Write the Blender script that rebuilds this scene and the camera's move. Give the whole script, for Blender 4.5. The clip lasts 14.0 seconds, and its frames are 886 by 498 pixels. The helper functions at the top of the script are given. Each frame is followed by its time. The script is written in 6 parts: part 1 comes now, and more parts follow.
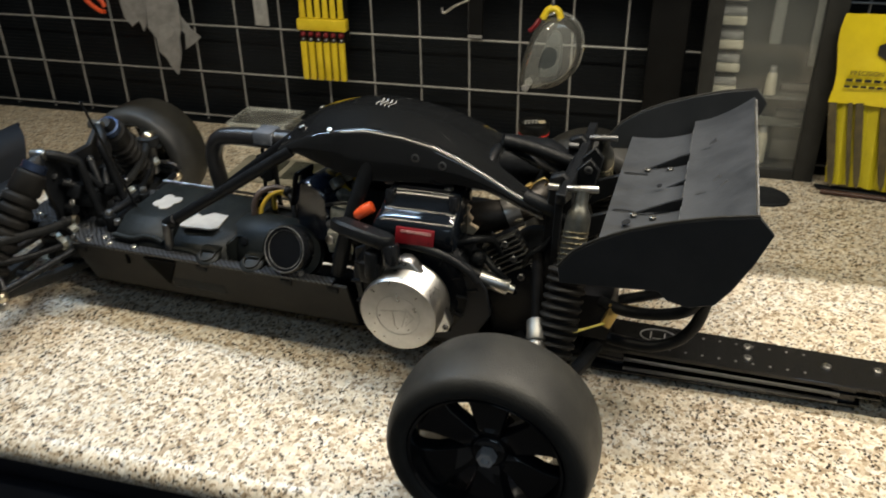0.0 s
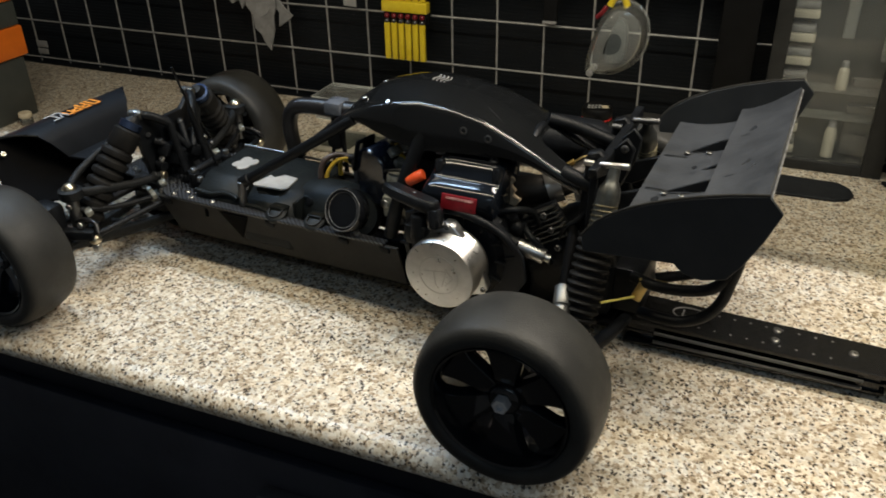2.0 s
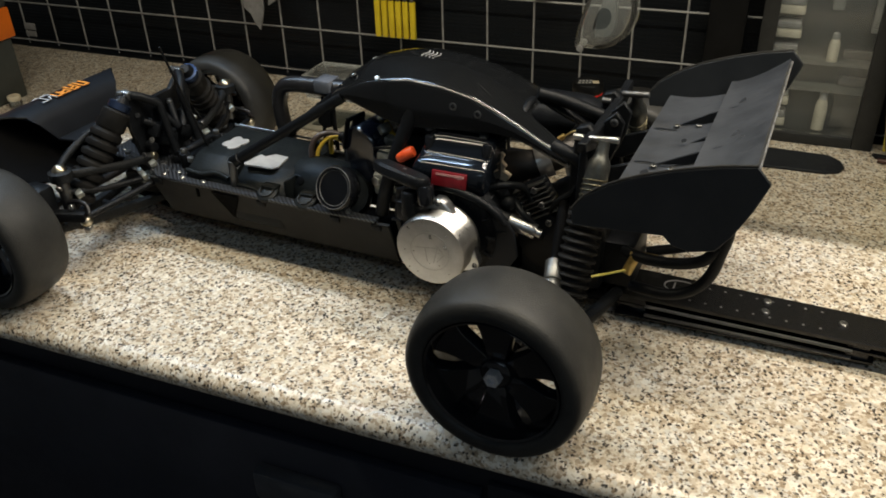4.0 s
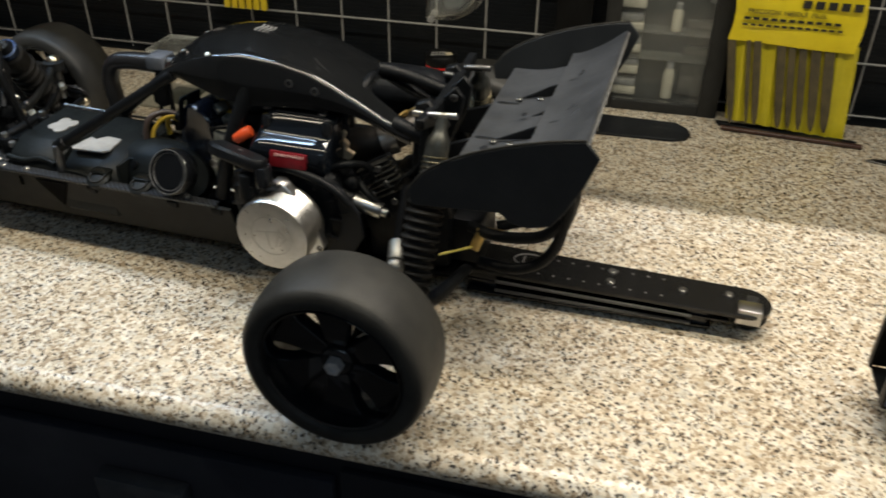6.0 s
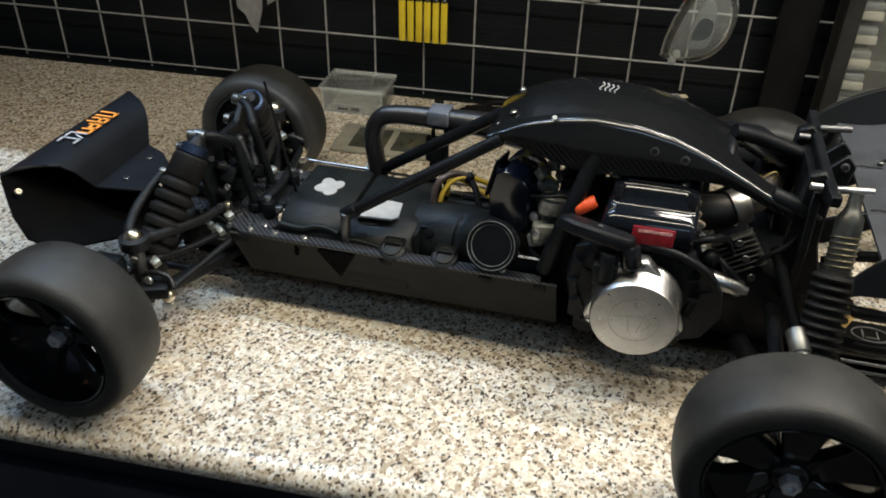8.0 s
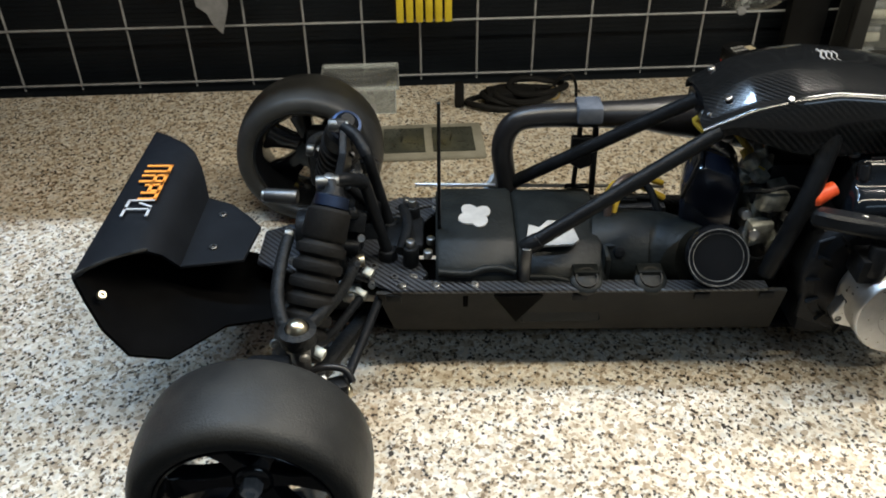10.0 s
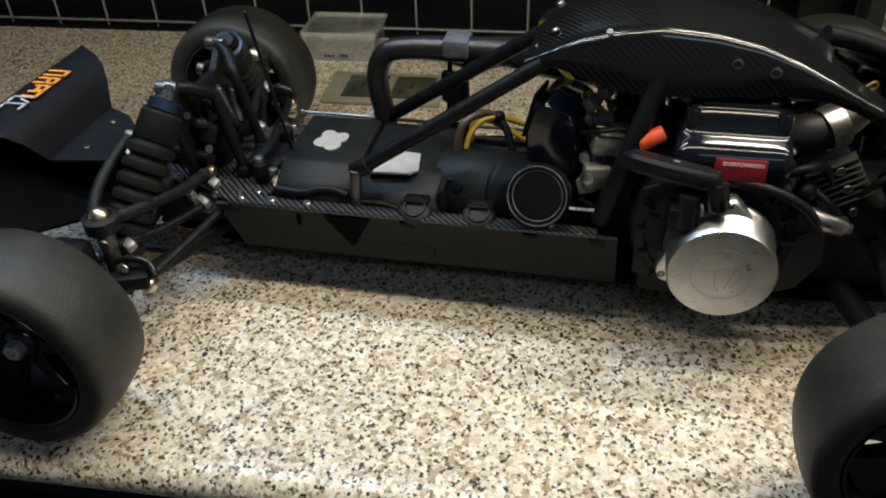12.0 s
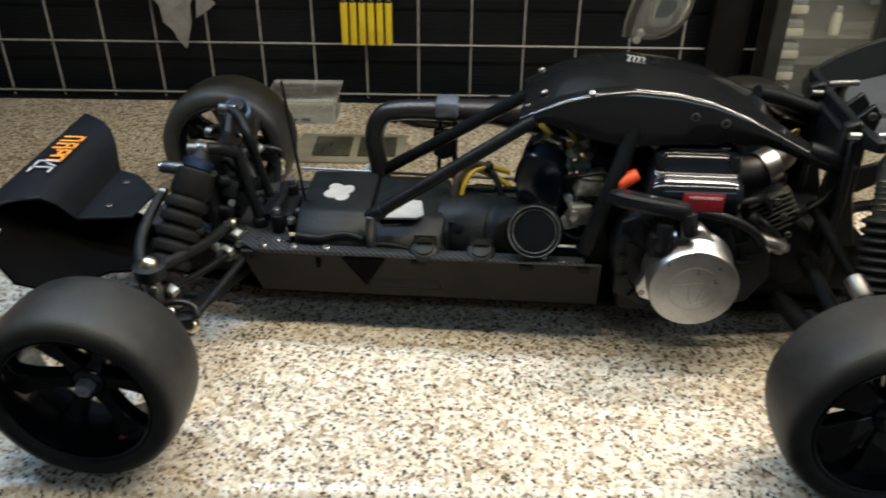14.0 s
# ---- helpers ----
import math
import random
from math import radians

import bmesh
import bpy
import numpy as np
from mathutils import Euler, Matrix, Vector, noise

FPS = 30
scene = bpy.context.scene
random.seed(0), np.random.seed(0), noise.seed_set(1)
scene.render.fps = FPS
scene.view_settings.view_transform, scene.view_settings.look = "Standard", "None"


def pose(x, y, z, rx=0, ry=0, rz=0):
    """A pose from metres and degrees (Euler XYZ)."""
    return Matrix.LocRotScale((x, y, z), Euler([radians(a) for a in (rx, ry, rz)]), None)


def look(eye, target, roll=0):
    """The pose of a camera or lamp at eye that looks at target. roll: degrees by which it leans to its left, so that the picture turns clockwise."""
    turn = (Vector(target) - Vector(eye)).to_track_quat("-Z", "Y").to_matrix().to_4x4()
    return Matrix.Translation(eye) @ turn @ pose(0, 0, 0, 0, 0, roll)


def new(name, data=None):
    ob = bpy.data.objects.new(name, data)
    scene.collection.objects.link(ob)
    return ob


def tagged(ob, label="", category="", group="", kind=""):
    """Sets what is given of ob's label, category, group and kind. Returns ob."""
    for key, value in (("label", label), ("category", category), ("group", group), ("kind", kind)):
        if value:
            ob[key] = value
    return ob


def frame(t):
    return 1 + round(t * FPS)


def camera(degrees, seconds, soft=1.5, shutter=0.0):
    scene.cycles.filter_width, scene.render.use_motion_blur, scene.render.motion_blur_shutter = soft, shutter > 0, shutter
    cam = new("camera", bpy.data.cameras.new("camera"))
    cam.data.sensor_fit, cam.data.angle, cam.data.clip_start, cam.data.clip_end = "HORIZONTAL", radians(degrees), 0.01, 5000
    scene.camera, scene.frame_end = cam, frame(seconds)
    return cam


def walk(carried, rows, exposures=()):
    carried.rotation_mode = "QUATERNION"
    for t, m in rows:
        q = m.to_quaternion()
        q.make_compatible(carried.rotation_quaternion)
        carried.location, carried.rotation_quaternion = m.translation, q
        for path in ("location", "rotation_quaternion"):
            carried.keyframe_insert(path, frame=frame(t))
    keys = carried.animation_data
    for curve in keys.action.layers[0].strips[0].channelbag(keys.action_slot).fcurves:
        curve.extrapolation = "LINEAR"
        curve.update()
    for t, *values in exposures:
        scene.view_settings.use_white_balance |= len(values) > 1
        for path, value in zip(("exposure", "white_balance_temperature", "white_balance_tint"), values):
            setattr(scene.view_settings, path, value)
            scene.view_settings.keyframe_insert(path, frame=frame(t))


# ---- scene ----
cam = camera(56.4, 14.0, soft=1.75, shutter=0.4)
PATH = [
    (0, (0.376, -0.688, 0.5), (-0.088, 0.995, -0.475), -1.0),
    (0.5, (0.431, -0.695, 0.504), (-0.172, 0.915, -0.516), -2.7),
    (1, (0.449, -0.712, 0.501), (-0.117, 0.927, -0.495), -1.7),
    (1.5, (0.45, -0.727, 0.502), (-0.155, 0.884, -0.517), -1.0),
    (2, (0.441, -0.729, 0.508), (-0.236, 0.869, -0.487), -1.2),
    (2.2, (0.438, -0.727, 0.509), (-0.253, 0.863, -0.487), -1.5),
    (4.3, (0.451, -0.731, 0.505), (-0.189, 0.849, -0.541), -1.9),
    (4.5, (0.46, -0.73, 0.505), (-0.132, 0.861, -0.552), -1.4),
    (5, (0.491, -0.721, 0.503), (0.053, 0.906, -0.574), -0.2),
    (5.5, (0.507, -0.705, 0.504), (0.147, 0.933, -0.585), 0.4),
    (6, (0.478, -0.697, 0.503), (0.085, 0.927, -0.597), 0.7),
    (6.5, (0.359, -0.708, 0.498), (-0.093, 0.928, -0.559), 1.3),
    (7, (0.196, -0.726, 0.51), (-0.183, 0.932, -0.542), 0.3),
    (7.5, (0.126, -0.729, 0.514), (-0.213, 0.944, -0.528), 1.1),
    (8, (0.125, -0.673, 0.512), (-0.198, 0.971, -0.58), 1.4),
    (8.5, (0.117, -0.617, 0.507), (-0.174, 1.023, -0.6), 1.7),
    (9, (0.002, -0.565, 0.493), (-0.117, 1.08, -0.638), 0.7),
    (9.2, (-0.092, -0.551, 0.499), (-0.108, 1.101, -0.629), -0.4),
    (10.2, (-0.185, -0.552, 0.484), (-0.092, 1.055, -0.700), -0.4),
    (11.3, (-0.143, -0.564, 0.47), (-0.023, 0.999, -0.771), -0.2),
    (11.5, (-0.08, -0.562, 0.456), (-0.024, 1.026, -0.758), -0.7),
    (12, (0.065, -0.576, 0.441), (-0.206, 1.02, -0.733), -1.9),
    (12.5, (0.064, -0.602, 0.475), (-0.172, 1.084, -0.574), -2.7),
    (13, (-0.005, -0.64, 0.484), (-0.149, 1.038, -0.595), -1.6),
    (13.5, (-0.042, -0.666, 0.476), (-0.175, 1.02, -0.591), -1.1),
    (14, (-0.023, -0.671, 0.475), (-0.038, 1.029, -0.578), 0.6),
]
walk(cam, [(t, look(eye, target, roll)) for t, eye, target, roll in PATH], [(0, -0.20, 6900, 10), (1.0, -0.34, 6800, 10), (2.2, -0.48, 6800, 10), (5.5, -0.47, 6800, 10), (6.5, -0.5, 6700, 10), (7.5, -0.18, 6300, 10), (8.0, -0.20, 6400, 10), (9.0, -0.06, 6400, 10), (11.5, -0.30, 6600, 10), (12.0, -0.42, 6650, 10), (12.5, -0.08, 6650, 10), (13.5, -0.1, 6550, 10), (14, -0.1, 6600, 10)])

# ---- light ----
world = bpy.data.worlds.new("world")
scene.world = world
world.use_nodes = True
world.node_tree.nodes["Background"].inputs[0].default_value = (0.30, 0.33, 0.40, 1)
world.node_tree.nodes["Background"].inputs[1].default_value = 0.05


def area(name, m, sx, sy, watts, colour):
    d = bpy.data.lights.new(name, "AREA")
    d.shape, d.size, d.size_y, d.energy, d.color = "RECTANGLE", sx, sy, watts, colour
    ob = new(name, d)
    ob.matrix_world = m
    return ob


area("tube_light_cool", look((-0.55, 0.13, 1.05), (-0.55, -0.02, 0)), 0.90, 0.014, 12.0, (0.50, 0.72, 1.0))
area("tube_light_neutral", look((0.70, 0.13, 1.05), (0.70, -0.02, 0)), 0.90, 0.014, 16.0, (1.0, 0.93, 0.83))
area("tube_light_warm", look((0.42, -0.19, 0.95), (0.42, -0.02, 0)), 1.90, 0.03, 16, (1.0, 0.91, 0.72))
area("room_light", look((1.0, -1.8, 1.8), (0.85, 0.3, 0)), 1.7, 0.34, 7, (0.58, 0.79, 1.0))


# ---- materials ----
def material(name, colour, rough=0.5, metal=0.0, coat=0.0):
    m = bpy.data.materials.new(name)
    m.use_nodes = True
    b = m.node_tree.nodes["Principled BSDF"]
    b.inputs["Base Color"].default_value = (*colour, 1)
    b.inputs["Roughness"].default_value = rough
    b.inputs["Metallic"].default_value = metal
    b.inputs["Coat Weight"].default_value = coat
    b.inputs["Coat Roughness"].default_value = 0.06
    return m


def nodes(m):
    t = m.node_tree
    return t, t.nodes["Principled BSDF"]


def add(t, kind, **values):
    n = t.nodes.new(kind)
    for k, v in values.items():
        if k.startswith("i_"):
            n.inputs[k[2:].replace("_", " ")].default_value = v
        else:
            setattr(n, k, v)
    return n


def ramp(t, stops, fac, mode="LINEAR"):
    r = t.nodes.new("ShaderNodeValToRGB")
    r.color_ramp.interpolation = mode
    while len(r.color_ramp.elements) < len(stops):
        r.color_ramp.elements.new(0.5)
    for e, (p, c) in zip(r.color_ramp.elements, stops):
        e.position, e.color = p, (*c, 1)
    t.links.new(fac, r.inputs[0])
    return r.outputs[0]


def worn(m, dark, light, scale=40, rough=(0.4, 0.6), bump=0.0, bump_scale=400):
    """Two scales of variation in colour and gloss, and fine relief."""
    t, b = nodes(m)
    co = add(t, "ShaderNodeTexCoord")
    n1 = add(t, "ShaderNodeTexNoise", i_Scale=scale, i_Detail=8.0, i_Roughness=0.65)
    t.links.new(co.outputs["Object"], n1.inputs["Vector"])
    t.links.new(ramp(t, [(0.3, dark), (0.7, light)], n1.outputs["Fac"]), b.inputs["Base Color"])
    n2 = add(t, "ShaderNodeTexNoise", i_Scale=scale * 5, i_Detail=6.0)
    t.links.new(co.outputs["Object"], n2.inputs["Vector"])
    mr = add(t, "ShaderNodeMapRange")
    mr.inputs["To Min"].default_value, mr.inputs["To Max"].default_value = rough
    t.links.new(n2.outputs["Fac"], mr.inputs["Value"])
    t.links.new(mr.outputs[0], b.inputs["Roughness"])
    if bump:
        n3 = add(t, "ShaderNodeTexNoise", i_Scale=bump_scale, i_Detail=4.0)
        t.links.new(co.outputs["Object"], n3.inputs["Vector"])
        bp = add(t, "ShaderNodeBump", i_Strength=bump, i_Distance=0.002)
        t.links.new(n3.outputs["Fac"], bp.inputs["Height"])
        t.links.new(bp.outputs[0], b.inputs["Normal"])
    return m


def granite():
    """Laminate printed with cream, tan and grey chips and small angular dark flecks."""
    m = material("speckled_laminate", (0.5, 0.45, 0.38), 0.32)
    t, b = nodes(m)
    co = add(t, "ShaderNodeTexCoord")

    def warped(scale, amount):
        warp = add(t, "ShaderNodeTexNoise", i_Scale=scale, i_Detail=2.0)
        t.links.new(co.outputs["Object"], warp.inputs["Vector"])
        mix = add(t, "ShaderNodeVectorMath", operation="MULTIPLY_ADD")
        mix.inputs[1].default_value = (amount, amount, amount)
        t.links.new(warp.outputs["Color"], mix.inputs[0])
        t.links.new(co.outputs["Object"], mix.inputs[2])
        return mix.outputs[0]

    def chips(scale, vector, channel):
        v = add(t, "ShaderNodeTexVoronoi", i_Scale=scale)
        t.links.new(vector, v.inputs["Vector"])
        sp = add(t, "ShaderNodeSeparateColor")
        t.links.new(v.outputs["Color"], sp.inputs[0])
        return sp.outputs[channel]

    def times(a, bb):
        mul = add(t, "ShaderNodeMix", data_type="RGBA", blend_type="MULTIPLY")
        mul.inputs[0].default_value = 1.0
        t.links.new(a, mul.inputs[6])
        t.links.new(bb, mul.inputs[7])
        return mul.outputs[2]

    base = ramp(t, [(0.0, (0.40, 0.325, 0.235)), (0.13, (0.55, 0.47, 0.36)), (0.30, (0.66, 0.60, 0.49)), (0.52, (0.75, 0.71, 0.625)),
                    (0.74, (0.60, 0.575, 0.515)), (0.88, (0.70, 0.62, 0.50))], chips(230.0, warped(420.0, 0.0035), 0), "CONSTANT")
    fleck = ramp(t, [(0.0, (0.050, 0.045, 0.042)), (0.085, (0.17, 0.145, 0.12)), (0.12, (0.44, 0.38, 0.31)), (0.21, (0.80, 0.76, 0.70)), (0.38, (1, 1, 1))], chips(440.0, warped(600.0, 0.0030), 1), "CONSTANT")
    clump = add(t, "ShaderNodeTexNoise", i_Scale=55.0, i_Detail=3.0)
    t.links.new(co.outputs["Object"], clump.inputs["Vector"])
    t.links.new(times(times(base, fleck), ramp(t, [(0.30, (0.86, 0.85, 0.84)), (0.65, (1.0, 1.0, 1.0))], clump.outputs["Fac"])), b.inputs["Base Color"])
    n = add(t, "ShaderNodeTexNoise", i_Scale=14.0, i_Detail=5.0)
    t.links.new(co.outputs["Object"], n.inputs["Vector"])
    mr = add(t, "ShaderNodeMapRange")
    mr.inputs["To Min"].default_value, mr.inputs["To Max"].default_value = 0.24, 0.40
    t.links.new(n.outputs["Fac"], mr.inputs["Value"])
    t.links.new(mr.outputs[0], b.inputs["Roughness"])
    return m


def carbon(name, size=0.0015, gloss=0.16, turn=0.0, relief=0.25, dark=(0.006, 0.006, 0.0065), light=(0.050, 0.049, 0.046), spread=0.2):
    """Twill-woven carbon fibre under clear resin."""
    m = material(name, (0.02, 0.02, 0.02), 0.38, 0.0, 0.6)
    t, b = nodes(m)
    b.inputs["Coat Roughness"].default_value = gloss * 0.3
    co = add(t, "ShaderNodeTexCoord")
    mp = add(t, "ShaderNodeMapping")
    mp.inputs["Rotation"].default_value = (0, 0, turn)
    mp.inputs["Scale"].default_value = (1 / size, 1 / size, 1 / size)
    t.links.new(co.outputs["Object"], mp.inputs["Vector"])
    sp = add(t, "ShaderNodeSeparateXYZ")
    t.links.new(mp.outputs[0], sp.inputs[0])

    def math(op, a, bb=None):
        n = add(t, "ShaderNodeMath", operation=op)
        for k, v in ((0, a), (1, bb)):
            if v is None:
                continue
            if isinstance(v, (int, float)):
                n.inputs[k].default_value = v
            else:
                t.links.new(v, n.inputs[k])
        return n.outputs[0]
    fx, fy = math("FLOOR", sp.outputs[0]), math("FLOOR", math("ADD", sp.outputs[1], sp.outputs[2]))
    twill = math("LESS_THAN", math("FLOORED_MODULO", math("ADD", fx, fy), 4.0), 2.0)
    t.links.new(ramp(t, [(0.0, dark), (1.0, light)], twill), b.inputs["Base Color"])
    mr = add(t, "ShaderNodeMapRange")
    mr.inputs["To Min"].default_value, mr.inputs["To Max"].default_value = gloss, gloss + spread
    t.links.new(twill, mr.inputs["Value"])
    t.links.new(mr.outputs[0], b.inputs["Roughness"])
    bp = add(t, "ShaderNodeBump", i_Strength=relief, i_Distance=0.0004)
    t.links.new(twill, bp.inputs["Height"])
    t.links.new(bp.outputs[0], b.inputs["Normal"])
    return m


def brushed(name, colour, rough=0.3):
    m = worn(material(name, colour, rough, 1.0), [c * 0.75 for c in colour], colour, 60, (rough, rough + 0.2))
    return m


GRANITE = granite()
CARBON_FLAT = carbon("satin_carbon_fibre", 0.0014, 0.28, 0.0, 0.25, (0.004, 0.004, 0.005), (0.050, 0.055, 0.064))
SHELL = carbon("deep_gloss_carbon_fibre", 0.0013, 0.12, 0.0, 0.012, (0.0024, 0.0029, 0.0035), (0.0094, 0.0099, 0.0104), 0.13)
CARBON_BAR = carbon("worn_carbon_bar", 0.0008, 0.26, 0.0, 0.25, (0.0045, 0.0045, 0.0047), (0.012, 0.0118, 0.0115))
RUBBER = worn(material("tyre_rubber", (0.03, 0.03, 0.03), 0.6), (0.0130, 0.0135, 0.0138), (0.036, 0.0355, 0.0330), 16, (0.36, 0.58), 0.2, 700)
BLACK = worn(material("black_nylon", (0.015, 0.015, 0.016), 0.45), (0.0027, 0.0032, 0.0041), (0.0080, 0.0092, 0.0110), 70, (0.26, 0.55), 0.25, 600)
GLOSS = worn(material("gloss_black", (0.008, 0.008, 0.009), 0.12, 0, 0.5), (0.0034, 0.0038, 0.0048), (0.0070, 0.0078, 0.0095), 30, (0.10, 0.22))
nodes(GLOSS)[1].inputs["Specular IOR Level"].default_value = 0.3
nodes(GLOSS)[1].inputs["Coat Weight"].default_value = 0.25
GUARD = worn(material("dusty_black_plastic", (0.03, 0.028, 0.026), 0.5), (0.0145, 0.0141, 0.0130), (0.026, 0.0250, 0.0228), 18, (0.4, 0.6), 0.1, 500)
TANK = worn(material("dark_tank_plastic", (0.025, 0.03, 0.03), 0.4), (0.0030, 0.0042, 0.0046), (0.0090, 0.0112, 0.0116), 45, (0.40, 0.60), 0.2, 260)
# end plates: lighter, bluer copy of PLATE, with the missing side light in the colour
ENDPLATE = worn(material("lit_end_plate", (0.018, 0.02, 0.024), 0.5), (0.0125, 0.0150, 0.0185), (0.0205, 0.0235, 0.0275), 25, (0.42, 0.6))
DEEP_BLACK = worn(material("deep_black", (0.003, 0.003, 0.003), 0.6), (0.0012, 0.0012, 0.0013), (0.0028, 0.0028, 0.003), 40, (0.55, 0.7))
WING = worn(material("grey_wing_plastic", (0.06, 0.065, 0.075), 0.45), (0.020, 0.0225, 0.0265), (0.046, 0.050, 0.057), 22, (0.38, 0.55), 0.1, 300)
PLATE = worn(material("matt_black_plate", (0.012, 0.013, 0.016), 0.5), (0.0048, 0.0058, 0.0078), (0.0082, 0.0098, 0.0128), 25, (0.4, 0.55))
ALU = worn(material("scratched_aluminium", (0.55, 0.55, 0.54), 0.3, 1.0), (0.40, 0.40, 0.395), (0.62, 0.62, 0.61), 35, (0.18, 0.46), 0.06, 900)
NUTSTEEL = worn(material("zinc_plated_nut", (0.6, 0.6, 0.6), 0.45, 0.7), (0.42, 0.43, 0.45), (0.66, 0.67, 0.69), 200, (0.35, 0.55))
STEEL = brushed("bright_steel", (0.55, 0.54, 0.52), 0.22)
DARKSTEEL = brushed("dark_steel", (0.16, 0.16, 0.16), 0.35)
DULLALU = brushed("dull_aluminium", (0.20, 0.20, 0.19), 0.35)
BRASS = brushed("brass", (0.75, 0.55, 0.22), 0.3)
WHITE = worn(material("white_sticker", (0.7, 0.69, 0.66), 0.5), (0.24, 0.24, 0.236), (0.37, 0.37, 0.366), 60, (0.4, 0.6))
RED = worn(material("red_label", (0.45, 0.015, 0.03), 0.4), (0.11, 0.003, 0.007), (0.18, 0.006, 0.012), 120, (0.3, 0.5))
PINK = material("pale_print", (0.75, 0.45, 0.45), 0.5)
ORANGE = worn(material("orange_rubber", (0.75, 0.09, 0.02), 0.45), (0.6, 0.06, 0.015), (0.8, 0.11, 0.03), 80, (0.35, 0.5))
PRINT_ORANGE = material("orange_print", (0.85, 0.32, 0.05), 0.5)
PRINT_GREY = material("silver_print", (0.45, 0.47, 0.5), 0.5)
TAN = worn(material("tan_insulation", (0.4, 0.3, 0.18), 0.8), (0.25, 0.17, 0.10), (0.50, 0.40, 0.27), 70, (0.7, 0.9), 0.5, 250)
YELLOW = worn(material("yellow_plastic", (0.75, 0.55, 0.02), 0.4), (0.62, 0.45, 0.015), (0.80, 0.62, 0.04), 30, (0.3, 0.5))
HOSE = material("yellow_fuel_hose", (0.55, 0.38, 0.05), 0.25)
CREAM = worn(material("cream_plastic", (0.6, 0.53, 0.38), 0.5), (0.45, 0.38, 0.26), (0.68, 0.61, 0.46), 80, (0.4, 0.6))
BLUE = worn(material("dark_blue_paint", (0.01, 0.03, 0.11), 0.4), (0.008, 0.022, 0.085), (0.014, 0.04, 0.14), 30, (0.3, 0.5))
PALE_RING_HIGHLIGHT = worn(material("worn_ring_and_edge_highlight", (0.12, 0.12, 0.12), 0.4), (0.03, 0.03, 0.03), (0.22, 0.22, 0.22), 90, (0.3, 0.5))
GREY = worn(material("grey_plastic", (0.25, 0.25, 0.25), 0.5), (0.19, 0.19, 0.19), (0.31, 0.31, 0.31), 50, (0.4, 0.6))
HANGGREY = worn(material("pale_grey_plastic", (0.33, 0.32, 0.31), 0.5), (0.15, 0.15, 0.15), (0.27, 0.27, 0.27), 60, (0.4, 0.6))
WIRE = worn(material("dull_chrome_wire", (0.72, 0.71, 0.68), 0.5, 0.4), (0.27, 0.27, 0.265), (0.42, 0.42, 0.41), 60, (0.4, 0.6))
PAINT = worn(material("plain_wall_paint", (0.45, 0.43, 0.40), 0.8), (0.50, 0.51, 0.52), (0.60, 0.61, 0.62), 3, (0.7, 0.9))
DARKWOOD = worn(material("dark_cabinet_board", (0.012, 0.012, 0.013), 0.5), (0.0065, 0.0075, 0.0110), (0.0120, 0.0135, 0.0190), 8, (0.4, 0.6))
FLOORING = worn(material("dark_floor", (0.06, 0.055, 0.05), 0.5), (0.05, 0.045, 0.04), (0.08, 0.075, 0.07), 5, (0.4, 0.6))
SLATS = worn(material("black_backing", (0.010, 0.010, 0.011), 0.5), (0.0046, 0.0060, 0.0078), (0.0080, 0.0102, 0.0130), 20, (0.35, 0.5))

for m in (DEEP_BLACK, RUBBER, BLACK, GUARD, TANK, PLATE, ENDPLATE, SLATS, DARKWOOD):
    nodes(m)[1].inputs["Specular IOR Level"].default_value = 0.22
nodes(BLACK)[1].inputs["Specular IOR Level"].default_value = 0.15
for m in (DEEP_BLACK, GUARD):
    nodes(m)[1].inputs["Specular IOR Level"].default_value = 0.10
nodes(DEEP_BLACK)[1].inputs["Specular IOR Level"].default_value = 0.03
nodes(SHELL)[1].inputs["Coat Weight"].default_value = 0.8
nodes(SHELL)[1].inputs["Coat Roughness"].default_value = 0.075
for m in (CARBON_FLAT, SHELL, CARBON_BAR):
    nodes(m)[1].inputs["Specular IOR Level"].default_value = 0.2


def clear(name, milk=0.10, tint=(0.94, 0.96, 0.95)):
    """Thin clear plastic or glass: see-through, faintly milky, with a Fresnel gloss."""
    m = bpy.data.materials.new(name)
    m.use_nodes = True
    t = m.node_tree
    t.nodes.remove(t.nodes["Principled BSDF"])
    tr = add(t, "ShaderNodeBsdfTransparent")
    tr.inputs[0].default_value = (*tint, 1)
    df = add(t, "ShaderNodeBsdfDiffuse")
    df.inputs[0].default_value = (0.7, 0.72, 0.70, 1)
    gl = add(t, "ShaderNodeBsdfGlossy")
    gl.inputs["Roughness"].default_value = 0.08
    fr = add(t, "ShaderNodeFresnel", i_IOR=1.45)
    m1, m2 = add(t, "ShaderNodeMixShader"), add(t, "ShaderNodeMixShader")
    m1.inputs[0].default_value = milk
    t.links.new(tr.outputs[0], m1.inputs[1])
    t.links.new(df.outputs[0], m1.inputs[2])
    t.links.new(fr.outputs[0], m2.inputs[0])
    t.links.new(m1.outputs[0], m2.inputs[1])
    t.links.new(gl.outputs[0], m2.inputs[2])
    t.links.new(m2.outputs[0], t.nodes["Material Output"].inputs[0])
    return m


CLEAR = clear("clear_plastic", 0.13)
PANE = clear("clear_pane", 0.03)


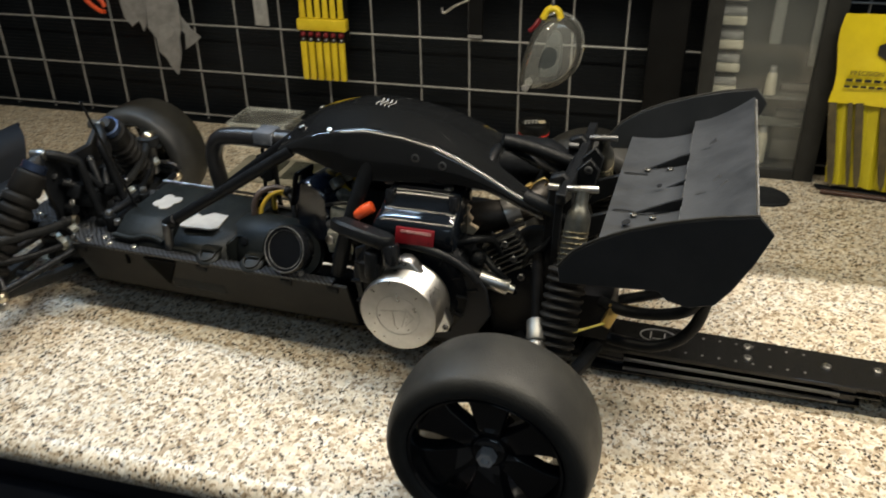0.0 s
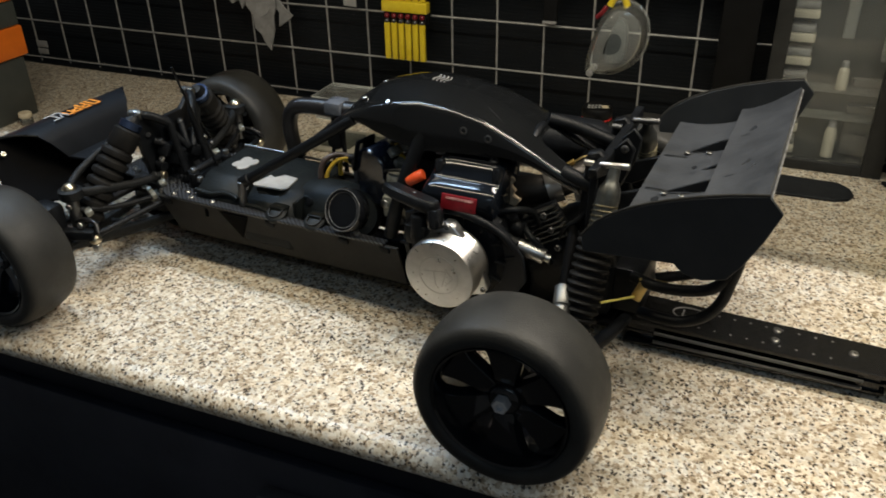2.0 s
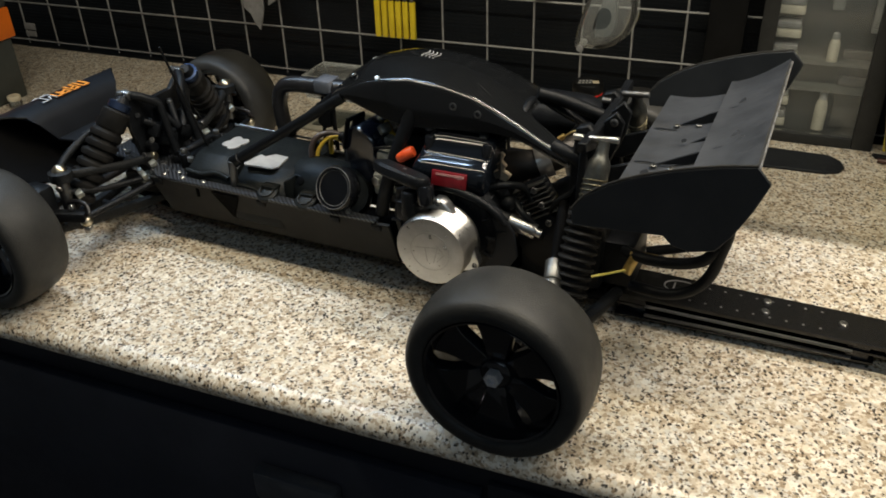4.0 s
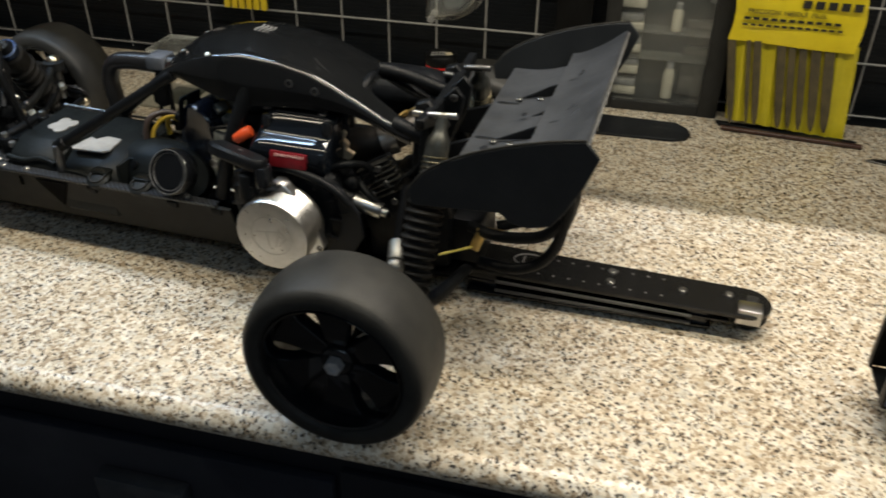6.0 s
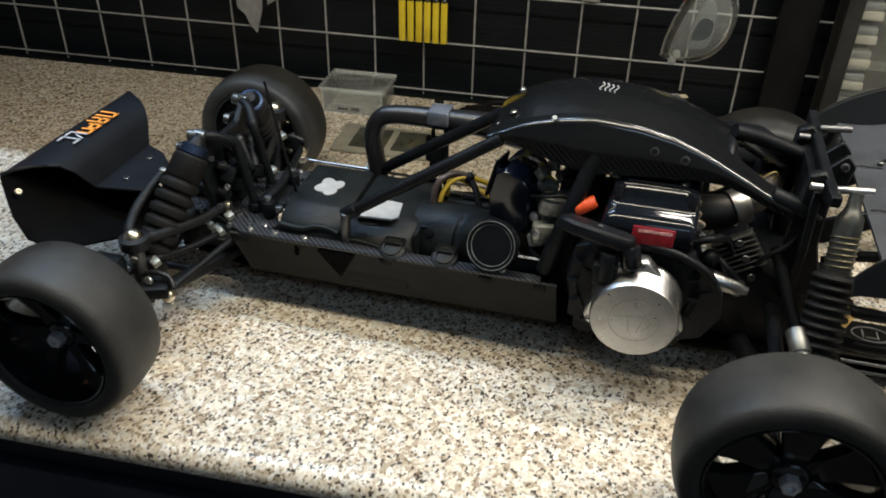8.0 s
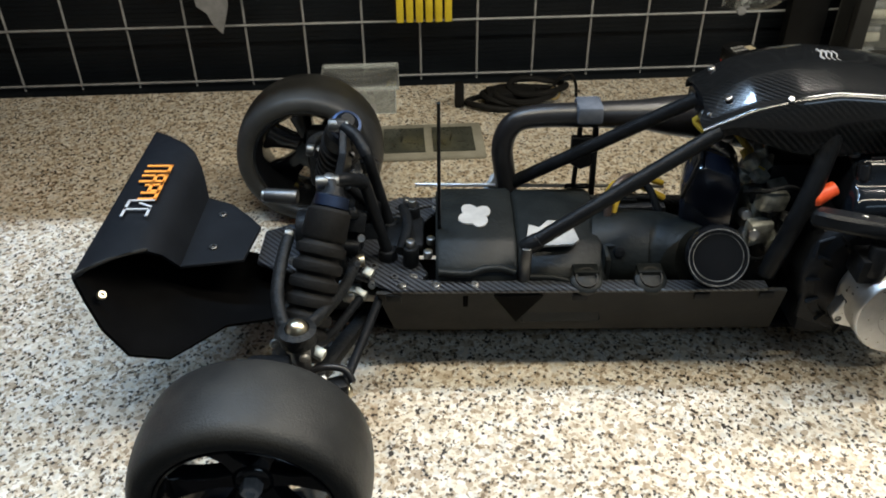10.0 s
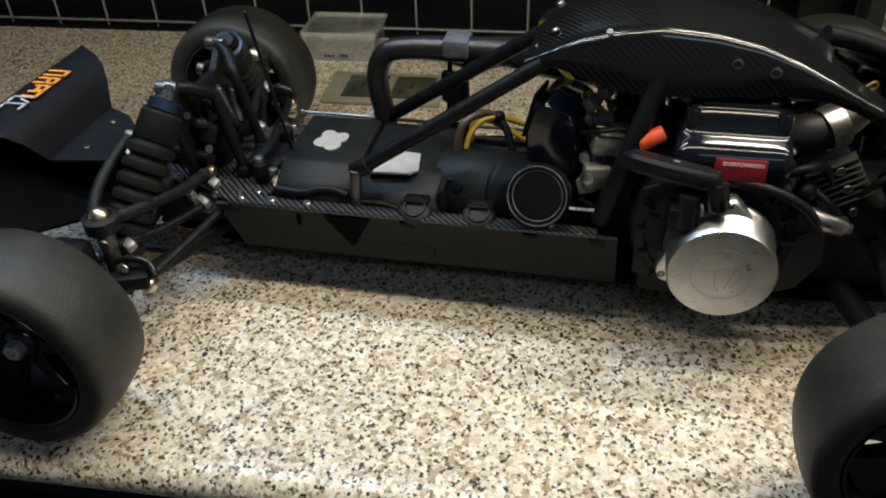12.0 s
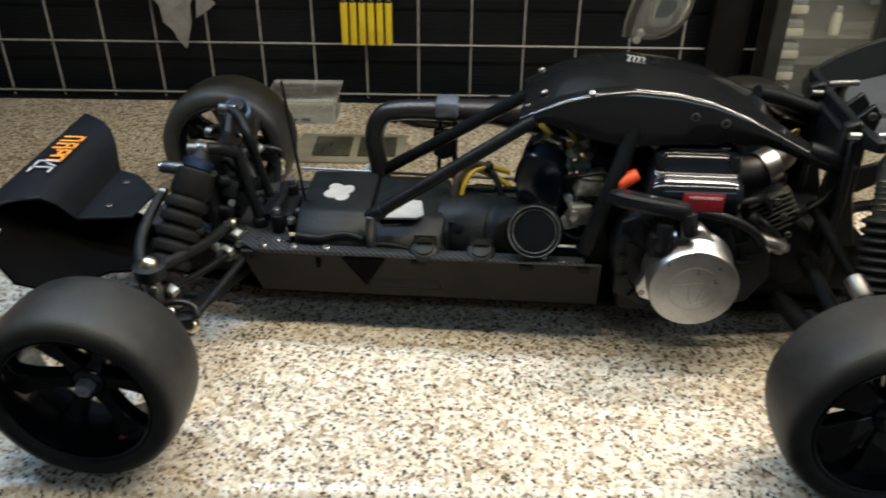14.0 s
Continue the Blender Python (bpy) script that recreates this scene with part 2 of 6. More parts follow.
# ---- building helpers ----
def link(name, bm, mat, parent=None, label="", smooth=40):
    me = bpy.data.meshes.new(name)
    bmesh.ops.recalc_face_normals(bm, faces=bm.faces)
    bm.to_mesh(me)
    bm.free()
    me.materials.append(mat)
    if smooth:
        me.shade_smooth()
        me.set_sharp_from_angle(angle=radians(smooth))
    ob = new(name, me)
    ob.parent = parent
    return tagged(ob, label)


def part(name, bm, mat, parent, label=""):
    return link(name, bm, mat, parent, label)


def thing(name, label, category, m=None, group="", kind=""):
    ob = new(name)
    ob.empty_display_size = 0.02
    if m is not None:
        ob.matrix_world = m
    return tagged(ob, label, category, group, kind)


def B():
    return bmesh.new()


def box(bm, x0, x1, y0, y1, z0, z1, bevel=0.0, seg=2):
    g = bmesh.ops.create_cube(bm, size=1)
    vs = g["verts"]
    for v in vs:
        v.co = Vector(((x0 + x1) / 2 + v.co.x * (x1 - x0), (y0 + y1) / 2 + v.co.y * (y1 - y0), (z0 + z1) / 2 + v.co.z * (z1 - z0)))
    if bevel:
        es = list({e for v in vs for e in v.link_edges})
        bmesh.ops.bevel(bm, geom=es, offset=bevel, segments=seg, affect="EDGES", profile=0.5)
    return bm


def obox(bm, centre, size, rot=(0, 0, 0), bevel=0.0):
    """A turned, bevelled block."""
    b2 = box(B(), -size[0] / 2, size[0] / 2, -size[1] / 2, size[1] / 2, -size[2] / 2, size[2] / 2, bevel)
    b2.transform(pose(*centre, *rot))
    return join(bm, b2)


def join(bm, b2):
    me = bpy.data.meshes.new("tmp")
    b2.to_mesh(me)
    b2.free()
    bm.from_mesh(me)
    bpy.data.meshes.remove(me)
    return bm


def cyl(bm, p0, p1, r0, r1=None, seg=20, bevel=0.0):
    p0, p1 = Vector(p0), Vector(p1)
    r1 = r0 if r1 is None else r1
    d = p1 - p0
    b2 = B()
    bmesh.ops.create_cone(b2, cap_ends=True, segments=seg, radius1=r0, radius2=r1, depth=d.length)
    if bevel:
        es = [e for e in b2.edges if abs(e.verts[0].co.z - e.verts[1].co.z) < 1e-6]
        bmesh.ops.bevel(b2, geom=es, offset=bevel, segments=2, affect="EDGES", profile=0.5)
    b2.transform(Matrix.Translation((p0 + p1) / 2) @ d.to_track_quat("Z", "Y").to_matrix().to_4x4())
    return join(bm, b2)


def ball(bm, c, r, seg=12):
    b2 = B()
    bmesh.ops.create_uvsphere(b2, u_segments=seg, v_segments=seg // 2 + 2, radius=r)
    b2.transform(Matrix.Translation(c))
    return join(bm, b2)


def spline(pts, n=6):
    pts = [Vector(p) for p in pts]
    if len(pts) < 3 or n < 2:
        return pts
    out = []
    for i in range(len(pts) - 1):
        p0, p1, p2, p3 = pts[max(i - 1, 0)], pts[i], pts[i + 1], pts[min(i + 2, len(pts) - 1)]
        for k in range(n):
            u = k / n
            out.append(0.5 * (2 * p1 + (p2 - p0) * u + (2 * p0 - 5 * p1 + 4 * p2 - p3) * u * u + (3 * p1 - p0 - 3 * p2 + p3) * u ** 3))
    return out + [pts[-1]]


def tube(bm, pts, r, seg=12, n=6, flat=1.0):
    """A pipe along a smooth line; r is one radius or one for each point."""
    path = spline(pts, n)
    m = len(path)
    rs = [r] * m if isinstance(r, (int, float)) else [float(v) for v in np.interp(np.linspace(0, len(r) - 1, m), range(len(r)), r)]
    t0 = (path[1] - path[0]).normalized()
    side = t0.orthogonal().normalized()
    rings = []
    for i, p in enumerate(path):
        t1 = (path[min(i + 1, m - 1)] - path[max(i - 1, 0)]).normalized()
        side = (side - t1 * side.dot(t1)).normalized()
        up = t1.cross(side)
        rings.append([bm.verts.new(p + rs[i] * (side * math.cos(a) + flat * up * math.sin(a))) for a in (2 * math.pi * k / seg for k in range(seg))])
    for a, b in zip(rings, rings[1:]):
        for k in range(seg):
            bm.faces.new((a[k], a[(k + 1) % seg], b[(k + 1) % seg], b[k]))
    bm.faces.new(rings[0])
    bm.faces.new(rings[-1][::-1])
    return bm


def prism(bm, poly, axis, a, b, bevel=0.0):
    """A flat plate: the outline lies across the axis, from a to b along it."""
    def at(u, v, w):
        return {"x": (w, u, v), "y": (u, w, v), "z": (u, v, w)}[axis]
    b2 = B()
    lo = [b2.verts.new(at(u, v, a)) for u, v in poly]
    hi = [b2.verts.new(at(u, v, b)) for u, v in poly]
    n = len(poly)
    b2.faces.new(lo)
    b2.faces.new(hi[::-1])
    for k in range(n):
        b2.faces.new((lo[k], lo[(k + 1) % n], hi[(k + 1) % n], hi[k]))
    bmesh.ops.recalc_face_normals(b2, faces=b2.faces)
    if bevel:
        bmesh.ops.bevel(b2, geom=list(b2.edges), offset=bevel, segments=1, affect="EDGES")
    return join(bm, b2)


def lathe(bm, profile, m, seg=48, closed=False):
    """Turns a profile of (radius, height) round the z axis of m."""
    b2 = B()
    rings = [[b2.verts.new((r * math.cos(a), r * math.sin(a), h)) for a in (2 * math.pi * k / seg for k in range(seg))] for r, h in profile]
    pairs = list(zip(rings, rings[1:])) + ([(rings[-1], rings[0])] if closed else [])
    for p, q in pairs:
        for k in range(seg):
            b2.faces.new((p[k], p[(k + 1) % seg], q[(k + 1) % seg], q[k]))
    if not closed:
        if profile[0][0] > 1e-5:
            b2.faces.new(rings[0])
        if profile[-1][0] > 1e-5:
            b2.faces.new(rings[-1][::-1])
    bmesh.ops.remove_doubles(b2, verts=b2.verts, dist=1e-6)
    b2.transform(m)
    return join(bm, b2)


def sheet(bm, rows, thick):
    """A bent sheet through rows of points, with thickness."""
    b2 = B()
    vs = [[b2.verts.new(p) for p in row] for row in rows]
    for a, b in zip(vs, vs[1:]):
        for k in range(len(a) - 1):
            b2.faces.new((a[k], a[k + 1], b[k + 1], b[k]))
    bmesh.ops.recalc_face_normals(b2, faces=b2.faces)
    bmesh.ops.solidify(b2, geom=list(b2.faces), thickness=thick)
    return join(bm, b2)


def loft(bm, rings):
    """A closed body through rings of points, with flat ends."""
    b2 = B()
    vs = [[b2.verts.new(p) for p in r] for r in rings]
    n = len(vs[0])
    for a, b in zip(vs, vs[1:]):
        for k in range(n):
            b2.faces.new((a[k], a[(k + 1) % n], b[(k + 1) % n], b[k]))
    b2.faces.new(vs[0][::-1])
    b2.faces.new(vs[-1])
    return join(bm, b2)


def screws(parent, places, n, r=0.003, h=0.002, mat=None, label=""):
    """Screws, each a part of its own."""
    for c in places:
        part("screw", bolt(B(), c, n, r, h), mat or STEEL, parent, label)


def bolt(bm, c, n, r=0.003, h=0.002):
    """A round-headed screw with a hex socket."""
    q = Vector(n).normalized().to_track_quat("Z", "Y").to_matrix().to_4x4()
    return lathe(bm, [(r, 0), (r, h * 0.7), (r * 0.8, h), (r * 0.45, h), (r * 0.42, h * 0.3), (0, h * 0.3)], Matrix.Translation(c) @ q, 10)


# ---- setting ----
def setting(name, bm, mat, label, category):
    return tagged(link(name, bm, mat), label, category, kind="structure")


# worktop with a rolled front edge
prof = [(0.515, 0.0)] + [(-0.237 - 0.018 * math.sin(a), -0.0145 + 0.0145 * math.cos(a)) for a in np.linspace(0, math.pi, 25)] + [(0.515, -0.029)]
bm = B()
prism(bm, prof, "x", -2.0, 2.0)
setting("worktop", bm, GRANITE, "speckled cream and brown laminate worktop with a rolled front edge", "worktop")
bm = B()
box(bm, -2.0, 2.0, -0.225, -0.205, -0.90, -0.0295)
setting("cabinet_front", bm, DARKWOOD, "black cabinet front under the worktop", "cabinet front")
bm = B()
box(bm, -2.0, 2.0, 0.5155, 0.575, -0.05, -0.004, 0.001)
setting("trim", bm, SLATS, "black ledge behind the worktop", "trim")
bm = B()
box(bm, -2.0, 2.0, 0.575, 0.60, -0.05, 2.3)
for k in range(95):
    z = 0.002 + k * 0.0065
    box(bm, -2.0, 2.0, 0.5743, 0.575, z, z + 0.0045)
setting("wall_north", bm, SLATS, "black ribbed backing wall behind the wire grid", "wall")
bm = B()
box(bm, -2.0, 2.0, 0.16, 0.57, 0.60, 1.5, 0.003)
setting("overhead_cabinet", bm, DARKWOOD, "dark overhead cabinet above the worktop", "cabinet")
for nm, bx in (("wall_south", (-2.1, 2.1, -2.3, -2.2, -0.9, 2.3)), ("wall_west", (-2.1, -2.0, -2.2, 0.6, -0.9, 2.3)), ("wall_east", (2.0, 2.1, -2.2, 0.6, -0.9, 2.3))):
    bm = B()
    box(bm, *bx)
    setting(nm, bm, PAINT, "plain painted room wall", "wall")
bm = B()
box(bm, -2.1, 2.1, -2.3, 0.6, 2.3, 2.4)
setting("ceiling", bm, PAINT, "plain painted ceiling", "ceiling")
bm = B()
box(bm, -2.1, 2.1, -2.3, 0.6, -1.0, -0.9)
setting("floor", bm, FLOORING, "dark floor below the worktop", "floor")

# wire grid panel
GX, GS, GZ = 0.005, 0.0788, 0.004
grid = thing("wire_grid_panel", "chrome wire display grid standing behind the worktop", "grid panel")
vert = link("upright_wire", cyl(B(), (0, 0.545, -0.004), (0, 0.545, 0.64), 0.0017, seg=8), WIRE, grid)
for k in range(-17, 11):
    o = vert if k == -17 else new("upright_wire", vert.data)
    o.parent, o.location = grid, (GX + k * GS, 0, 0)
cross = link("cross_wire", cyl(B(), (-1.4, 0.5416, 0), (0.90, 0.5416, 0), 0.0017, seg=8), WIRE, grid)
for k in range(9):
    o = cross if k == 0 else new("cross_wire", cross.data)
    o.parent, o.location = grid, (0, 0, GZ + k * GS)


# ---- the model buggy ----
CAR = Matrix.Translation((0.285, -0.25, 0)) @ pose(0, 0, 0, 0, 0, -3.0) @ Matrix.Translation((-0.285, 0.25, 0))
car = thing("rc_buggy", "black radio-controlled buggy with carbon-fibre roof on the speckled worktop", "model car", CAR)


def wheel(x, y_out, width, side, spokes=6, turn=0.0, size=1.0, dish=0.0, slim=1.0):
    """A slick tyre on a spoked rim; side -1 faces the camera, +1 the wall."""
    w, R = width, 0.0785
    m = Matrix.Translation((x, y_out, R * size)) @ pose(0, 0, 0, 90 if side < 0 else -90, 0, 0) @ Matrix.Diagonal((size, size, 1, 1))
    # z of m points outwards; height 0 is the outer face
    rim = B()
    lathe(rim, [(0.0590, -0.003), (0.0575, -0.001), (0.0555, -0.002), (0.0540, -0.007), (0.0525, -0.02), (0.050, -w + 0.012), (0.0555, -w + 0.004), (0.0575, -w + 0.004), (0.054, -w + 0.012), (0.0560, -0.02)], m, 56, True)
    ob = part("wheel", rim, GLOSS, car, "gloss black spoked wheel with slick tyre")
    hub = B()
    lathe(hub, [(0, -0.0135), (0.0105, -0.0135), (0.0130, -0.0150), (0.0150, -0.020), (0.0155, -0.044), (0, -0.044)], m @ Matrix.Translation((0, 0, -dish)), 24)
    part("hub", hub, GLOSS, ob)
    for k in range(spokes):
        b2 = prism(B(), [(0.011, -0.0085), (0.024, -0.0092 * slim), (0.040, -0.0125 * slim), (0.0535, -0.0185 * slim), (0.0535, 0.0185 * slim), (0.040, 0.0125 * slim), (0.024, 0.0092 * slim), (0.011, 0.0085)], "z", -0.027, -0.0145, 0.0018)
        for v in b2.verts:
            v.co.z += 0.006 * max(0.0, (v.co.x - 0.020) / 0.034) - 0.003 * abs(v.co.y) / 0.012
        b2.transform(m @ pose(0, 0, -dish, 0, 0, turn + k * 360 / spokes))
        part("spoke", b2, GLOSS, ob)
    ty = B()
    edge = [(0.0590, -0.0010), (0.0612, 0.0008), (0.0650, 0.0012), (0.0700, 0.0002), (0.0728, -0.0014), (0.0748, -0.0042), (0.0762, -0.0085), (0.0774, -0.0150), (0.0781, -0.0220), (0.0785, -0.0300)]
    lathe(ty, [(0.0572, -0.006)] + edge + [(r, -w - h) for r, h in reversed(edge)] + [(0.0572, -w + 0.006)], m, 80, True)
    part("tyre", ty, RUBBER, ob, "smooth black slick tyre")
    nut = B()
    lathe(nut, [(0.0074, -0.0145), (0.0074, -0.0075), (0.0064, -0.0058), (0.0036, -0.0058), (0.0034, -0.0090), (0, -0.0090)], m @ Matrix.Translation((0, 0, -dish)), 6)
    part("wheel_nut", nut, NUTSTEEL, ob, "bright steel wheel nut")
    return ob


wheel(0.285, -0.2605, 0.063, -1, 6, 30, slim=1.18)
wheel(-0.2850, -0.2700, 0.062, -1, 6, 2, 0.945, 0.009, 0.66)
wheel(0.285, 0.236, 0.070, 1, 6, 5)
wheel(-0.300, 0.208, 0.064, 1, 6, 15, 0.945)


def axis(x):
    """The buggy's centre line."""
    return -0.010


def Y(s, v, x):
    """A distance v from y = 0 on the near side (s = -1), mirrored in the centre line for the far side."""
    return -v if s < 0 else v + 2 * axis(x)



# chassis and guards
bm = B()
prism(bm, [(-0.30, -0.035), (-0.24, -0.048), (-0.20, -0.058), (0.10, -0.058), (0.25, -0.055), (0.32, -0.045), (0.32, 0.030), (0.25, 0.036), (0.10, 0.038), (-0.20, 0.038), (-0.24, 0.028), (-0.30, 0.015)], "z", 0.030, 0.0345, 0.001)
part("chassis_plate", bm, DEEP_BLACK, car, "carbon-fibre chassis plate")
def guard_y(z):
    """How far the side guard stands out at a height: it leans in towards the worktop."""
    return 0.0625 + 0.0150 * (z - 0.036) / 0.050


for s in (-1, 1):
    bm = B()
    rows = []
    for u in (0.0, 0.35, 0.7, 1.0):
        rows.append([(x, Y(s, guard_y(z0 + (0.0855 - z0) * u), 0), z0 + (0.0855 - z0) * u) for x, z0 in ((-0.206 - 0.012 * u, 0.036), (-0.13, 0.0355), (0.0, 0.0352), (0.102 - 0.002 * u, 0.035))])
    sheet(bm, rows, 0.003)
    g = part("side_guard", bm, GUARD, car, "dusty black plastic side guard")
    bm = B()
    prism(bm, [(-0.1270, 0.0835), (-0.0890, 0.0835), (-0.1080, 0.0490)], "y", 0.0008, 0.0024)
    for v in bm.verts:
        v.co.y = Y(s, guard_y(v.co.z) + v.co.y, 0)
    part("gusset", bm, DEEP_BLACK, g, "black triangular opening")
    part("slot", obox(B(), (-0.149, Y(s, guard_y(0.077) + 0.001, 0), 0.077), (0.004, 0.002, 0.011), (0, 0, 0), 0.0006), DEEP_BLACK, g, "small dark slot")
    for x in (-0.205, -0.060, 0.035, 0.085):
        part("tab", obox(B(), (x, Y(s, guard_y(0.080) + 0.0010, 0), 0.0810), (0.012, 0.003, 0.007), (0, 0, 0), 0.001), BLACK, g)
    bm = B()
    prism(bm, [(x, Y(s, y, 0)) for x, y in ((-0.245, 0.052), (-0.205, 0.0775), (0.02, 0.0790), (0.085, 0.0780), (0.085, 0.068), (0.0, 0.066), (-0.18, 0.064), (-0.235, 0.040))], "z", 0.0855, 0.089, 0.0008)
    r = part("deck_rail", bm, CARBON_FLAT, car, "carbon-fibre upper side rail")
    screws(r, [(x, Y(s, 0.0720, 0), 0.089) for x in (-0.198, -0.172, -0.142, -0.055, -0.005, 0.050)], (0, 0, 1), 0.0035, 0.0025)
    for x in (-0.055, -0.005):
        lug = part("tank_mount", lathe(B(), [(0, -0.004), (0.0125, -0.004), (0.0125, 0.0005), (0.0105, 0.0020), (0, 0.0020)], Matrix.Translation((x, Y(s, 0.0690, 0), 0.0920)) @ pose(0, 0, 0, 24 if s < 0 else -24, 0, 0), 24), TANK, r, "dark plastic mounting lug")
        part("collar", lathe(B(), [(0.0072, 0.0018), (0.0090, 0.0018), (0.0088, 0.0038), (0.0074, 0.0038)], Matrix.Translation((x, Y(s, 0.0690, 0), 0.0920)) @ pose(0, 0, 0, 24 if s < 0 else -24, 0, 0), 24, True), GUARD, lug)
        part("web", obox(B(), (x, Y(s, 0.0620, 0), 0.0950), (0.020, 0.012, 0.006), (0, 0, 0), 0.0015), TANK, lug)
bm = B()
prism(bm, [(-0.318, -0.034), (-0.300, -0.044), (-0.245, -0.050), (-0.205, -0.0665), (-0.188, -0.0665), (-0.178, -0.052), (-0.188, -0.030), (-0.192, -0.010), (-0.188, 0.010), (-0.176, 0.034), (-0.150, 0.052), (-0.150, 0.060), (-0.185, 0.052), (-0.215, 0.032), (-0.245, 0.030), (-0.300, 0.020), (-0.318, 0.010)], "z", 0.082, 0.086, 0.0008)
dk = part("upper_deck", bm, CARBON_FLAT, car, "carbon-fibre front upper deck")
screws(dk, [(-0.206, -0.058, 0.086), (-0.190, -0.058, 0.086), (-0.216, 0.024, 0.086), (-0.172, 0.044, 0.086), (-0.298, -0.030, 0.086), (-0.298, 0.010, 0.086)], (0, 0, 1), 0.0036, 0.0025)

# receiver box and fuel tank
bm = B()
prism(bm, [(-0.067, 0.050), (-0.067, 0.090), (-0.060, 0.099), (-0.040, 0.1105), (0.035, 0.112), (0.045, 0.104), (0.045, 0.050)], "x", -0.172, -0.108, 0.003)
obox(bm, (-0.140, -0.063, 0.085), (0.058, 0.010, 0.006), (0, 0, 0), 0.002)
rb = part("receiver_box", bm, TANK, car, "dark plastic receiver box")
part("ledge", tube(B(), [(-0.1700, -0.0640, 0.0965), (-0.1550, -0.0650, 0.0955), (-0.1450, -0.0655, 0.0960), (-0.1330, -0.0630, 0.0985), (-0.1200, -0.0630, 0.0985), (-0.1100, -0.0650, 0.0960)], 0.0030, 10, 5), TANK, rb)
part("seam", box(B(), -0.1705, -0.1095, -0.0682, -0.0660, 0.0815, 0.0835, 0.0005), DEEP_BLACK, rb)
bm = B()
prism(bm, [(-0.140 + (0.0096 + 0.0050 * abs(math.sin(2 * a + 0.5))) * math.cos(a), -0.008 + (0.0118 + 0.0062 * abs(math.sin(2 * a + 0.5)) + 0.0012 * math.sin(3 * a)) * math.sin(a)) for a in (2 * math.pi * k / 48 for k in range(48))], "z", 0.1115, 0.1127)
part("sticker", bm, WHITE, rb, "worn white sticker")
bm = B()
prism(bm, [(-0.069, 0.045), (-0.070, 0.080), (-0.061, 0.093), (-0.038, 0.1065), (0.040, 0.108), (0.050, 0.098), (0.050, 0.045)], "x", -0.107, -0.038, 0.004)
box(bm, -0.098, -0.045, -0.070, -0.055, 0.075, 0.083, 0.003)
tank = part("fuel_tank", bm, TANK, car, "dark translucent fuel tank")
part("ledge", tube(B(), [(-0.1050, -0.0640, 0.0905), (-0.0850, -0.0640, 0.0905), (-0.0720, -0.0655, 0.0890), (-0.0560, -0.0690, 0.0850), (-0.0440, -0.0710, 0.0820)], 0.0028, 10, 5), TANK, tank)
part("step", box(B(), -0.0370, -0.0120, -0.0420, 0.0100, 0.0950, 0.1045, 0.0025), TANK, tank)
part("flange", box(B(), -0.0390, -0.0350, -0.0600, 0.0300, 0.0500, 0.1035, 0.0012), TANK, tank)
bm = B()
prism(bm, [(-0.101, -0.045), (-0.096, -0.018), (-0.088, -0.022), (-0.080, -0.012), (-0.062, -0.014), (-0.058, -0.040), (-0.064, -0.046), (-0.098, -0.048)], "z", 0.1075, 0.1092)
part("sticker", bm, WHITE, tank, "worn white sticker")
bm = B()
tube(bm, [(-0.040, -0.012, 0.078), (-0.02, -0.016, 0.080), (0.015, -0.024, 0.084), (0.035, -0.05, 0.098)], [0.034, 0.036, 0.034, 0.024], 20, 5)
part("tank_neck", bm, TANK, tank)
q = Matrix.Translation((0.0405, -0.073, 0.1165)) @ Vector((-0.12, -0.9, 0.42)).to_track_quat("Z", "Y").to_matrix().to_4x4()
bm = B()
lathe(bm, [(0.019, -0.012), (0.0230, -0.008), (0.0237, 0.0), (0.0230, 0.006), (0.0215, 0.0085), (0.0196, 0.0085), (0.0193, 0.0068), (0, 0.0068)], q, 40)
cap = part("tank_cap", bm, GLOSS, tank, "round black tank cap with pale rings")
bm = B()
for r in (0.0220, 0.0187):
    lathe(bm, [(r, 0.0084 if r > 0.02 else 0.0068), (r, 0.0090 if r > 0.02 else 0.0074), (r - 0.0007, 0.0090 if r > 0.02 else 0.0074), (r - 0.0007, 0.0084 if r > 0.02 else 0.0068)], q, 40, True)
part("ring", bm, PALE_RING_HIGHLIGHT, cap, "thin pale ring")

# roll cage
RAIL = [(0.022, 0.2060), (0.030, 0.2105), (0.058, 0.2240), (0.087, 0.2325), (0.113, 0.2362), (0.150, 0.2335), (0.180, 0.2272), (0.207, 0.2168), (0.233, 0.2045), (0.257, 0.1920), (0.280, 0.1835)]
RX, RZ = [p[0] for p in RAIL], [p[1] for p in RAIL]
LOW = ([0.022, 0.045, 0.060, 0.090, 0.120, 0.200, 0.225, 0.245, 0.262, 0.280], [0.2000, 0.2035, 0.1990, 0.1910, 0.1880, 0.1945, 0.1930, 0.1860, 0.1780, 0.1715])
for a, b, foot in (((-0.1010, -0.0600, 0.1175), (0.036, -0.0405, 0.2045), (-0.1030, -0.0640, 0.0885)), ((-0.1086, 0.0530, 0.1045), (0.0300, 0.0030, 0.2100), (-0.1100, 0.0535, 0.0885))):
    t1 = part("cage_tube", tube(B(), [a, (Vector(a) + Vector(b)) / 2, b], 0.0058, 14, 3), BLACK, car, "black cage tube")
    part("cage_post", cyl(B(), foot, (foot[0] + 0.001, foot[1], a[2] + 0.002), 0.0046, bevel=0.001), DARKSTEEL, t1)
    part("collar", cyl(B(), Vector(a) - Vector((0.004, 0, 0.0025)), Vector(a) + Vector((0.009, 0, 0.006)), 0.0068, bevel=0.001), BLACK, t1)
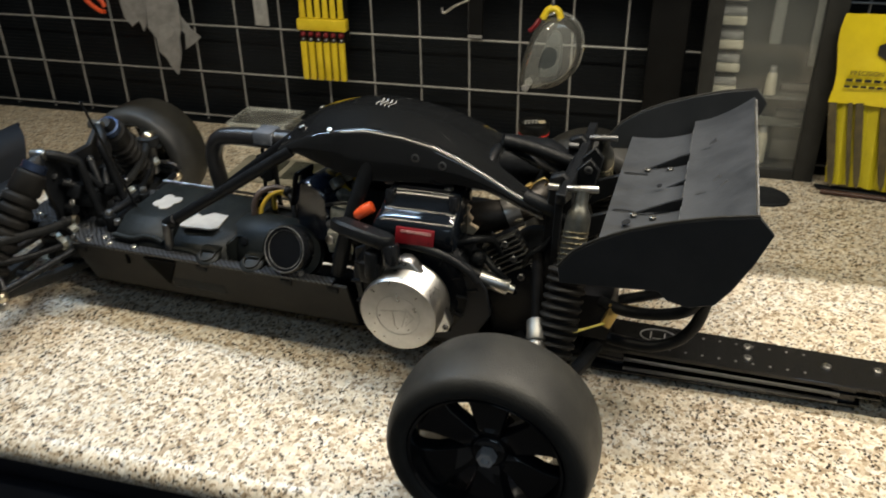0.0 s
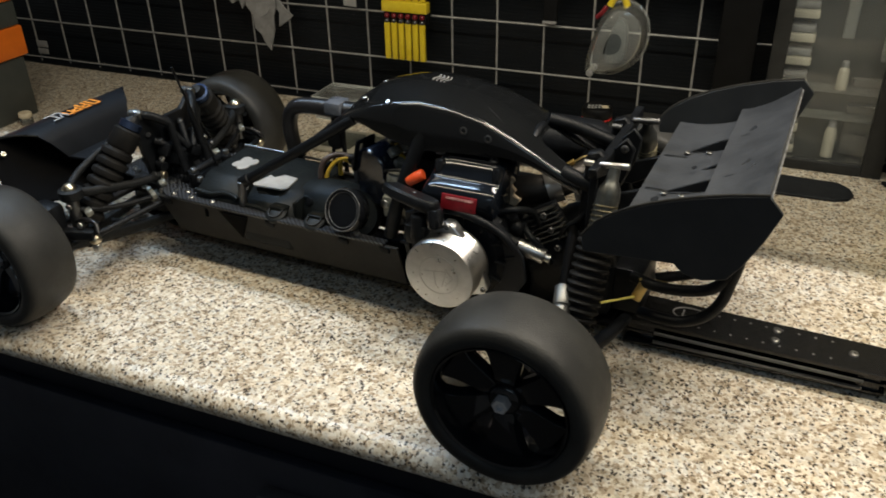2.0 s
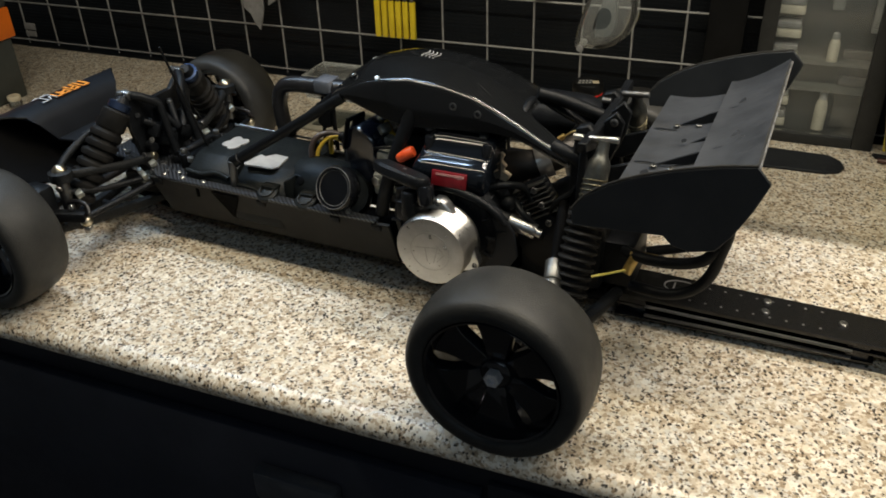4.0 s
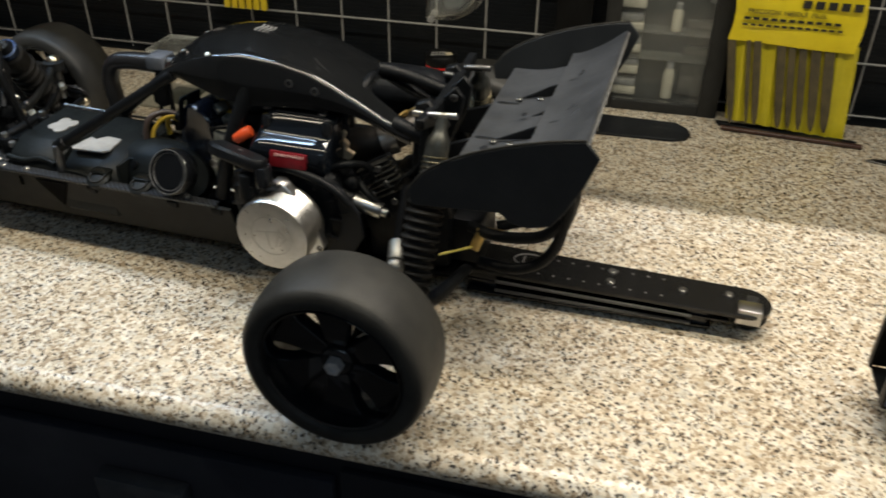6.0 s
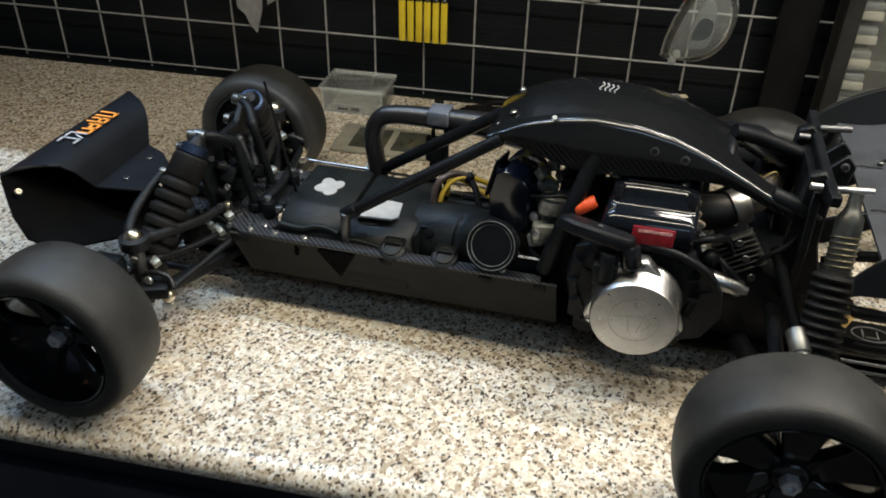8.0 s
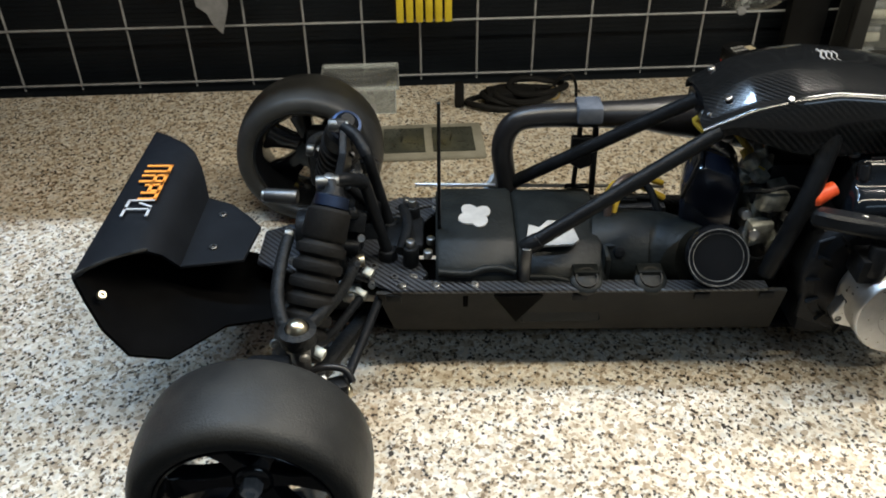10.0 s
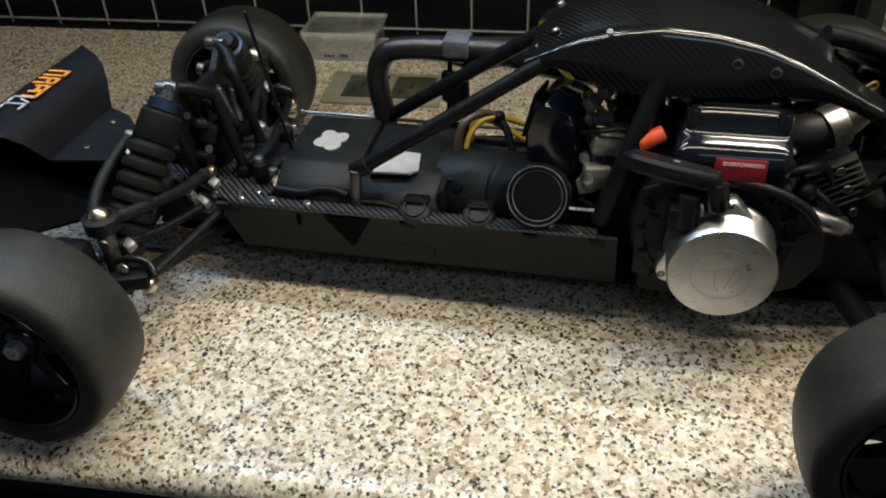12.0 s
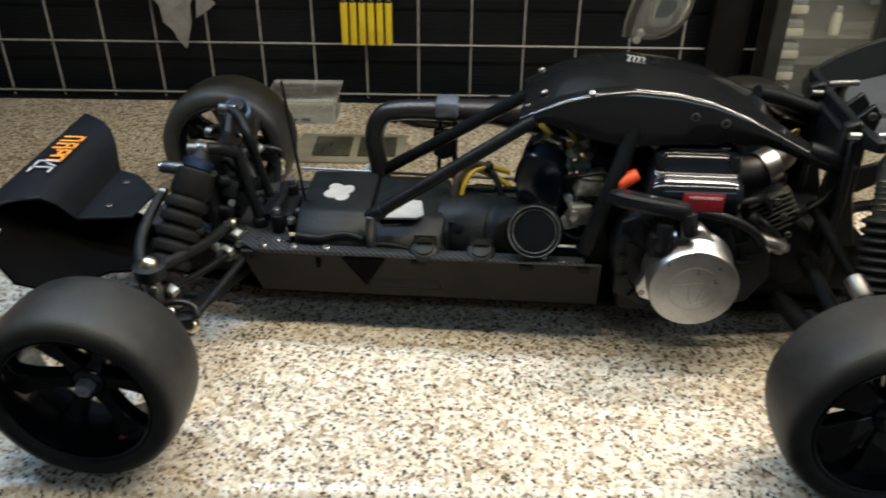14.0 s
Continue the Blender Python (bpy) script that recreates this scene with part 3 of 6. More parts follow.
for y in (-0.058, 0.036):
    part("cage_tube", tube(B(), [(0.086, y * 1.1, 0.092), (0.094, y * 1.1, 0.125), (0.106, y, 0.165), (0.118, y * 0.75, 0.205)], 0.0072, 14, 4), BLACK, car, "black cage tube")
# the shell: a rounded near and far shoulder, hanging sides, and two arms behind
MID, HALF = -0.0090, 0.0330
SHOULDER = [(1.235, 1.0), (1.262, 0.60), (1.258, 0.34), (1.225, 0.17), (1.165, 0.07), (1.08, 0.015)]
bm = B()
rows = []
for i in range(49):
    u = i / 48
    row = []
    for j in range(29):
        if j < 6:
            w, h = -SHOULDER[j][0], SHOULDER[j][1]
        elif j > 22:
            w, h = SHOULDER[28 - j][0], SHOULDER[28 - j][1]
        else:
            w, h = (j - 14) / 8, 0.0
        arm = min(1.0, max(0.0, (abs(w) - 0.42) / 0.40))
        arm = arm * arm * (3 - 2 * arm)
        x0, x1 = 0.028 - (0.005 if w < 0 else 0.0) * arm, 0.232 + 0.048 * arm
        x = x0 + (x1 - x0) * u
        ridge, low = float(np.interp(x, RX, RZ)), float(np.interp(x, *LOW))
        wide = float(np.interp(x, [0.024, 0.060, 0.095, 0.200, 0.280], [0.80, 0.90, 1.0, 1.0, 1.04] if w < 0 else [0.92, 1.02, 1.08, 1.06, 1.0]))
        crown = float(np.interp(x, [0.024, 0.035, 0.050, 0.075, 0.120, 0.180, 0.225, 0.280], [0.0075, 0.0100, 0.0125, 0.0125, 0.0098, 0.0080, 0.0055, 0.0]))
        v = min(1.0, abs(w))
        z = ridge + crown * (1 - (1.25 * v * v / (v + 0.25) if w < 0 else 0.40 * v ** 4))
        row.append((x, MID + HALF * w * wide + (0.003 * max(0.0, w)), z - h * (ridge - low)))
    rows.append(row)
sheet(bm, rows, 0.002)
roof = part("roof_panel", bm, SHELL, car, "moulded gloss carbon-fibre roof shell")
for x, z in ((0.164, 0.2155), (0.189, 0.2110)):
    part("grommet", lathe(B(), [(0.0020, 0.0), (0.0042, 0.0), (0.0040, 0.0014), (0.0024, 0.0018)], Matrix.Translation((x, -0.0494, z)) @ pose(0, 0, 0, 82, 0, 0), 18, True), DARKSTEEL, roof, "small pin eyelet")
for k in range(4):
    part("badge", tube(B(), [(0.1130 + 0.0040 * k + 0.0016 * math.sin(u * 6), 0.0085 - 0.018 * u, 0.2462 - 0.0006 * k) for u in (0, 0.25, 0.5, 0.75, 1)], 0.0009, 6, 3, 0.8), GREY, roof, "small pale badge print")
# nose plate with two screws
nose = part("nose_plate", prism(B(), [(-0.0330, 0.2000), (-0.0345, 0.2070), (-0.0300, 0.2140), (-0.0135, 0.2170), (0.0150, 0.2165), (0.0230, 0.2120), (0.0220, 0.2020)], "x", 0.0275, 0.0325, 0.0015), GLOSS, roof, "black nose plate")
screws(nose, [(0.0275, -0.022, 0.2085), (0.0275, 0.010, 0.2085)], (-1, 0, 0.25), 0.0034, 0.0022, DARKSTEEL)
screws(roof, [(0.0425, -0.0257, 0.2232), (0.0420, 0.0210, 0.2260)], (-0.45, 0, 1), 0.0030, 0.0018, STEEL)
# screw head added to stand for the bright glint on the ridge
screws(roof, [(0.0800, -0.0440, 0.2308)], (0, -0.6, 1), 0.0024, 0.0014, STEEL)
# hoops and tubes behind the shell
for pts, r in (([(0.222, -0.040, 0.196), (0.226, -0.012, 0.212), (0.222, 0.018, 0.206)], 0.0045), ([(0.228, 0.010, 0.216), (0.256, 0.020, 0.207), (0.300, 0.030, 0.190)], 0.0066), ([(0.262, -0.044, 0.188), (0.282, -0.046, 0.182), (0.300, -0.046, 0.172)], 0.0072), ([(0.240, 0.036, 0.196), (0.268, 0.040, 0.190), (0.300, 0.042, 0.178)], 0.0060)):
    part("cage_tube", tube(B(), pts, r, 12), BLACK, car, "black cage tube")

# exhaust
bm = B()
tube(bm, [(-0.106, 0.053, 0.085), (-0.111, 0.053, 0.115), (-0.114, 0.053, 0.145), (-0.105, 0.053, 0.165), (-0.085, 0.053, 0.171), (-0.045, 0.053, 0.172), (0.0, 0.055, 0.171), (0.03, 0.060, 0.167), (0.08, 0.070, 0.160)],
     [0.0095, 0.0095, 0.0095, 0.0095, 0.0098, 0.0108, 0.0125, 0.017, 0.022], 18, 5)
SATIN = worn(material("satin_black_pipe", (0.01, 0.01, 0.011), 0.35), (0.006, 0.006, 0.007), (0.013, 0.0125, 0.0135), 40, (0.26, 0.42), 0.1, 300)
ex = part("exhaust_pipe", bm, SATIN, car, "black tuned exhaust pipe")
bm = B()
tube(bm, [(0.08, 0.070, 0.160), (0.12, 0.074, 0.160), (0.22, 0.078, 0.164), (0.262, 0.078, 0.166), (0.282, 0.078, 0.167)], [0.024, 0.030, 0.030, 0.027, 0.012], 20, 4)
part("silencer", bm, BLACK, ex, "black silencer can")
bm = B()
obox(bm, (-0.043, 0.052, 0.1765), (0.022, 0.026, 0.016), (0, 0, 0), 0.003)
part("clip", bm, worn(material("blue_grey_clip", (0.2, 0.24, 0.3), 0.35), (0.060, 0.070, 0.088), (0.105, 0.118, 0.145), 60, (0.14, 0.26)), ex, "blue-grey pipe clip")
bm = B()
tube(bm, [(-0.049, 0.050, 0.168), (-0.050, 0.048, 0.13), (-0.051, 0.048, 0.092)], 0.0022, 8, 3)
tube(bm, [(-0.036, 0.050, 0.168), (-0.035, 0.048, 0.13), (-0.034, 0.048, 0.092)], 0.0028, 8, 3)
prism(bm, [(-0.0560, 0.1545), (-0.0375, 0.1545), (-0.0375, 0.1270), (-0.0465, 0.1235), (-0.0560, 0.1290)], "y", 0.0445, 0.0515, 0.001)
prism(bm, [(-0.0590, 0.1030), (-0.0360, 0.1030), (-0.0370, 0.1070), (-0.0570, 0.1070)], "y", 0.0455, 0.0505, 0.001)
part("hanger", bm, BLACK, ex)

# engine
bm = B()
PROF = [(-0.0790, 0.140), (-0.0815, 0.151), (-0.0808, 0.1595), (-0.0765, 0.1655), (-0.0700, 0.1690), (-0.0645, 0.1715), (-0.0605, 0.1755), (-0.0560, 0.1805), (-0.0500, 0.1848), (-0.0420, 0.1868), (-0.0240, 0.1875), (-0.0160, 0.1830), (-0.0140, 0.1720), (-0.0140, 0.140)]
ring = [p.to_2d() for p in spline([(y, z, 0) for y, z in PROF], 3)]
loft(bm, [[(x + 0.22 * max(0.0, p.y - 0.158) * (1 if x < 0.15 else 0.3 if x < 0.175 else 0), -0.045 + (p.x + 0.045) * f, 0.150 + (p.y - 0.150) * f) for p in ring] for x, f in ((0.1300, 0.80), (0.1308, 0.89), (0.1335, 0.955), (0.1385, 0.99), (0.146, 1.0), (0.170, 1.005), (0.193, 1.0), (0.2005, 0.985), (0.2050, 0.945), (0.2068, 0.88), (0.2074, 0.79))])
COVER = worn(material("blue_black_gloss_cover", (0.012, 0.014, 0.019), 0.12, 0.0, 0.0), (0.0035, 0.0048, 0.0070), (0.0060, 0.0080, 0.0115), 30, (0.075, 0.105))
nodes(COVER)[1].inputs["Specular IOR Level"].default_value = 0.28
eng = part("cylinder_cover", bm, COVER, car, "gloss black engine cover")
for y, z in ((-0.0485, 0.1858), (-0.0405, 0.1880), (-0.0310, 0.1885)):
    part("fin", box(B(), 0.147, 0.196, y - 0.0016, y + 0.0016, z - 0.002, z + 0.0016, 0.0008), GLOSS, eng)
for x in (0.1410, 0.2010):
    part("boss", cyl(B(), (x, -0.0575, 0.170), (x, -0.0540, 0.1845), 0.0056, 0.0050, 16, 0.0012), GLOSS, eng)
part("cylinder_fins", box(B(), 0.130, 0.190, -0.012, 0.040, 0.120, 0.165, 0.004), BLACK, eng)
screws(eng, [(x, y, z) for x in (0.136, 0.193) for y, z in ((-0.0445, 0.1862), (-0.024, 0.1872))], (0, 0, 1), 0.0046, 0.003, DARKSTEEL)
bm = B()
obox(bm, (0.1735, -0.0842, 0.1560), (0.0345, 0.003, 0.0150), (-12, 4, 7), 0.0008)
lab = part("label", bm, RED, eng, "red label with pale unreadable print")
bm = B()
for k in range(5):
    obox(bm, (0.1610 + 0.0062 * k, -0.0872 + 0.0008 * k, 0.1532 - 0.0004 * k), (0.0042, 0.0008, 0.006), (-12, 4, 7))
cu = bpy.data.curves.new("lettering", "FONT")
cu.body, cu.size, cu.extrude, cu.align_x = "OVERPOWERED!", 0.0037, 0.0002, "CENTER"
cu.materials.append(PINK)
words = new("lettering", cu)
words.parent = lab
words.matrix_basis = pose(0.1735, -0.0842, 0.1560, -12, 4, 7) @ pose(0.001, -0.0019, 0.0030, 90, 0, 0)
part("print", bm, worn(material("faded_red_print", (0.5, 0.12, 0.13), 0.5), (0.07, 0.002, 0.004), (0.12, 0.008, 0.010), 200, (0.4, 0.6)), lab)
bm = B()
cyl(bm, (0.1105, -0.060, 0.1595), (0.1235, -0.057, 0.1660), 0.0066, 0.0055, 14, 0.001)
ball(bm, (0.1105, -0.060, 0.1595), 0.0066)
part("spark_plug_boot", bm, ORANGE, eng, "orange spark plug boot")
bm = B()
q = Matrix.Translation((0.165, -0.080, 0.100)) @ pose(0, 0, 0, 90, 0, 0)
lathe(bm, [(0, -0.055), (0.050, -0.055), (0.058, -0.045), (0.058, -0.006), (0.054, 0.0), (0.048, 0.002), (0.046, -0.006), (0.040, -0.008), (0, -0.008)], q, 48)
box(bm, 0.115, 0.215, -0.075, 0.05, 0.036, 0.14, 0.01)
fan = part("fan_housing", bm, BLACK, car, "black fan housing")
for k in range(16):
    bm = B()
    a = 2 * math.pi * k / 16
    c = Vector((0.165 + 0.051 * math.cos(a), -0.083, 0.100 + 0.051 * math.sin(a)))
    obox(bm, c, (0.010, 0.004, 0.002), (0, -math.degrees(a), 0))
    part("fin", bm, BLACK, fan)
bm = prism(B(), [(0.112, 0.060), (0.112, 0.132), (0.140, 0.143), (0.165, 0.147), (0.195, 0.143), (0.222, 0.130), (0.238, 0.108), (0.242, 0.082), (0.228, 0.058), (0.20, 0.048), (0.14, 0.048)], "y", -0.079, -0.075, 0.001)
sh = part("shroud_plate", bm, PLATE, fan, "black shroud plate with a raised rim")
part("rim", tube(B(), [(0.140, -0.082, 0.142), (0.165, -0.084, 0.1465), (0.195, -0.084, 0.1425), (0.218, -0.083, 0.1310), (0.230, -0.082, 0.1180)], 0.0038, 12, 6), BLACK, sh)
for k in range(7):
    a = math.radians(20 + 22 * k)
    part("slot", obox(B(), (0.172 + 0.056 * math.cos(a), -0.0800, 0.090 + 0.046 * math.sin(a)), (0.011, 0.0016, 0.0024), (0, -math.degrees(a), 0), 0.0005), GUARD, sh)
# pull starter
q = Matrix.Translation((0.169, -0.088, 0.096)) @ pose(0, 0, 0, 90, 0, 0)
bm = B()
lathe(bm, [(0, 0), (0.0378, 0), (0.0378, 0.004), (0.0362, 0.006), (0.0362, 0.0318), (0.0350, 0.0335), (0, 0.0335)], q, 56)
st = part("pull_starter", bm, ALU, car, "brushed aluminium pull starter cap")
for a in (90, 207, 333):
    b2 = prism(B(), [(0.016, -0.031), (0.040, -0.009), (0.0450, -0.004), (0.0450, 0.004), (0.040, 0.009), (0.016, 0.031)], "z", 0.001 * (a % 5), 0.012 + 0.0005 * (a % 4), 0.001)
    b2.transform(q @ pose(0, 0, 0, 0, 0, a))
    part("lug", b2, ALU, st)
part("rope_guide", box(B(), 0.130, 0.150, -0.112, -0.090, 0.118, 0.138, 0.002), BLACK, st)
screws(st, [q @ Vector((0.0415 * math.cos(radians(a)), 0.0415 * math.sin(radians(a)), 0.012)) for a in (90, 207, 333)], (0, -1, 0), 0.0028, 0.0022, DARKSTEEL)
bm = B()
lathe(bm, [(0.0205, 0.0334), (0.0205, 0.0339), (0.0197, 0.0339), (0.0197, 0.0334)], q, 40, True)
for cx, cz, L, a in ((-0.004, 0.004, 0.024, 8), (-0.004, -0.004, 0.015, 98), (0.006, -0.002, 0.020, 75), (0.011, 0.004, 0.012, 130), (0.011, -0.005, 0.013, 50)):
    b2 = box(B(), -L / 2, L / 2, -0.0006, 0.0006, 0.0334, 0.0338)
    b2.transform(q @ pose(cx, cz, 0, 0, 0, a))
    join(bm, b2)
part("engraving", bm, worn(material("engraved_line", (0.42, 0.42, 0.41), 0.5, 1.0), (0.36, 0.36, 0.35), (0.48, 0.48, 0.47), 200, (0.4, 0.6)), st, "fine engraved ring and strokes")
bm = prism(B(), [(-0.036, -0.006), (-0.022, -0.010), (0.022, -0.010), (0.030, -0.006), (0.032, 0.0), (0.030, 0.008), (0.020, 0.011), (-0.030, 0.010)], "z", -0.006, 0.006, 0.0025)
bm.transform(pose(0.1300, -0.0955, 0.1585, -14, 2, -18))
hd = part("pull_handle", bm, BLACK, st, "black pull handle")
part("stem", cyl(B(), (0.142, -0.106, 0.148), (0.141, -0.109, 0.124), 0.0075, 0.0068, 14, 0.0015), BLACK, hd)
part("collar", cyl(B(), (0.157, -0.103, 0.156), (0.160, -0.107, 0.138), 0.0085, 0.0085, 16, 0.0015), GLOSS, hd)
screws(hd, [(0.131, -0.094, 0.1620)], (0, -0.25, 1), 0.003, 0.002)
bm = B()
cyl(bm, (0.227, -0.064, 0.1125), (0.254, -0.0615, 0.1040), 0.0076, bevel=0.001)
cyl(bm, (0.254, -0.0615, 0.1040), (0.259, -0.061, 0.1024), 0.0042)
sp = part("stub_pipe", bm, ALU, car, "bright aluminium stub pipe")
bm = B()
cyl(bm, (0.214, -0.063, 0.1165), (0.227, -0.064, 0.1125), 0.0082)
ball(bm, (0.224, -0.058, 0.128), 0.008)
part("sleeve", bm, BLACK, sp)
# carburettor side
CAST = worn(material("cast_metal", (0.2, 0.2, 0.18), 0.35, 0.55), (0.11, 0.115, 0.105), (0.40, 0.41, 0.37), 110, (0.25, 0.5), 0.3, 250)
cb = part("carburettor", obox(B(), (0.083, -0.022, 0.126), (0.020, 0.026, 0.034), (8, 0, 15), 0.003), CAST, car, "dark cast-metal carburettor")
part("float_bowl", obox(B(), (0.0800, -0.0450, 0.1200), (0.020, 0.012, 0.020), (4, 0, 12), 0.003), CAST, cb)
part("throttle_body", obox(B(), (0.0860, -0.0420, 0.1460), (0.024, 0.012, 0.016), (6, 8, 12), 0.003), CAST, cb)
part("bolt", cyl(B(), (0.0742, -0.0540, 0.1215), (0.0748, -0.0480, 0.1205), 0.0052, seg=6, bevel=0.0008), STEEL, cb, "bright hexagon nut")
rng = random.Random(4)
for c, sz in (((0.074, -0.038, 0.108), (0.014, 0.012, 0.012)), ((0.088, -0.040, 0.136), (0.012, 0.010, 0.010)), ((0.094, -0.030, 0.150), (0.014, 0.014, 0.008)),
              ((0.076, -0.034, 0.146), (0.010, 0.010, 0.012)), ((0.092, -0.044, 0.112), (0.008, 0.012, 0.014)), ((0.100, -0.046, 0.126), (0.010, 0.008, 0.016))):
    part("fitting", obox(B(), c, sz, (rng.uniform(-25, 25), rng.uniform(-25, 25), rng.uniform(-25, 25)), 0.0015), CAST if rng.random() < 0.6 else BLACK, cb)
part("crankcase", box(B(), 0.088, 0.126, -0.022, 0.040, 0.040, 0.166, 0.006), BLACK, cb)
for k in range(5):
    part("fitting", obox(B(), (0.072 + 0.009 * (k % 3), -0.012 - 0.010 * (k % 2), 0.150 + 0.006 * k), (0.012, 0.010, 0.009), (15 * k, 25 - 10 * k, 20 * k), 0.0015), CAST, cb)
for c in ((0.072, -0.046, 0.117), (0.091, -0.050, 0.104), (0.084, -0.047, 0.142), (0.098, -0.052, 0.135), (0.070, -0.042, 0.132)):
    part("bolt", cyl(B(), c, (c[0], c[1] + 0.010, c[2] - 0.003), 0.0042, seg=10, bevel=0.0008), STEEL if c[0] < 0.0725 else DARKSTEEL, cb)
for pts in ([(0.070, -0.040, 0.096), (0.082, -0.056, 0.100), (0.094, -0.058, 0.118), (0.100, -0.050, 0.142)], [(0.066, -0.036, 0.150), (0.078, -0.048, 0.158), (0.096, -0.046, 0.160), (0.112, -0.040, 0.150)]):
    part("cable", tube(B(), pts, 0.0018, 8, 5), BLACK, cb, "thin black cable")
FILTER = worn(material("blue_black_filter", (0.008, 0.010, 0.018), 0.15, 0, 0.4), (0.006, 0.007, 0.012), (0.012, 0.016, 0.028), 40, (0.1, 0.25))
bm = prism(B(), [(0.031, 0.106), (0.028, 0.148), (0.034, 0.163), (0.044, 0.168), (0.064, 0.163), (0.072, 0.152), (0.072, 0.112), (0.066, 0.104), (0.040, 0.102)], "y", -0.028, 0.024, 0.003)
bm.transform(Matrix.Translation((0.05, 0, 0.14)) @ pose(0, 0, 0, 0, 0, -14) @ Matrix.Translation((-0.05, 0, -0.14)))
af = part("air_filter", bm, FILTER, car, "glossy blue-black air filter housing")
for a, b, w in (((-0.015, 0.0), (0.012, 0.0), 0.004), ((-0.015, 0.034), (0.012, 0.034), 0.005), ((-0.013, 0.0), (-0.013, 0.034), 0.006), ((0.004, 0.0), (0.004, 0.034), 0.018)):
    u0, u1 = min(a[0], b[0]) - (w / 2 if a[0] == b[0] else 0), max(a[0], b[0]) + (w / 2 if a[0] == b[0] else 0)
    v0, v1 = min(a[1], b[1]) - (w / 2 if a[1] == b[1] else 0), max(a[1], b[1]) + (w / 2 if a[1] == b[1] else 0)
    bm = box(B(), -0.0012, 0.0012, u0, u1, v0, v1, 0.0004)
    bm.transform(pose(0.026, -0.012, 0.140, 0, 14, -14))
    part("tab", bm, BLACK, af)
for pts in ([(0.055, 0.02, 0.165), (0.04, 0.03, 0.178), (0.06, 0.02, 0.182), (0.085, 0.0, 0.158)], [(-0.028, 0.025, 0.104), (-0.022, 0.018, 0.125), (-0.008, 0.015, 0.128), (0.02, 0.012, 0.115)], [(0.068, -0.01, 0.172), (0.075, -0.014, 0.162), (0.084, -0.02, 0.158)]):
    part("fuel_hose", tube(B(), pts, 0.0027, 8, 6), HOSE, car, "yellow fuel hose")
bm = B()
cyl(bm, (-0.030, -0.002, 0.100), (-0.030, -0.002, 0.128), 0.004)
part("tank_fitting", bm, BLACK, tank)
BROWNHOSE = worn(material("brown_rubber_hose", (0.05, 0.035, 0.03), 0.4), (0.035, 0.024, 0.021), (0.075, 0.055, 0.048), 60, (0.3, 0.45))
part("fuel_hose", tube(B(), [(-0.031, -0.012, 0.106), (-0.031, -0.010, 0.124), (-0.026, -0.004, 0.136), (-0.014, 0.006, 0.139), (0.0, 0.012, 0.134)], 0.0034, 10, 6), BROWNHOSE, car, "brown rubber hose")
part("fuel_hose", tube(B(), [(-0.026, -0.010, 0.106), (-0.024, -0.006, 0.122), (-0.016, 0.002, 0.133), (-0.002, 0.010, 0.135), (0.018, 0.018, 0.126)], 0.0025, 10, 6), HOSE, car, "yellow fuel hose")
jn = part("hose_joint", ball(B(), (-0.002, 0.011, 0.134), 0.0058, 12), BLACK, car, "black hose joint")
part("hose_tail", tube(B(), [(-0.002, 0.011, 0.134), (0.006, 0.004, 0.126), (0.012, -0.004, 0.112)], 0.0032, 10, 5), BLACK, jn)
part("grommet", lathe(B(), [(0.0050, 0.0), (0.0125, 0.0), (0.0120, 0.0035), (0.0085, 0.0060), (0.0050, 0.0060)], Matrix.Translation((-0.030, -0.012, 0.1060)), 24, True), TANK, tank, "rubber grommet")
part("boss", cyl(B(), (-0.026, -0.040, 0.098), (-0.026, -0.047, 0.101), 0.0045, bevel=0.001), BLACK, tank)
# steering and throttle servos on the far side
for bx in ((-0.030, 0.030, 0.030, 0.055, 0.060, 0.094), (-0.16, -0.10, 0.035, 0.056, 0.060, 0.092)):
    part("servo", box(B(), *bx, 0.003), BLACK, car, "black servo case")
for a, b in (((-0.190, 0.056, 0.103), (0.03, 0.050, 0.103)), ((-0.06, 0.042, 0.098), (0.03, 0.040, 0.098))):
    part("linkage_rod", cyl(B(), a, b, 0.0016, seg=8), STEEL, car, "bright steel linkage rod")
bm = B()
prism(bm, [(-0.1334, 0.0885), (-0.1110, 0.0885), (-0.1098, 0.1080), (-0.1150, 0.1125), (-0.1215, 0.1120), (-0.1275, 0.0995)], "y", 0.0560, 0.0620, 0.002)
part("cable_tie_block", bm, worn(material("pale_blue_foam", (0.5, 0.55, 0.6), 0.7), (0.34, 0.38, 0.42), (0.46, 0.50, 0.54), 60, (0.6, 0.8)), car, "small pale blue foam wedge")
# header, clamp and insulation
bm = B()
tube(bm, [(0.196, -0.012, 0.142), (0.222, -0.014, 0.148), (0.243, -0.009, 0.1545), (0.263, 0.012, 0.162), (0.270, 0.045, 0.166)], [0.016, 0.016, 0.0135, 0.0135, 0.015], 16, 5)
hdr = part("exhaust_header", bm, brushed("heat_darkened_steel", (0.060, 0.056, 0.052), 0.4), car, "dark steel exhaust header")
bm = B()
q = Matrix.Translation((0.243, -0.009, 0.1545)) @ Vector((0.80, 0.35, 0.3)).to_track_quat("Z", "Y").to_matrix().to_4x4()
lathe(bm, [(0.0142, -0.007), (0.0165, -0.007), (0.0165, 0.007), (0.0142, 0.007)], q, 28, True)
part("clamp", bm, STEEL, hdr, "bright steel band clamp")
bm = B()
pts = [(0.246 + 0.012 * k / 40, 0.004 + 0.003 * math.cos(k * 1.26), 0.168 + 0.010 * k / 40 + 0.003 * math.sin(k * 1.26)) for k in range(41)]
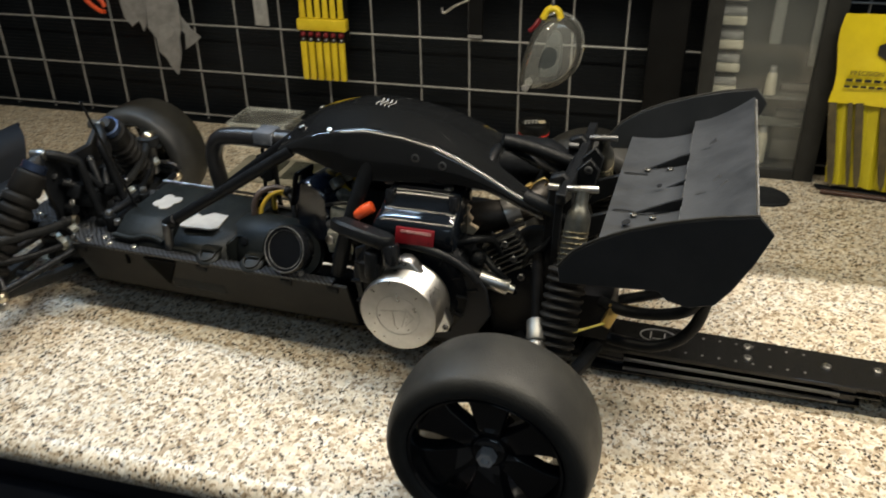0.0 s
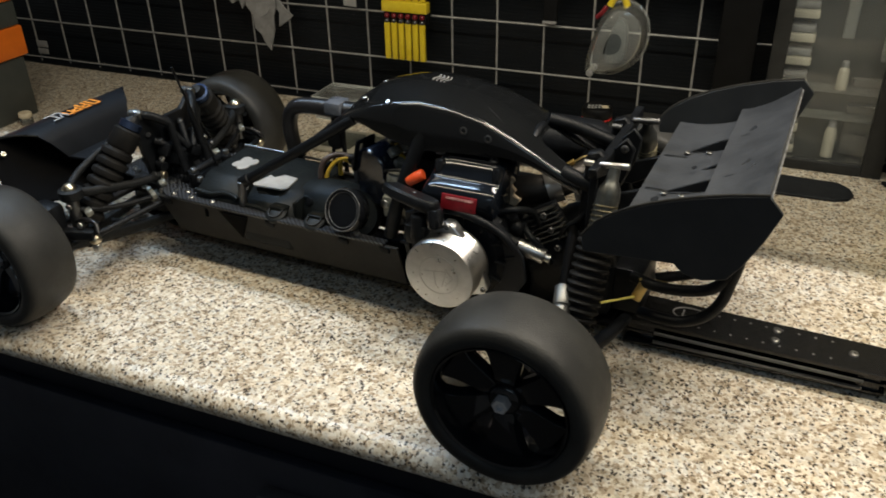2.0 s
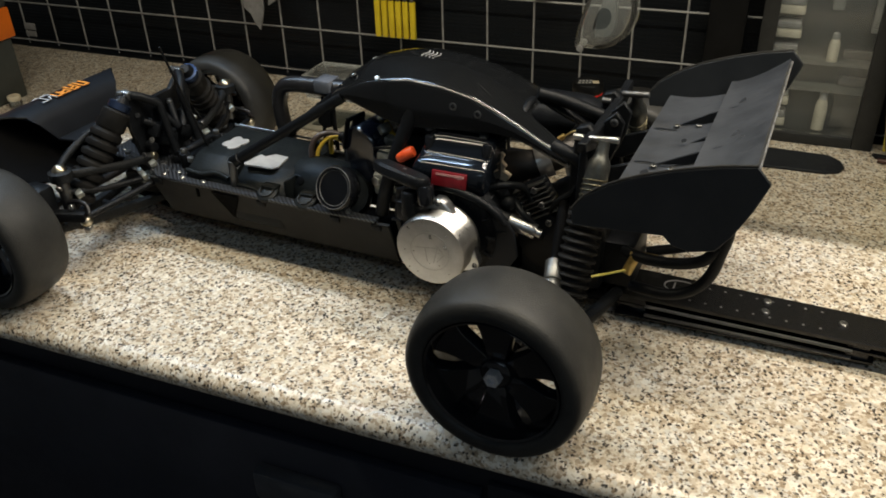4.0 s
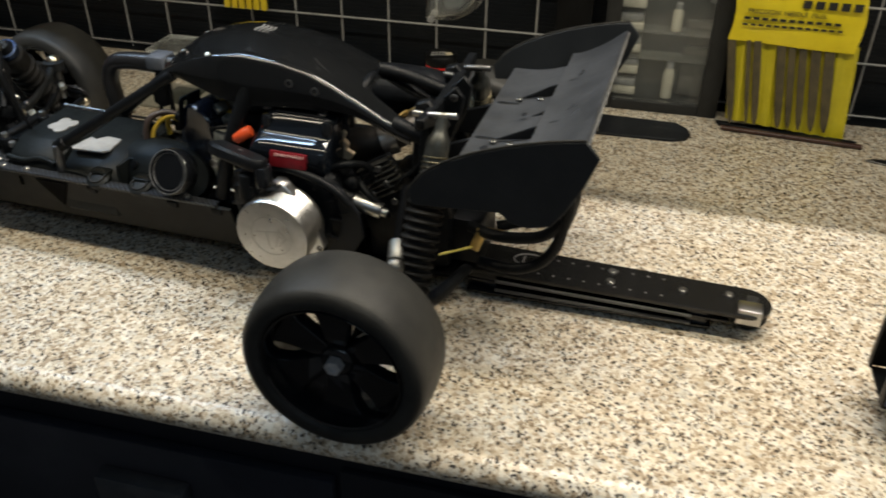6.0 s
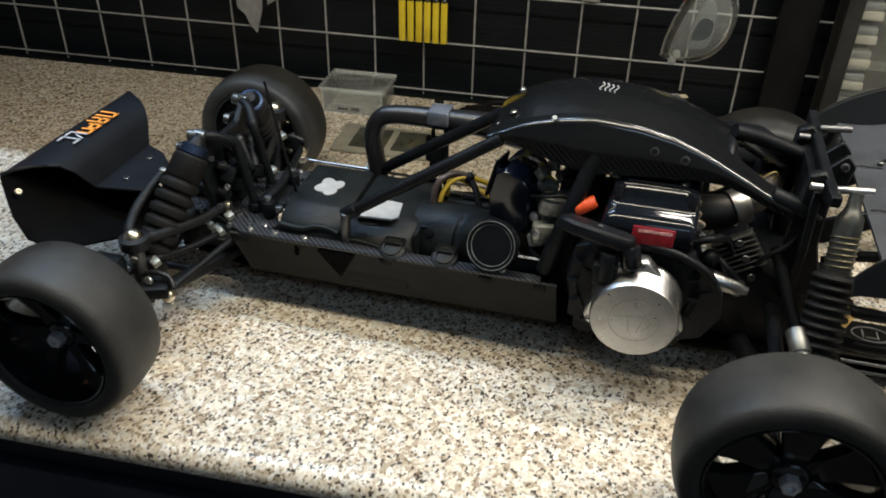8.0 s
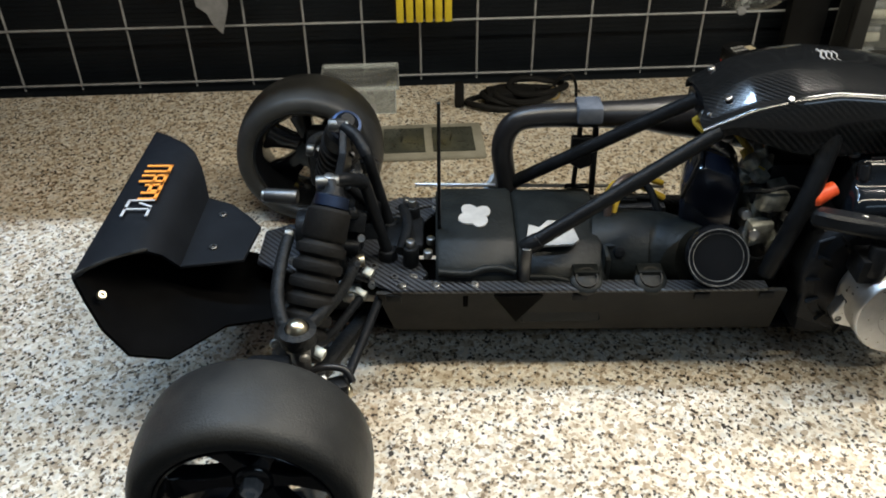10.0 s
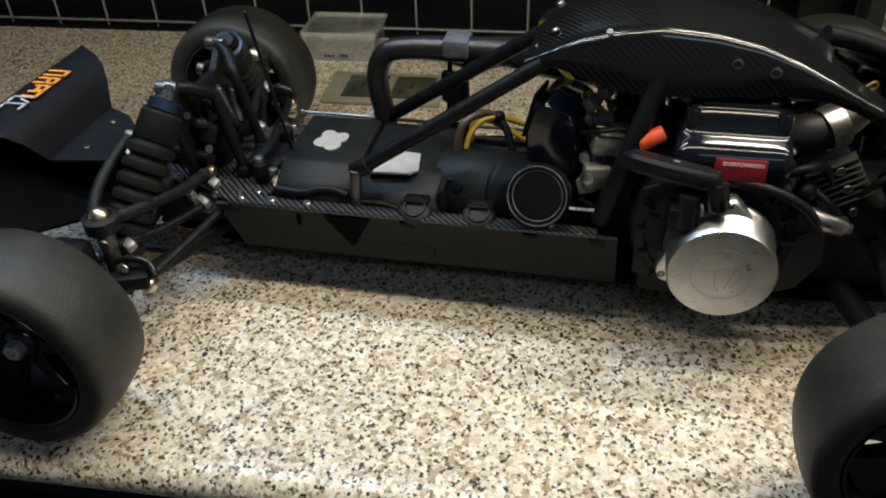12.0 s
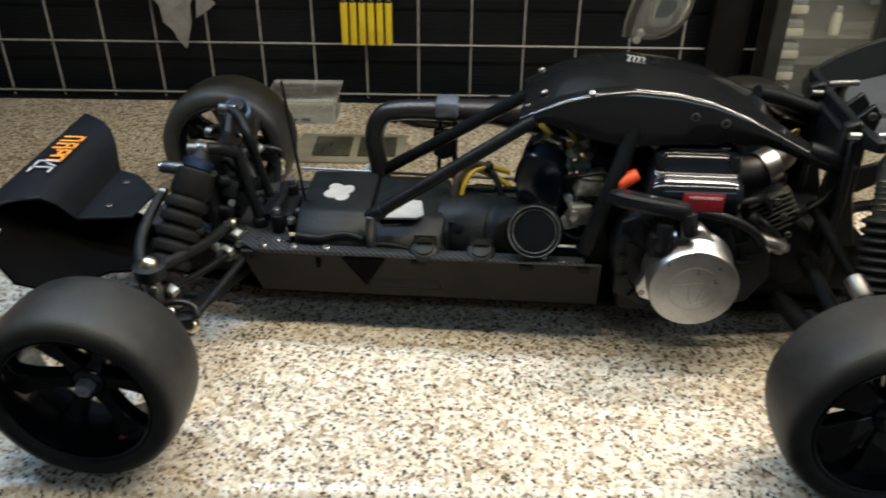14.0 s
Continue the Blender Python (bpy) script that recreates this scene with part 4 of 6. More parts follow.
tube(bm, pts, 0.0007, 5, 1)
tube(bm, [(0.258, 0.004, 0.178), (0.268, 0.008, 0.184), (0.272, 0.012, 0.178), (0.266, 0.014, 0.173)], 0.0008, 5, 4)
part("spring", bm, BRASS, hdr, "small brass-coloured spring")
bm = B()
prism(bm, [(0.190, 0.142), (0.189, 0.160), (0.194, 0.172), (0.204, 0.182), (0.2075, 0.175), (0.206, 0.170), (0.211, 0.166), (0.208, 0.160), (0.213, 0.155), (0.210, 0.150), (0.218, 0.146), (0.213, 0.138)], "y", -0.036, -0.031, 0.001)
part("heat_shield", bm, TAN, eng, "ragged tan heat shield")
head = part("cylinder_block", obox(B(), (0.2480, -0.0335, 0.1290), (0.030, 0.012, 0.034), (0, -32, 0), 0.002), BLACK, car, "dark finned metal block")
for k in range(7):
    f = obox(B(), (0, 0, 0), (0.036, 0.010, 0.0017), (0, 0, 0), 0.0005)
    f.transform(pose(0.2480 - 0.0027 * (k - 3), -0.0430, 0.1290 + 0.0044 * (k - 3), 0, -32, 0))
    part("fin", f, DULLALU, head, "dull metal cooling fin")
bm = B()
box(bm, 0.230, 0.315, -0.040, 0.040, 0.034, 0.110, 0.008)
cyl(bm, (0.262, -0.046, 0.085), (0.262, 0.046, 0.085), 0.032, bevel=0.003)
box(bm, 0.300, 0.345, -0.030, 0.030, 0.040, 0.090, 0.005)
part("gearbox", bm, BLACK, car, "black gearbox")

# rear suspension
bm = B()
for s in (-1, 1):
    prism(bm, [(0.285, 0.100), (0.320, 0.100), (0.306, 0.150), (0.305, 0.205), (0.296, 0.216), (0.284, 0.212), (0.280, 0.150)], "y", s * 0.040, s * 0.050, 0.0015)
prism(bm, [(-0.052, 0.195), (-0.085, 0.205), (-0.085, 0.214), (-0.040, 0.210), (0.040, 0.210), (0.085, 0.214), (0.085, 0.205), (0.052, 0.195)], "x", 0.296, 0.304, 0.001)
prism(bm, [(-0.055, 0.09), (-0.060, 0.150), (-0.052, 0.200), (0.052, 0.200), (0.060, 0.150), (0.055, 0.09), (0.03, 0.09), (0.03, 0.165), (-0.03, 0.165), (-0.03, 0.09)], "x", 0.290, 0.297, 0.001)
tw = part("rear_shock_tower", bm, BLACK, car, "black rear shock tower")
for s in (-1, 1):
    part("pin", cyl(B(), (0.302, Y(s, 0.068, 0.3), 0.212), (0.328, Y(s, 0.068, 0.3), 0.214), 0.0030, bevel=0.0006), STEEL if s < 0 else DARKSTEEL, tw, "steel pin")
    part("pin", cyl(B(), (0.285, Y(s, 0.057, 0.3), 0.207), (0.294, Y(s, 0.057, 0.3), 0.207), 0.0030), STEEL if s < 0 else DARKSTEEL, tw)


DULLBRASS = brushed("dull_brass", (0.13, 0.115, 0.075), 0.4)


BOOT = worn(material("dull_boot_rubber", (0.008, 0.008, 0.008), 0.6), (0.004, 0.004, 0.004), (0.011, 0.0105, 0.010), 50, (0.55, 0.7), 0.2, 500)
nodes(BOOT)[1].inputs["Specular IOR Level"].default_value = 0.15


def shock(top, bottom, name, r=0.0135, ribs=9, upper=0.36):
    """A shock absorber: shaft end, alloy body, spring and a ribbed rubber boot."""
    a, b = Vector(top), Vector(bottom)
    d = (b - a)
    L = d.length
    m = Matrix.Translation(a) @ d.to_track_quat("Z", "Y").to_matrix().to_4x4()
    bm = B()
    lathe(bm, [(0, 0), (0.005, 0), (0.0055, 0.010), (0.007, 0.014), (0.0095, 0.018), (0.0102, 0.024), (0.0102, L * 0.38), (0.009, L * 0.42), (0.004, L * 0.45), (0.004, L), (0, L)], m, 20)
    ob = part(name, bm, worn(material("grey_shock_body", (0.12, 0.12, 0.10), 0.4, 0.7), (0.030, 0.032, 0.029), (0.085, 0.086, 0.078), 80, (0.3, 0.5)), car, "shock absorber in a ribbed black rubber boot")
    prof = []
    z0, z1 = L * upper, L * 0.92
    for k in range(ribs):
        u, st = z0 + (z1 - z0) * k / ribs, (z1 - z0) / ribs
        prof += [(r * 0.78, u), (r * 0.80, u + st * 0.20), (r * 0.98, u + st * 0.34), (r * 1.03, u + st * 0.55), (r * 0.98, u + st * 0.78), (r * 0.80, u + st * 0.92)]
    part("boot", lathe(B(), [(0, z0)] + prof + [(r * 0.8, z1), (0, z1)], m, 24), BOOT, ob, "ribbed black rubber boot")
    bm = B()
    pts = [m @ Vector((0.0105 * math.cos(k * 0.7), 0.0105 * math.sin(k * 0.7), L * (upper - 0.16) + L * 0.15 * k / 54)) for k in range(55)]
    part("spring", tube(bm, pts, 0.0009, 6, 1), DULLBRASS, ob, "dull brass thread")
    bm = B()
    lathe(bm, [(0.0055, L - 0.004), (0.0075, L), (0.0075, L + 0.008), (0.004, L + 0.011), (0, L + 0.011)], m, 14)
    part("rod_end", bm, DARKSTEEL, ob)
    return ob


for s in (-1, 1):
    shock((0.316, Y(s, 0.070, 0.29), 0.212), (0.306, Y(s, 0.150, 0.29), 0.048), "rear_shock", 0.0165, 14, 0.34)
    bm = B()
    tube(bm, [(0.262, Y(s, 0.055, 0.29), 0.048), (0.278, Y(s, 0.10, 0.29), 0.046), (0.285, Y(s, 0.165, 0.29), 0.052)], [0.008, 0.010, 0.009], 10, 4, 0.7)
    tube(bm, [(0.335, Y(s, 0.05, 0.29), 0.048), (0.318, Y(s, 0.10, 0.29), 0.044), (0.290, Y(s, 0.165, 0.29), 0.052)], [0.008, 0.010, 0.009], 10, 4, 0.7)
    part("rear_arm", bm, BLACK, car, "black rear suspension arm")
    bm = B()
    box(bm, 0.272, 0.300, min(Y(s, 0.160, 0.29), Y(s, 0.176, 0.29)), max(Y(s, 0.160, 0.29), Y(s, 0.176, 0.29)), 0.045, 0.118, 0.005)
    cyl(bm, (0.285, Y(s, 0.04, 0.29), 0.080), (0.285, Y(s, 0.235, 0.29), 0.080), 0.006)
    part("rear_hub_carrier", bm, BLACK, car)
    bm = B()
    cyl(bm, (0.276, Y(s, 0.045, 0.29), 0.138), (0.2925, Y(s, 0.122, 0.29), 0.112), 0.0050)
    tr = part("turnbuckle", bm, DEEP_BLACK, car, "black turnbuckle")
    bm = B()
    cyl(bm, (0.2915, Y(s, 0.120, 0.29), 0.1130), (0.2960, Y(s, 0.138, 0.29), 0.1045), 0.0082, seg=10, bevel=0.0014)
    ball(bm, (0.2965, Y(s, 0.142, 0.29), 0.1020), 0.0085, 14)
    part("rod_end", bm, DULLALU, tr, "bright aluminium rod end")

for s in (-1, 1):
    bm = prism(B(), [(0.288, 0.165), (0.306, 0.160), (0.318, 0.190), (0.322, 0.212), (0.314, 0.222), (0.300, 0.208)], "y", Y(s, 0.026, 0.3), Y(s, 0.021, 0.3), 0.001)
    wm = part("wing_mount", bm, BLACK, car, "black wing mount plate")
    screws(wm, [(0.306, Y(s, 0.0265, 0.3), 0.186), (0.313, Y(s, 0.0265, 0.3), 0.212)], (0, s, 0), 0.0038, 0.002, DARKSTEEL)
for pts, r in (([(0.226, -0.050, 0.130), (0.240, -0.062, 0.122), (0.252, -0.058, 0.108), (0.256, -0.050, 0.092)], 0.0032), ([(0.262, -0.044, 0.118), (0.270, -0.052, 0.135), (0.284, -0.050, 0.148), (0.292, -0.044, 0.166)], 0.0026), ([(0.206, -0.062, 0.142), (0.222, -0.060, 0.148), (0.236, -0.048, 0.142), (0.244, -0.044, 0.126)], 0.0036)):
    part("hose", tube(B(), pts, r, 10, 6), BLACK, car, "thin black hose")
for c in ((0.240, -0.046, 0.112), (0.254, -0.046, 0.126), (0.246, -0.046, 0.140), (0.262, -0.046, 0.108)):
    part("bolt", bolt(B(), c, (0, -1, 0.1), 0.0036, 0.0025), DARKSTEEL, car)

# rear wing
WP = [(0.313, 0.170), (0.311, 0.183), (0.322, 0.198), (0.340, 0.211), (0.362, 0.222), (0.390, 0.232), (0.420, 0.240), (0.446, 0.2445), (0.457, 0.232), (0.448, 0.208), (0.436, 0.184), (0.426, 0.170), (0.408, 0.165), (0.393, 0.168), (0.386, 0.175), (0.345, 0.172)]
bm = B()
rows = []
for i in range(9):
    u = i / 8
    rows.append([(0.334 + 0.064 * u, y, 0.185 + 0.012 * u - 0.004 * math.sin(math.pi * u)) for y in np.linspace(-0.146, 0.132, 15)])
sheet(bm, rows, 0.0026)
wg = part("rear_wing", bm, WING, car, "dusty grey two-step rear wing with black end plates")
bm = B()
rows = []
for i in range(9):
    u = i / 8
    rows.append([(0.394 + 0.052 * u, y, 0.197 + 0.030 * u ** 1.5 + 0.008) for y in np.linspace(-0.146, 0.132, 15)])
sheet(bm, rows, 0.0026)
part("upper_blade", bm, WING, wg)
for y0 in (-0.1475, 0.1325):
    part("end_plate", prism(B(), WP, "y", y0, y0 + 0.003, 0.0006), ENDPLATE, wg, "matt blue-black end plate")
for y, x0 in ((-0.0480, 0.354), (0.0040, 0.376), (0.0500, 0.358)):
    part("strake", prism(B(), [(x0, 0.1865), (0.400, 0.1950), (0.430, 0.210), (0.441, 0.2250), (0.425, 0.2195), (0.405, 0.2110), (0.385, 0.2020)] if x0 < 0.37 else [(x0, 0.1890), (0.400, 0.1950), (0.428, 0.2110), (0.412, 0.2115)], "y", y, y + 0.0024, 0.0005), PLATE, wg)
# edge highlights of the wing, drawn as thin paler tubes
part("edge", tube(B(), [(0.4465, y, 0.2342) for y in (-0.146, -0.05, 0.04, 0.132)], 0.0010, 8, 2), PALE_RING_HIGHLIGHT, wg, "painted highlight along the trailing edge")
part("edge", tube(B(), [(0.3935, y, 0.1975) for y in (-0.146, -0.05, 0.04, 0.132)], 0.0010, 8, 2), PALE_RING_HIGHLIGHT, wg, "painted highlight along the step edge")
for y in (-0.1462, 0.1340):
    part("edge", tube(B(), [(x, y, z + 0.0004) for x, z in WP[1:8]], 0.0012, 8, 2), GUARD, wg, "painted highlight along the end plate edge")
screws(wg, [(x, y, 0.1870 + 0.15 * (x - 0.352)) for x, y in ((0.352, -0.110), (0.356, -0.052), (0.358, 0.044), (0.378, 0.044), (0.372, -0.058))], (0, 0, 1), 0.0030, 0.0016, DULLALU)
for y in (-0.045, 0.035):
    bm = B()
    prism(bm, [(0.300, 0.150), (0.310, 0.150), (0.370, 0.186), (0.340, 0.186), (0.300, 0.170)], "y", y, y + 0.005, 0.001)
    part("wing_bracket", bm, BLACK, wg)
for x, y, z, a, b in ((0.374, -0.088, 0.1962, 0.0055, 0.0035), (0.352, -0.070, 0.1920, 0.0045, 0.003), (0.372, 0.000, 0.1960, 0.003, 0.002), (0.417, -0.030, 0.2165, 0.008, 0.0025), (0.423, -0.046, 0.2200, 0.007, 0.0025), (0.412, 0.060, 0.2145, 0.006, 0.0022)):
    bm = prism(B(), [(a * math.cos(k * 0.5236) * (1 + 0.15 * math.sin(2 * k)), b * math.sin(k * 0.5236)) for k in range(12)], "z", 0, 0.0006)
    bm.transform(pose(x, y, z - 0.0030 if x < 0.4 else z - 0.0008, 0, -10 if x < 0.4 else -33, 60))
    part("scuff", bm, PLATE, wg, "dark rubbed scuff")
# bumper hoops and tail bar
for y in (-0.052, 0.045):
    rbp = part("rear_bumper", tube(B(), [(0.418, y, 0.170), (0.428, y, 0.140), (0.424, y, 0.112), (0.418, y, 0.088), (0.404, y, 0.069), (0.380, y * 0.95, 0.057), (0.345, y * 0.7, 0.050)], 0.0055, 12, 6), BLACK, car, "black bent-tube rear bumper")
    part("upper_bar", tube(B(), [(0.335, y * 0.7, 0.088), (0.358, y * 0.95, 0.091), (0.386, y, 0.094), (0.409, y, 0.102), (0.424, y, 0.120)], 0.0055, 12, 6), BLACK, rbp)
part("cross_bar", tube(B(), [(0.423, -0.05, 0.105), (0.426, 0.0, 0.105), (0.423, 0.043, 0.105)], 0.0045, 12, 4), BLACK, rbp)
bm = B()
obox(bm, (0.345, -0.045, 0.080), (0.010, 0.010, 0.022), (0, 20, 0), 0.002)
obox(bm, (0.356, -0.045, 0.092), (0.026, 0.006, 0.004), (0, 0, 0), 0.001)
TIE = worn(material("yellow_nylon", (0.65, 0.55, 0.12), 0.4), (0.55, 0.46, 0.10), (0.75, 0.66, 0.18), 90, (0.3, 0.5))
ck = part("clip", bm, BRASS, car, "brass-coloured clip")
part("cable_tie", cyl(B(), (0.342, -0.048, 0.074), (0.315, -0.075, 0.076), 0.0012, seg=8), TIE, ck, "pale yellow cable tie")
bar_poly = [(0.325, -0.026), (0.598, -0.0235)] + [(0.598 + 0.0235 * math.sin(a), -0.0235 * math.cos(a)) for a in (math.pi * k / 12 for k in range(1, 12))] + [(0.598, 0.0235), (0.325, 0.026)]
part_bar = part("tail_bar", prism(B(), bar_poly, "z", 0.0275, 0.032, 0.0006), CARBON_BAR, car, "long carbon-fibre tail bar with steel screws")
bm = B()
prism(bm, [(0.30, -0.024), (0.585, -0.018), (0.585, 0.018), (0.30, 0.024)], "z", 0.0165, 0.0195, 0.0005)
prism(bm, [(0.33, -0.030), (0.57, -0.018), (0.57, 0.018), (0.33, 0.03)], "z", 0.006, 0.009, 0.0005)
box(bm, 0.33, 0.36, -0.022, 0.022, 0.009, 0.0275, 0.001)
box(bm, 0.545, 0.565, -0.016, 0.016, 0.003, 0.0275, 0.001)
part("lower_bar", bm, GLOSS, part_bar, "gloss black lower bar")
bm = B()
for z, y0, y1 in ((0.0135, -0.029, -0.021), (0.0225, -0.027, -0.0225)):
    cyl(bm, (0.36, y0, z), (0.55, y1, z - 0.002), 0.0017, seg=8)
part("rod", bm, DARKSTEEL, part_bar)
screws(part_bar, [(x, y, 0.032) for x, y in ((0.470, 0.011), (0.470, -0.007), (0.539, 0.0), (0.582, 0.006))], (0, 0, 1), 0.0042, 0.0026, STEEL, "bright steel screw")
for x in np.linspace(0.40, 0.52, 9):
    for y in (-0.014, 0.014):
        part("dot", cyl(B(), (x, y, 0.0319), (x, y, 0.0324), 0.0013, seg=8), PALE_RING_HIGHLIGHT, part_bar)
bm = B()
box(bm, 0.590, 0.612, -0.021, -0.004, 0.020, 0.0365, 0.0012)
part("end_block", bm, STEEL, part_bar, "bright metal end block")
bm = B()
lathe(bm, [(0.006, -0.008), (0.015, -0.008), (0.0165, -0.005), (0.0165, 0.005), (0.015, 0.008), (0.006, 0.008)], Matrix.Translation((0.604, 0.006, 0.0165)) @ pose(0, 0, 0, 90, 0, 0), 28, True)
part("roller", bm, RUBBER, part_bar, "black rubber roller")
bm = B()
ring = [(0.388 + 0.017 * math.cos(a), 0.006 + 0.011 * math.sin(a), 0.0324) for a in (2 * math.pi * k / 20 for k in range(21))]
tube(bm, ring, 0.0007, 5, 1)
obox(bm, (0.381, 0.006, 0.0323), (0.0012, 0.012, 0.0006))
obox(bm, (0.394, 0.006, 0.0323), (0.0012, 0.012, 0.0006))
obox(bm, (0.388, 0.001, 0.0323), (0.010, 0.0012, 0.0006))
part("badge", bm, GREY, part_bar, "etched pale oval badge")

JOINT = worn(material("worn_joint_metal", (0.6, 0.52, 0.36), 0.3, 1.0), (0.45, 0.38, 0.25), (0.65, 0.6, 0.48), 90, (0.22, 0.4))
# front wing
bm = B()
rows = [[(x, y, z) for y in np.linspace(yn, yf, 9)] for x, z, yn, yf in ((-0.424, 0.1385, -0.122, 0.094), (-0.415, 0.1420, -0.115, 0.084), (-0.402, 0.1432, -0.106, 0.073), (-0.390, 0.1428, -0.098, 0.064), (-0.380, 0.1380, -0.090, 0.056), (-0.374, 0.1270, -0.080, 0.048), (-0.369, 0.1040, -0.064, 0.036))]
sheet(bm, rows, 0.0026)
fw = part("front_wing", bm, PLATE, car, "matt black front wing with orange and silver lettering shapes")
part("rim", tube(B(), [(-0.424, -0.120, 0.139), (-0.402, -0.105, 0.142), (-0.380, -0.090, 0.1395)], 0.0014, 8, 3), GUARD, fw)
# lower panel: the shade inside the wing is put into its blacker colour
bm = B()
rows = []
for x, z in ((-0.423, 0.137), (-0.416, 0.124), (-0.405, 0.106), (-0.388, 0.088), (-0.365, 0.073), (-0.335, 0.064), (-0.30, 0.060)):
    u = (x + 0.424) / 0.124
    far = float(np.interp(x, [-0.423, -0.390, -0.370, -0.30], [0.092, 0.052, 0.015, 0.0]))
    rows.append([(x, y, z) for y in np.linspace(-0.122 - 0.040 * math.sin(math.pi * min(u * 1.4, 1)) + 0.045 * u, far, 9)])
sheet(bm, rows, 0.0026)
part("lower_panel", bm, DEEP_BLACK, fw)
part("bracket_plate", prism(B(), [(-0.371, -0.064), (-0.322, -0.056), (-0.316, -0.010), (-0.325, 0.002), (-0.345, 0.024), (-0.371, 0.037)], "z", 0.1015, 0.1045, 0.0006), PLATE, fw)
screws(fw, [(-0.349, -0.040, 0.1045), (-0.351, 0.007, 0.1045)], (0, 0, 1), 0.0035, 0.002, DARKSTEEL)
screws(fw, [(-0.4060, -0.124, 0.1240)], (0.5, -0.2, 0.6), 0.0034, 0.003, JOINT)


def on_wing(u, y):
    """A place on the front wing's upper face: u runs from its top edge down."""
    return Vector((-0.424 + 0.072 * u, y, 0.1432))


def glyph(bm, y0, u0, strokes, w=0.0030):
    for (ya, ua), (yb, ub) in strokes:
        a, b = on_wing(u0 + ua, y0 + ya), on_wing(u0 + ub, y0 + yb)
        d = b - a
        n = Vector((0, 0, 1))
        m = Matrix((d.normalized(), n.cross(d).normalized(), n)).transposed().to_4x4()
        obj = box(B(), -w * 0.4, d.length + w * 0.4, -w / 2, w / 2, 0.0004, 0.0012, 0.0)
        obj.transform(Matrix.Translation(a + n * 0.0016) @ m)
        join(bm, obj)


bm = B()
for k, (yy, tall) in enumerate(((0.0195, 0.26), (0.004, 0.26), (-0.0105, 0.17), (-0.0225, 0.17))):
    glyph(bm, yy, 0.22, [((0, 0.26 - tall), (0, 0.26)), ((0, 0.26), (-0.009, 0.26)), ((-0.009, 0.26), (-0.009, 0.26 - tall if k != 2 else 0.16))], 0.0026)
    if k in (1, 2):
        glyph(bm, yy, 0.22, [((0, 0.15), (-0.009, 0.15))], 0.0026)
part("print", bm, PRINT_ORANGE, fw, "orange print shapes")
bm = B()
for k, yy in enumerate((-0.0335, -0.046)):
    glyph(bm, yy, 0.22, [((0, 0), (0, 0.26)), ((0, 0), (-0.009, 0.0)), ((-0.009, 0.26), (0 if k else -0.004, 0.26 if k else 0.13))], 0.0018)
part("print", bm, PRINT_GREY, fw, "silver print shapes")

# front suspension
NYLON = worn(material("scuffed_black_nylon", (0.02, 0.02, 0.02), 0.4), (0.0038, 0.0044, 0.0053), (0.0105, 0.0120, 0.0132), 60, (0.44, 0.66), 0.5, 380)
nodes(NYLON)[1].inputs["Specular IOR Level"].default_value = 0.22
BLUEALU = brushed("blue_anodised_metal", (0.045, 0.065, 0.12), 0.38)
bm = B()
prism(bm, [(-0.042, 0.086), (-0.050, 0.125), (-0.056, 0.150), (-0.058, 0.170), (-0.048, 0.178), (-0.036, 0.172), (-0.022, 0.160), (0.022, 0.160), (0.036, 0.172), (0.048, 0.178), (0.058, 0.170), (0.056, 0.150), (0.050, 0.125), (0.042, 0.086), (0.028, 0.086), (0.030, 0.128), (-0.030, 0.128), (-0.028, 0.086)], "x", -0.2500, -0.2435, 0.001)
box(bm, -0.300, -0.232, -0.030, 0.030, 0.036, 0.0815, 0.006)
box(bm, -0.272, -0.236, -0.020, 0.020, 0.0865, 0.128, 0.005)
cyl(bm, (-0.286, 0, 0.1005), (-0.232, 0, 0.1005), 0.017, bevel=0.002)
bm.transform(Matrix.Translation((0, axis(-0.26), 0)))
ft = part("front_shock_tower", bm, BLACK, car, "black front shock tower and gearbox")


def fs(s, x, v, z):
    """A place on the front suspension; v is the distance from y = 0 on the near side."""
    return Vector((x, Y(s, v, -0.26), z))


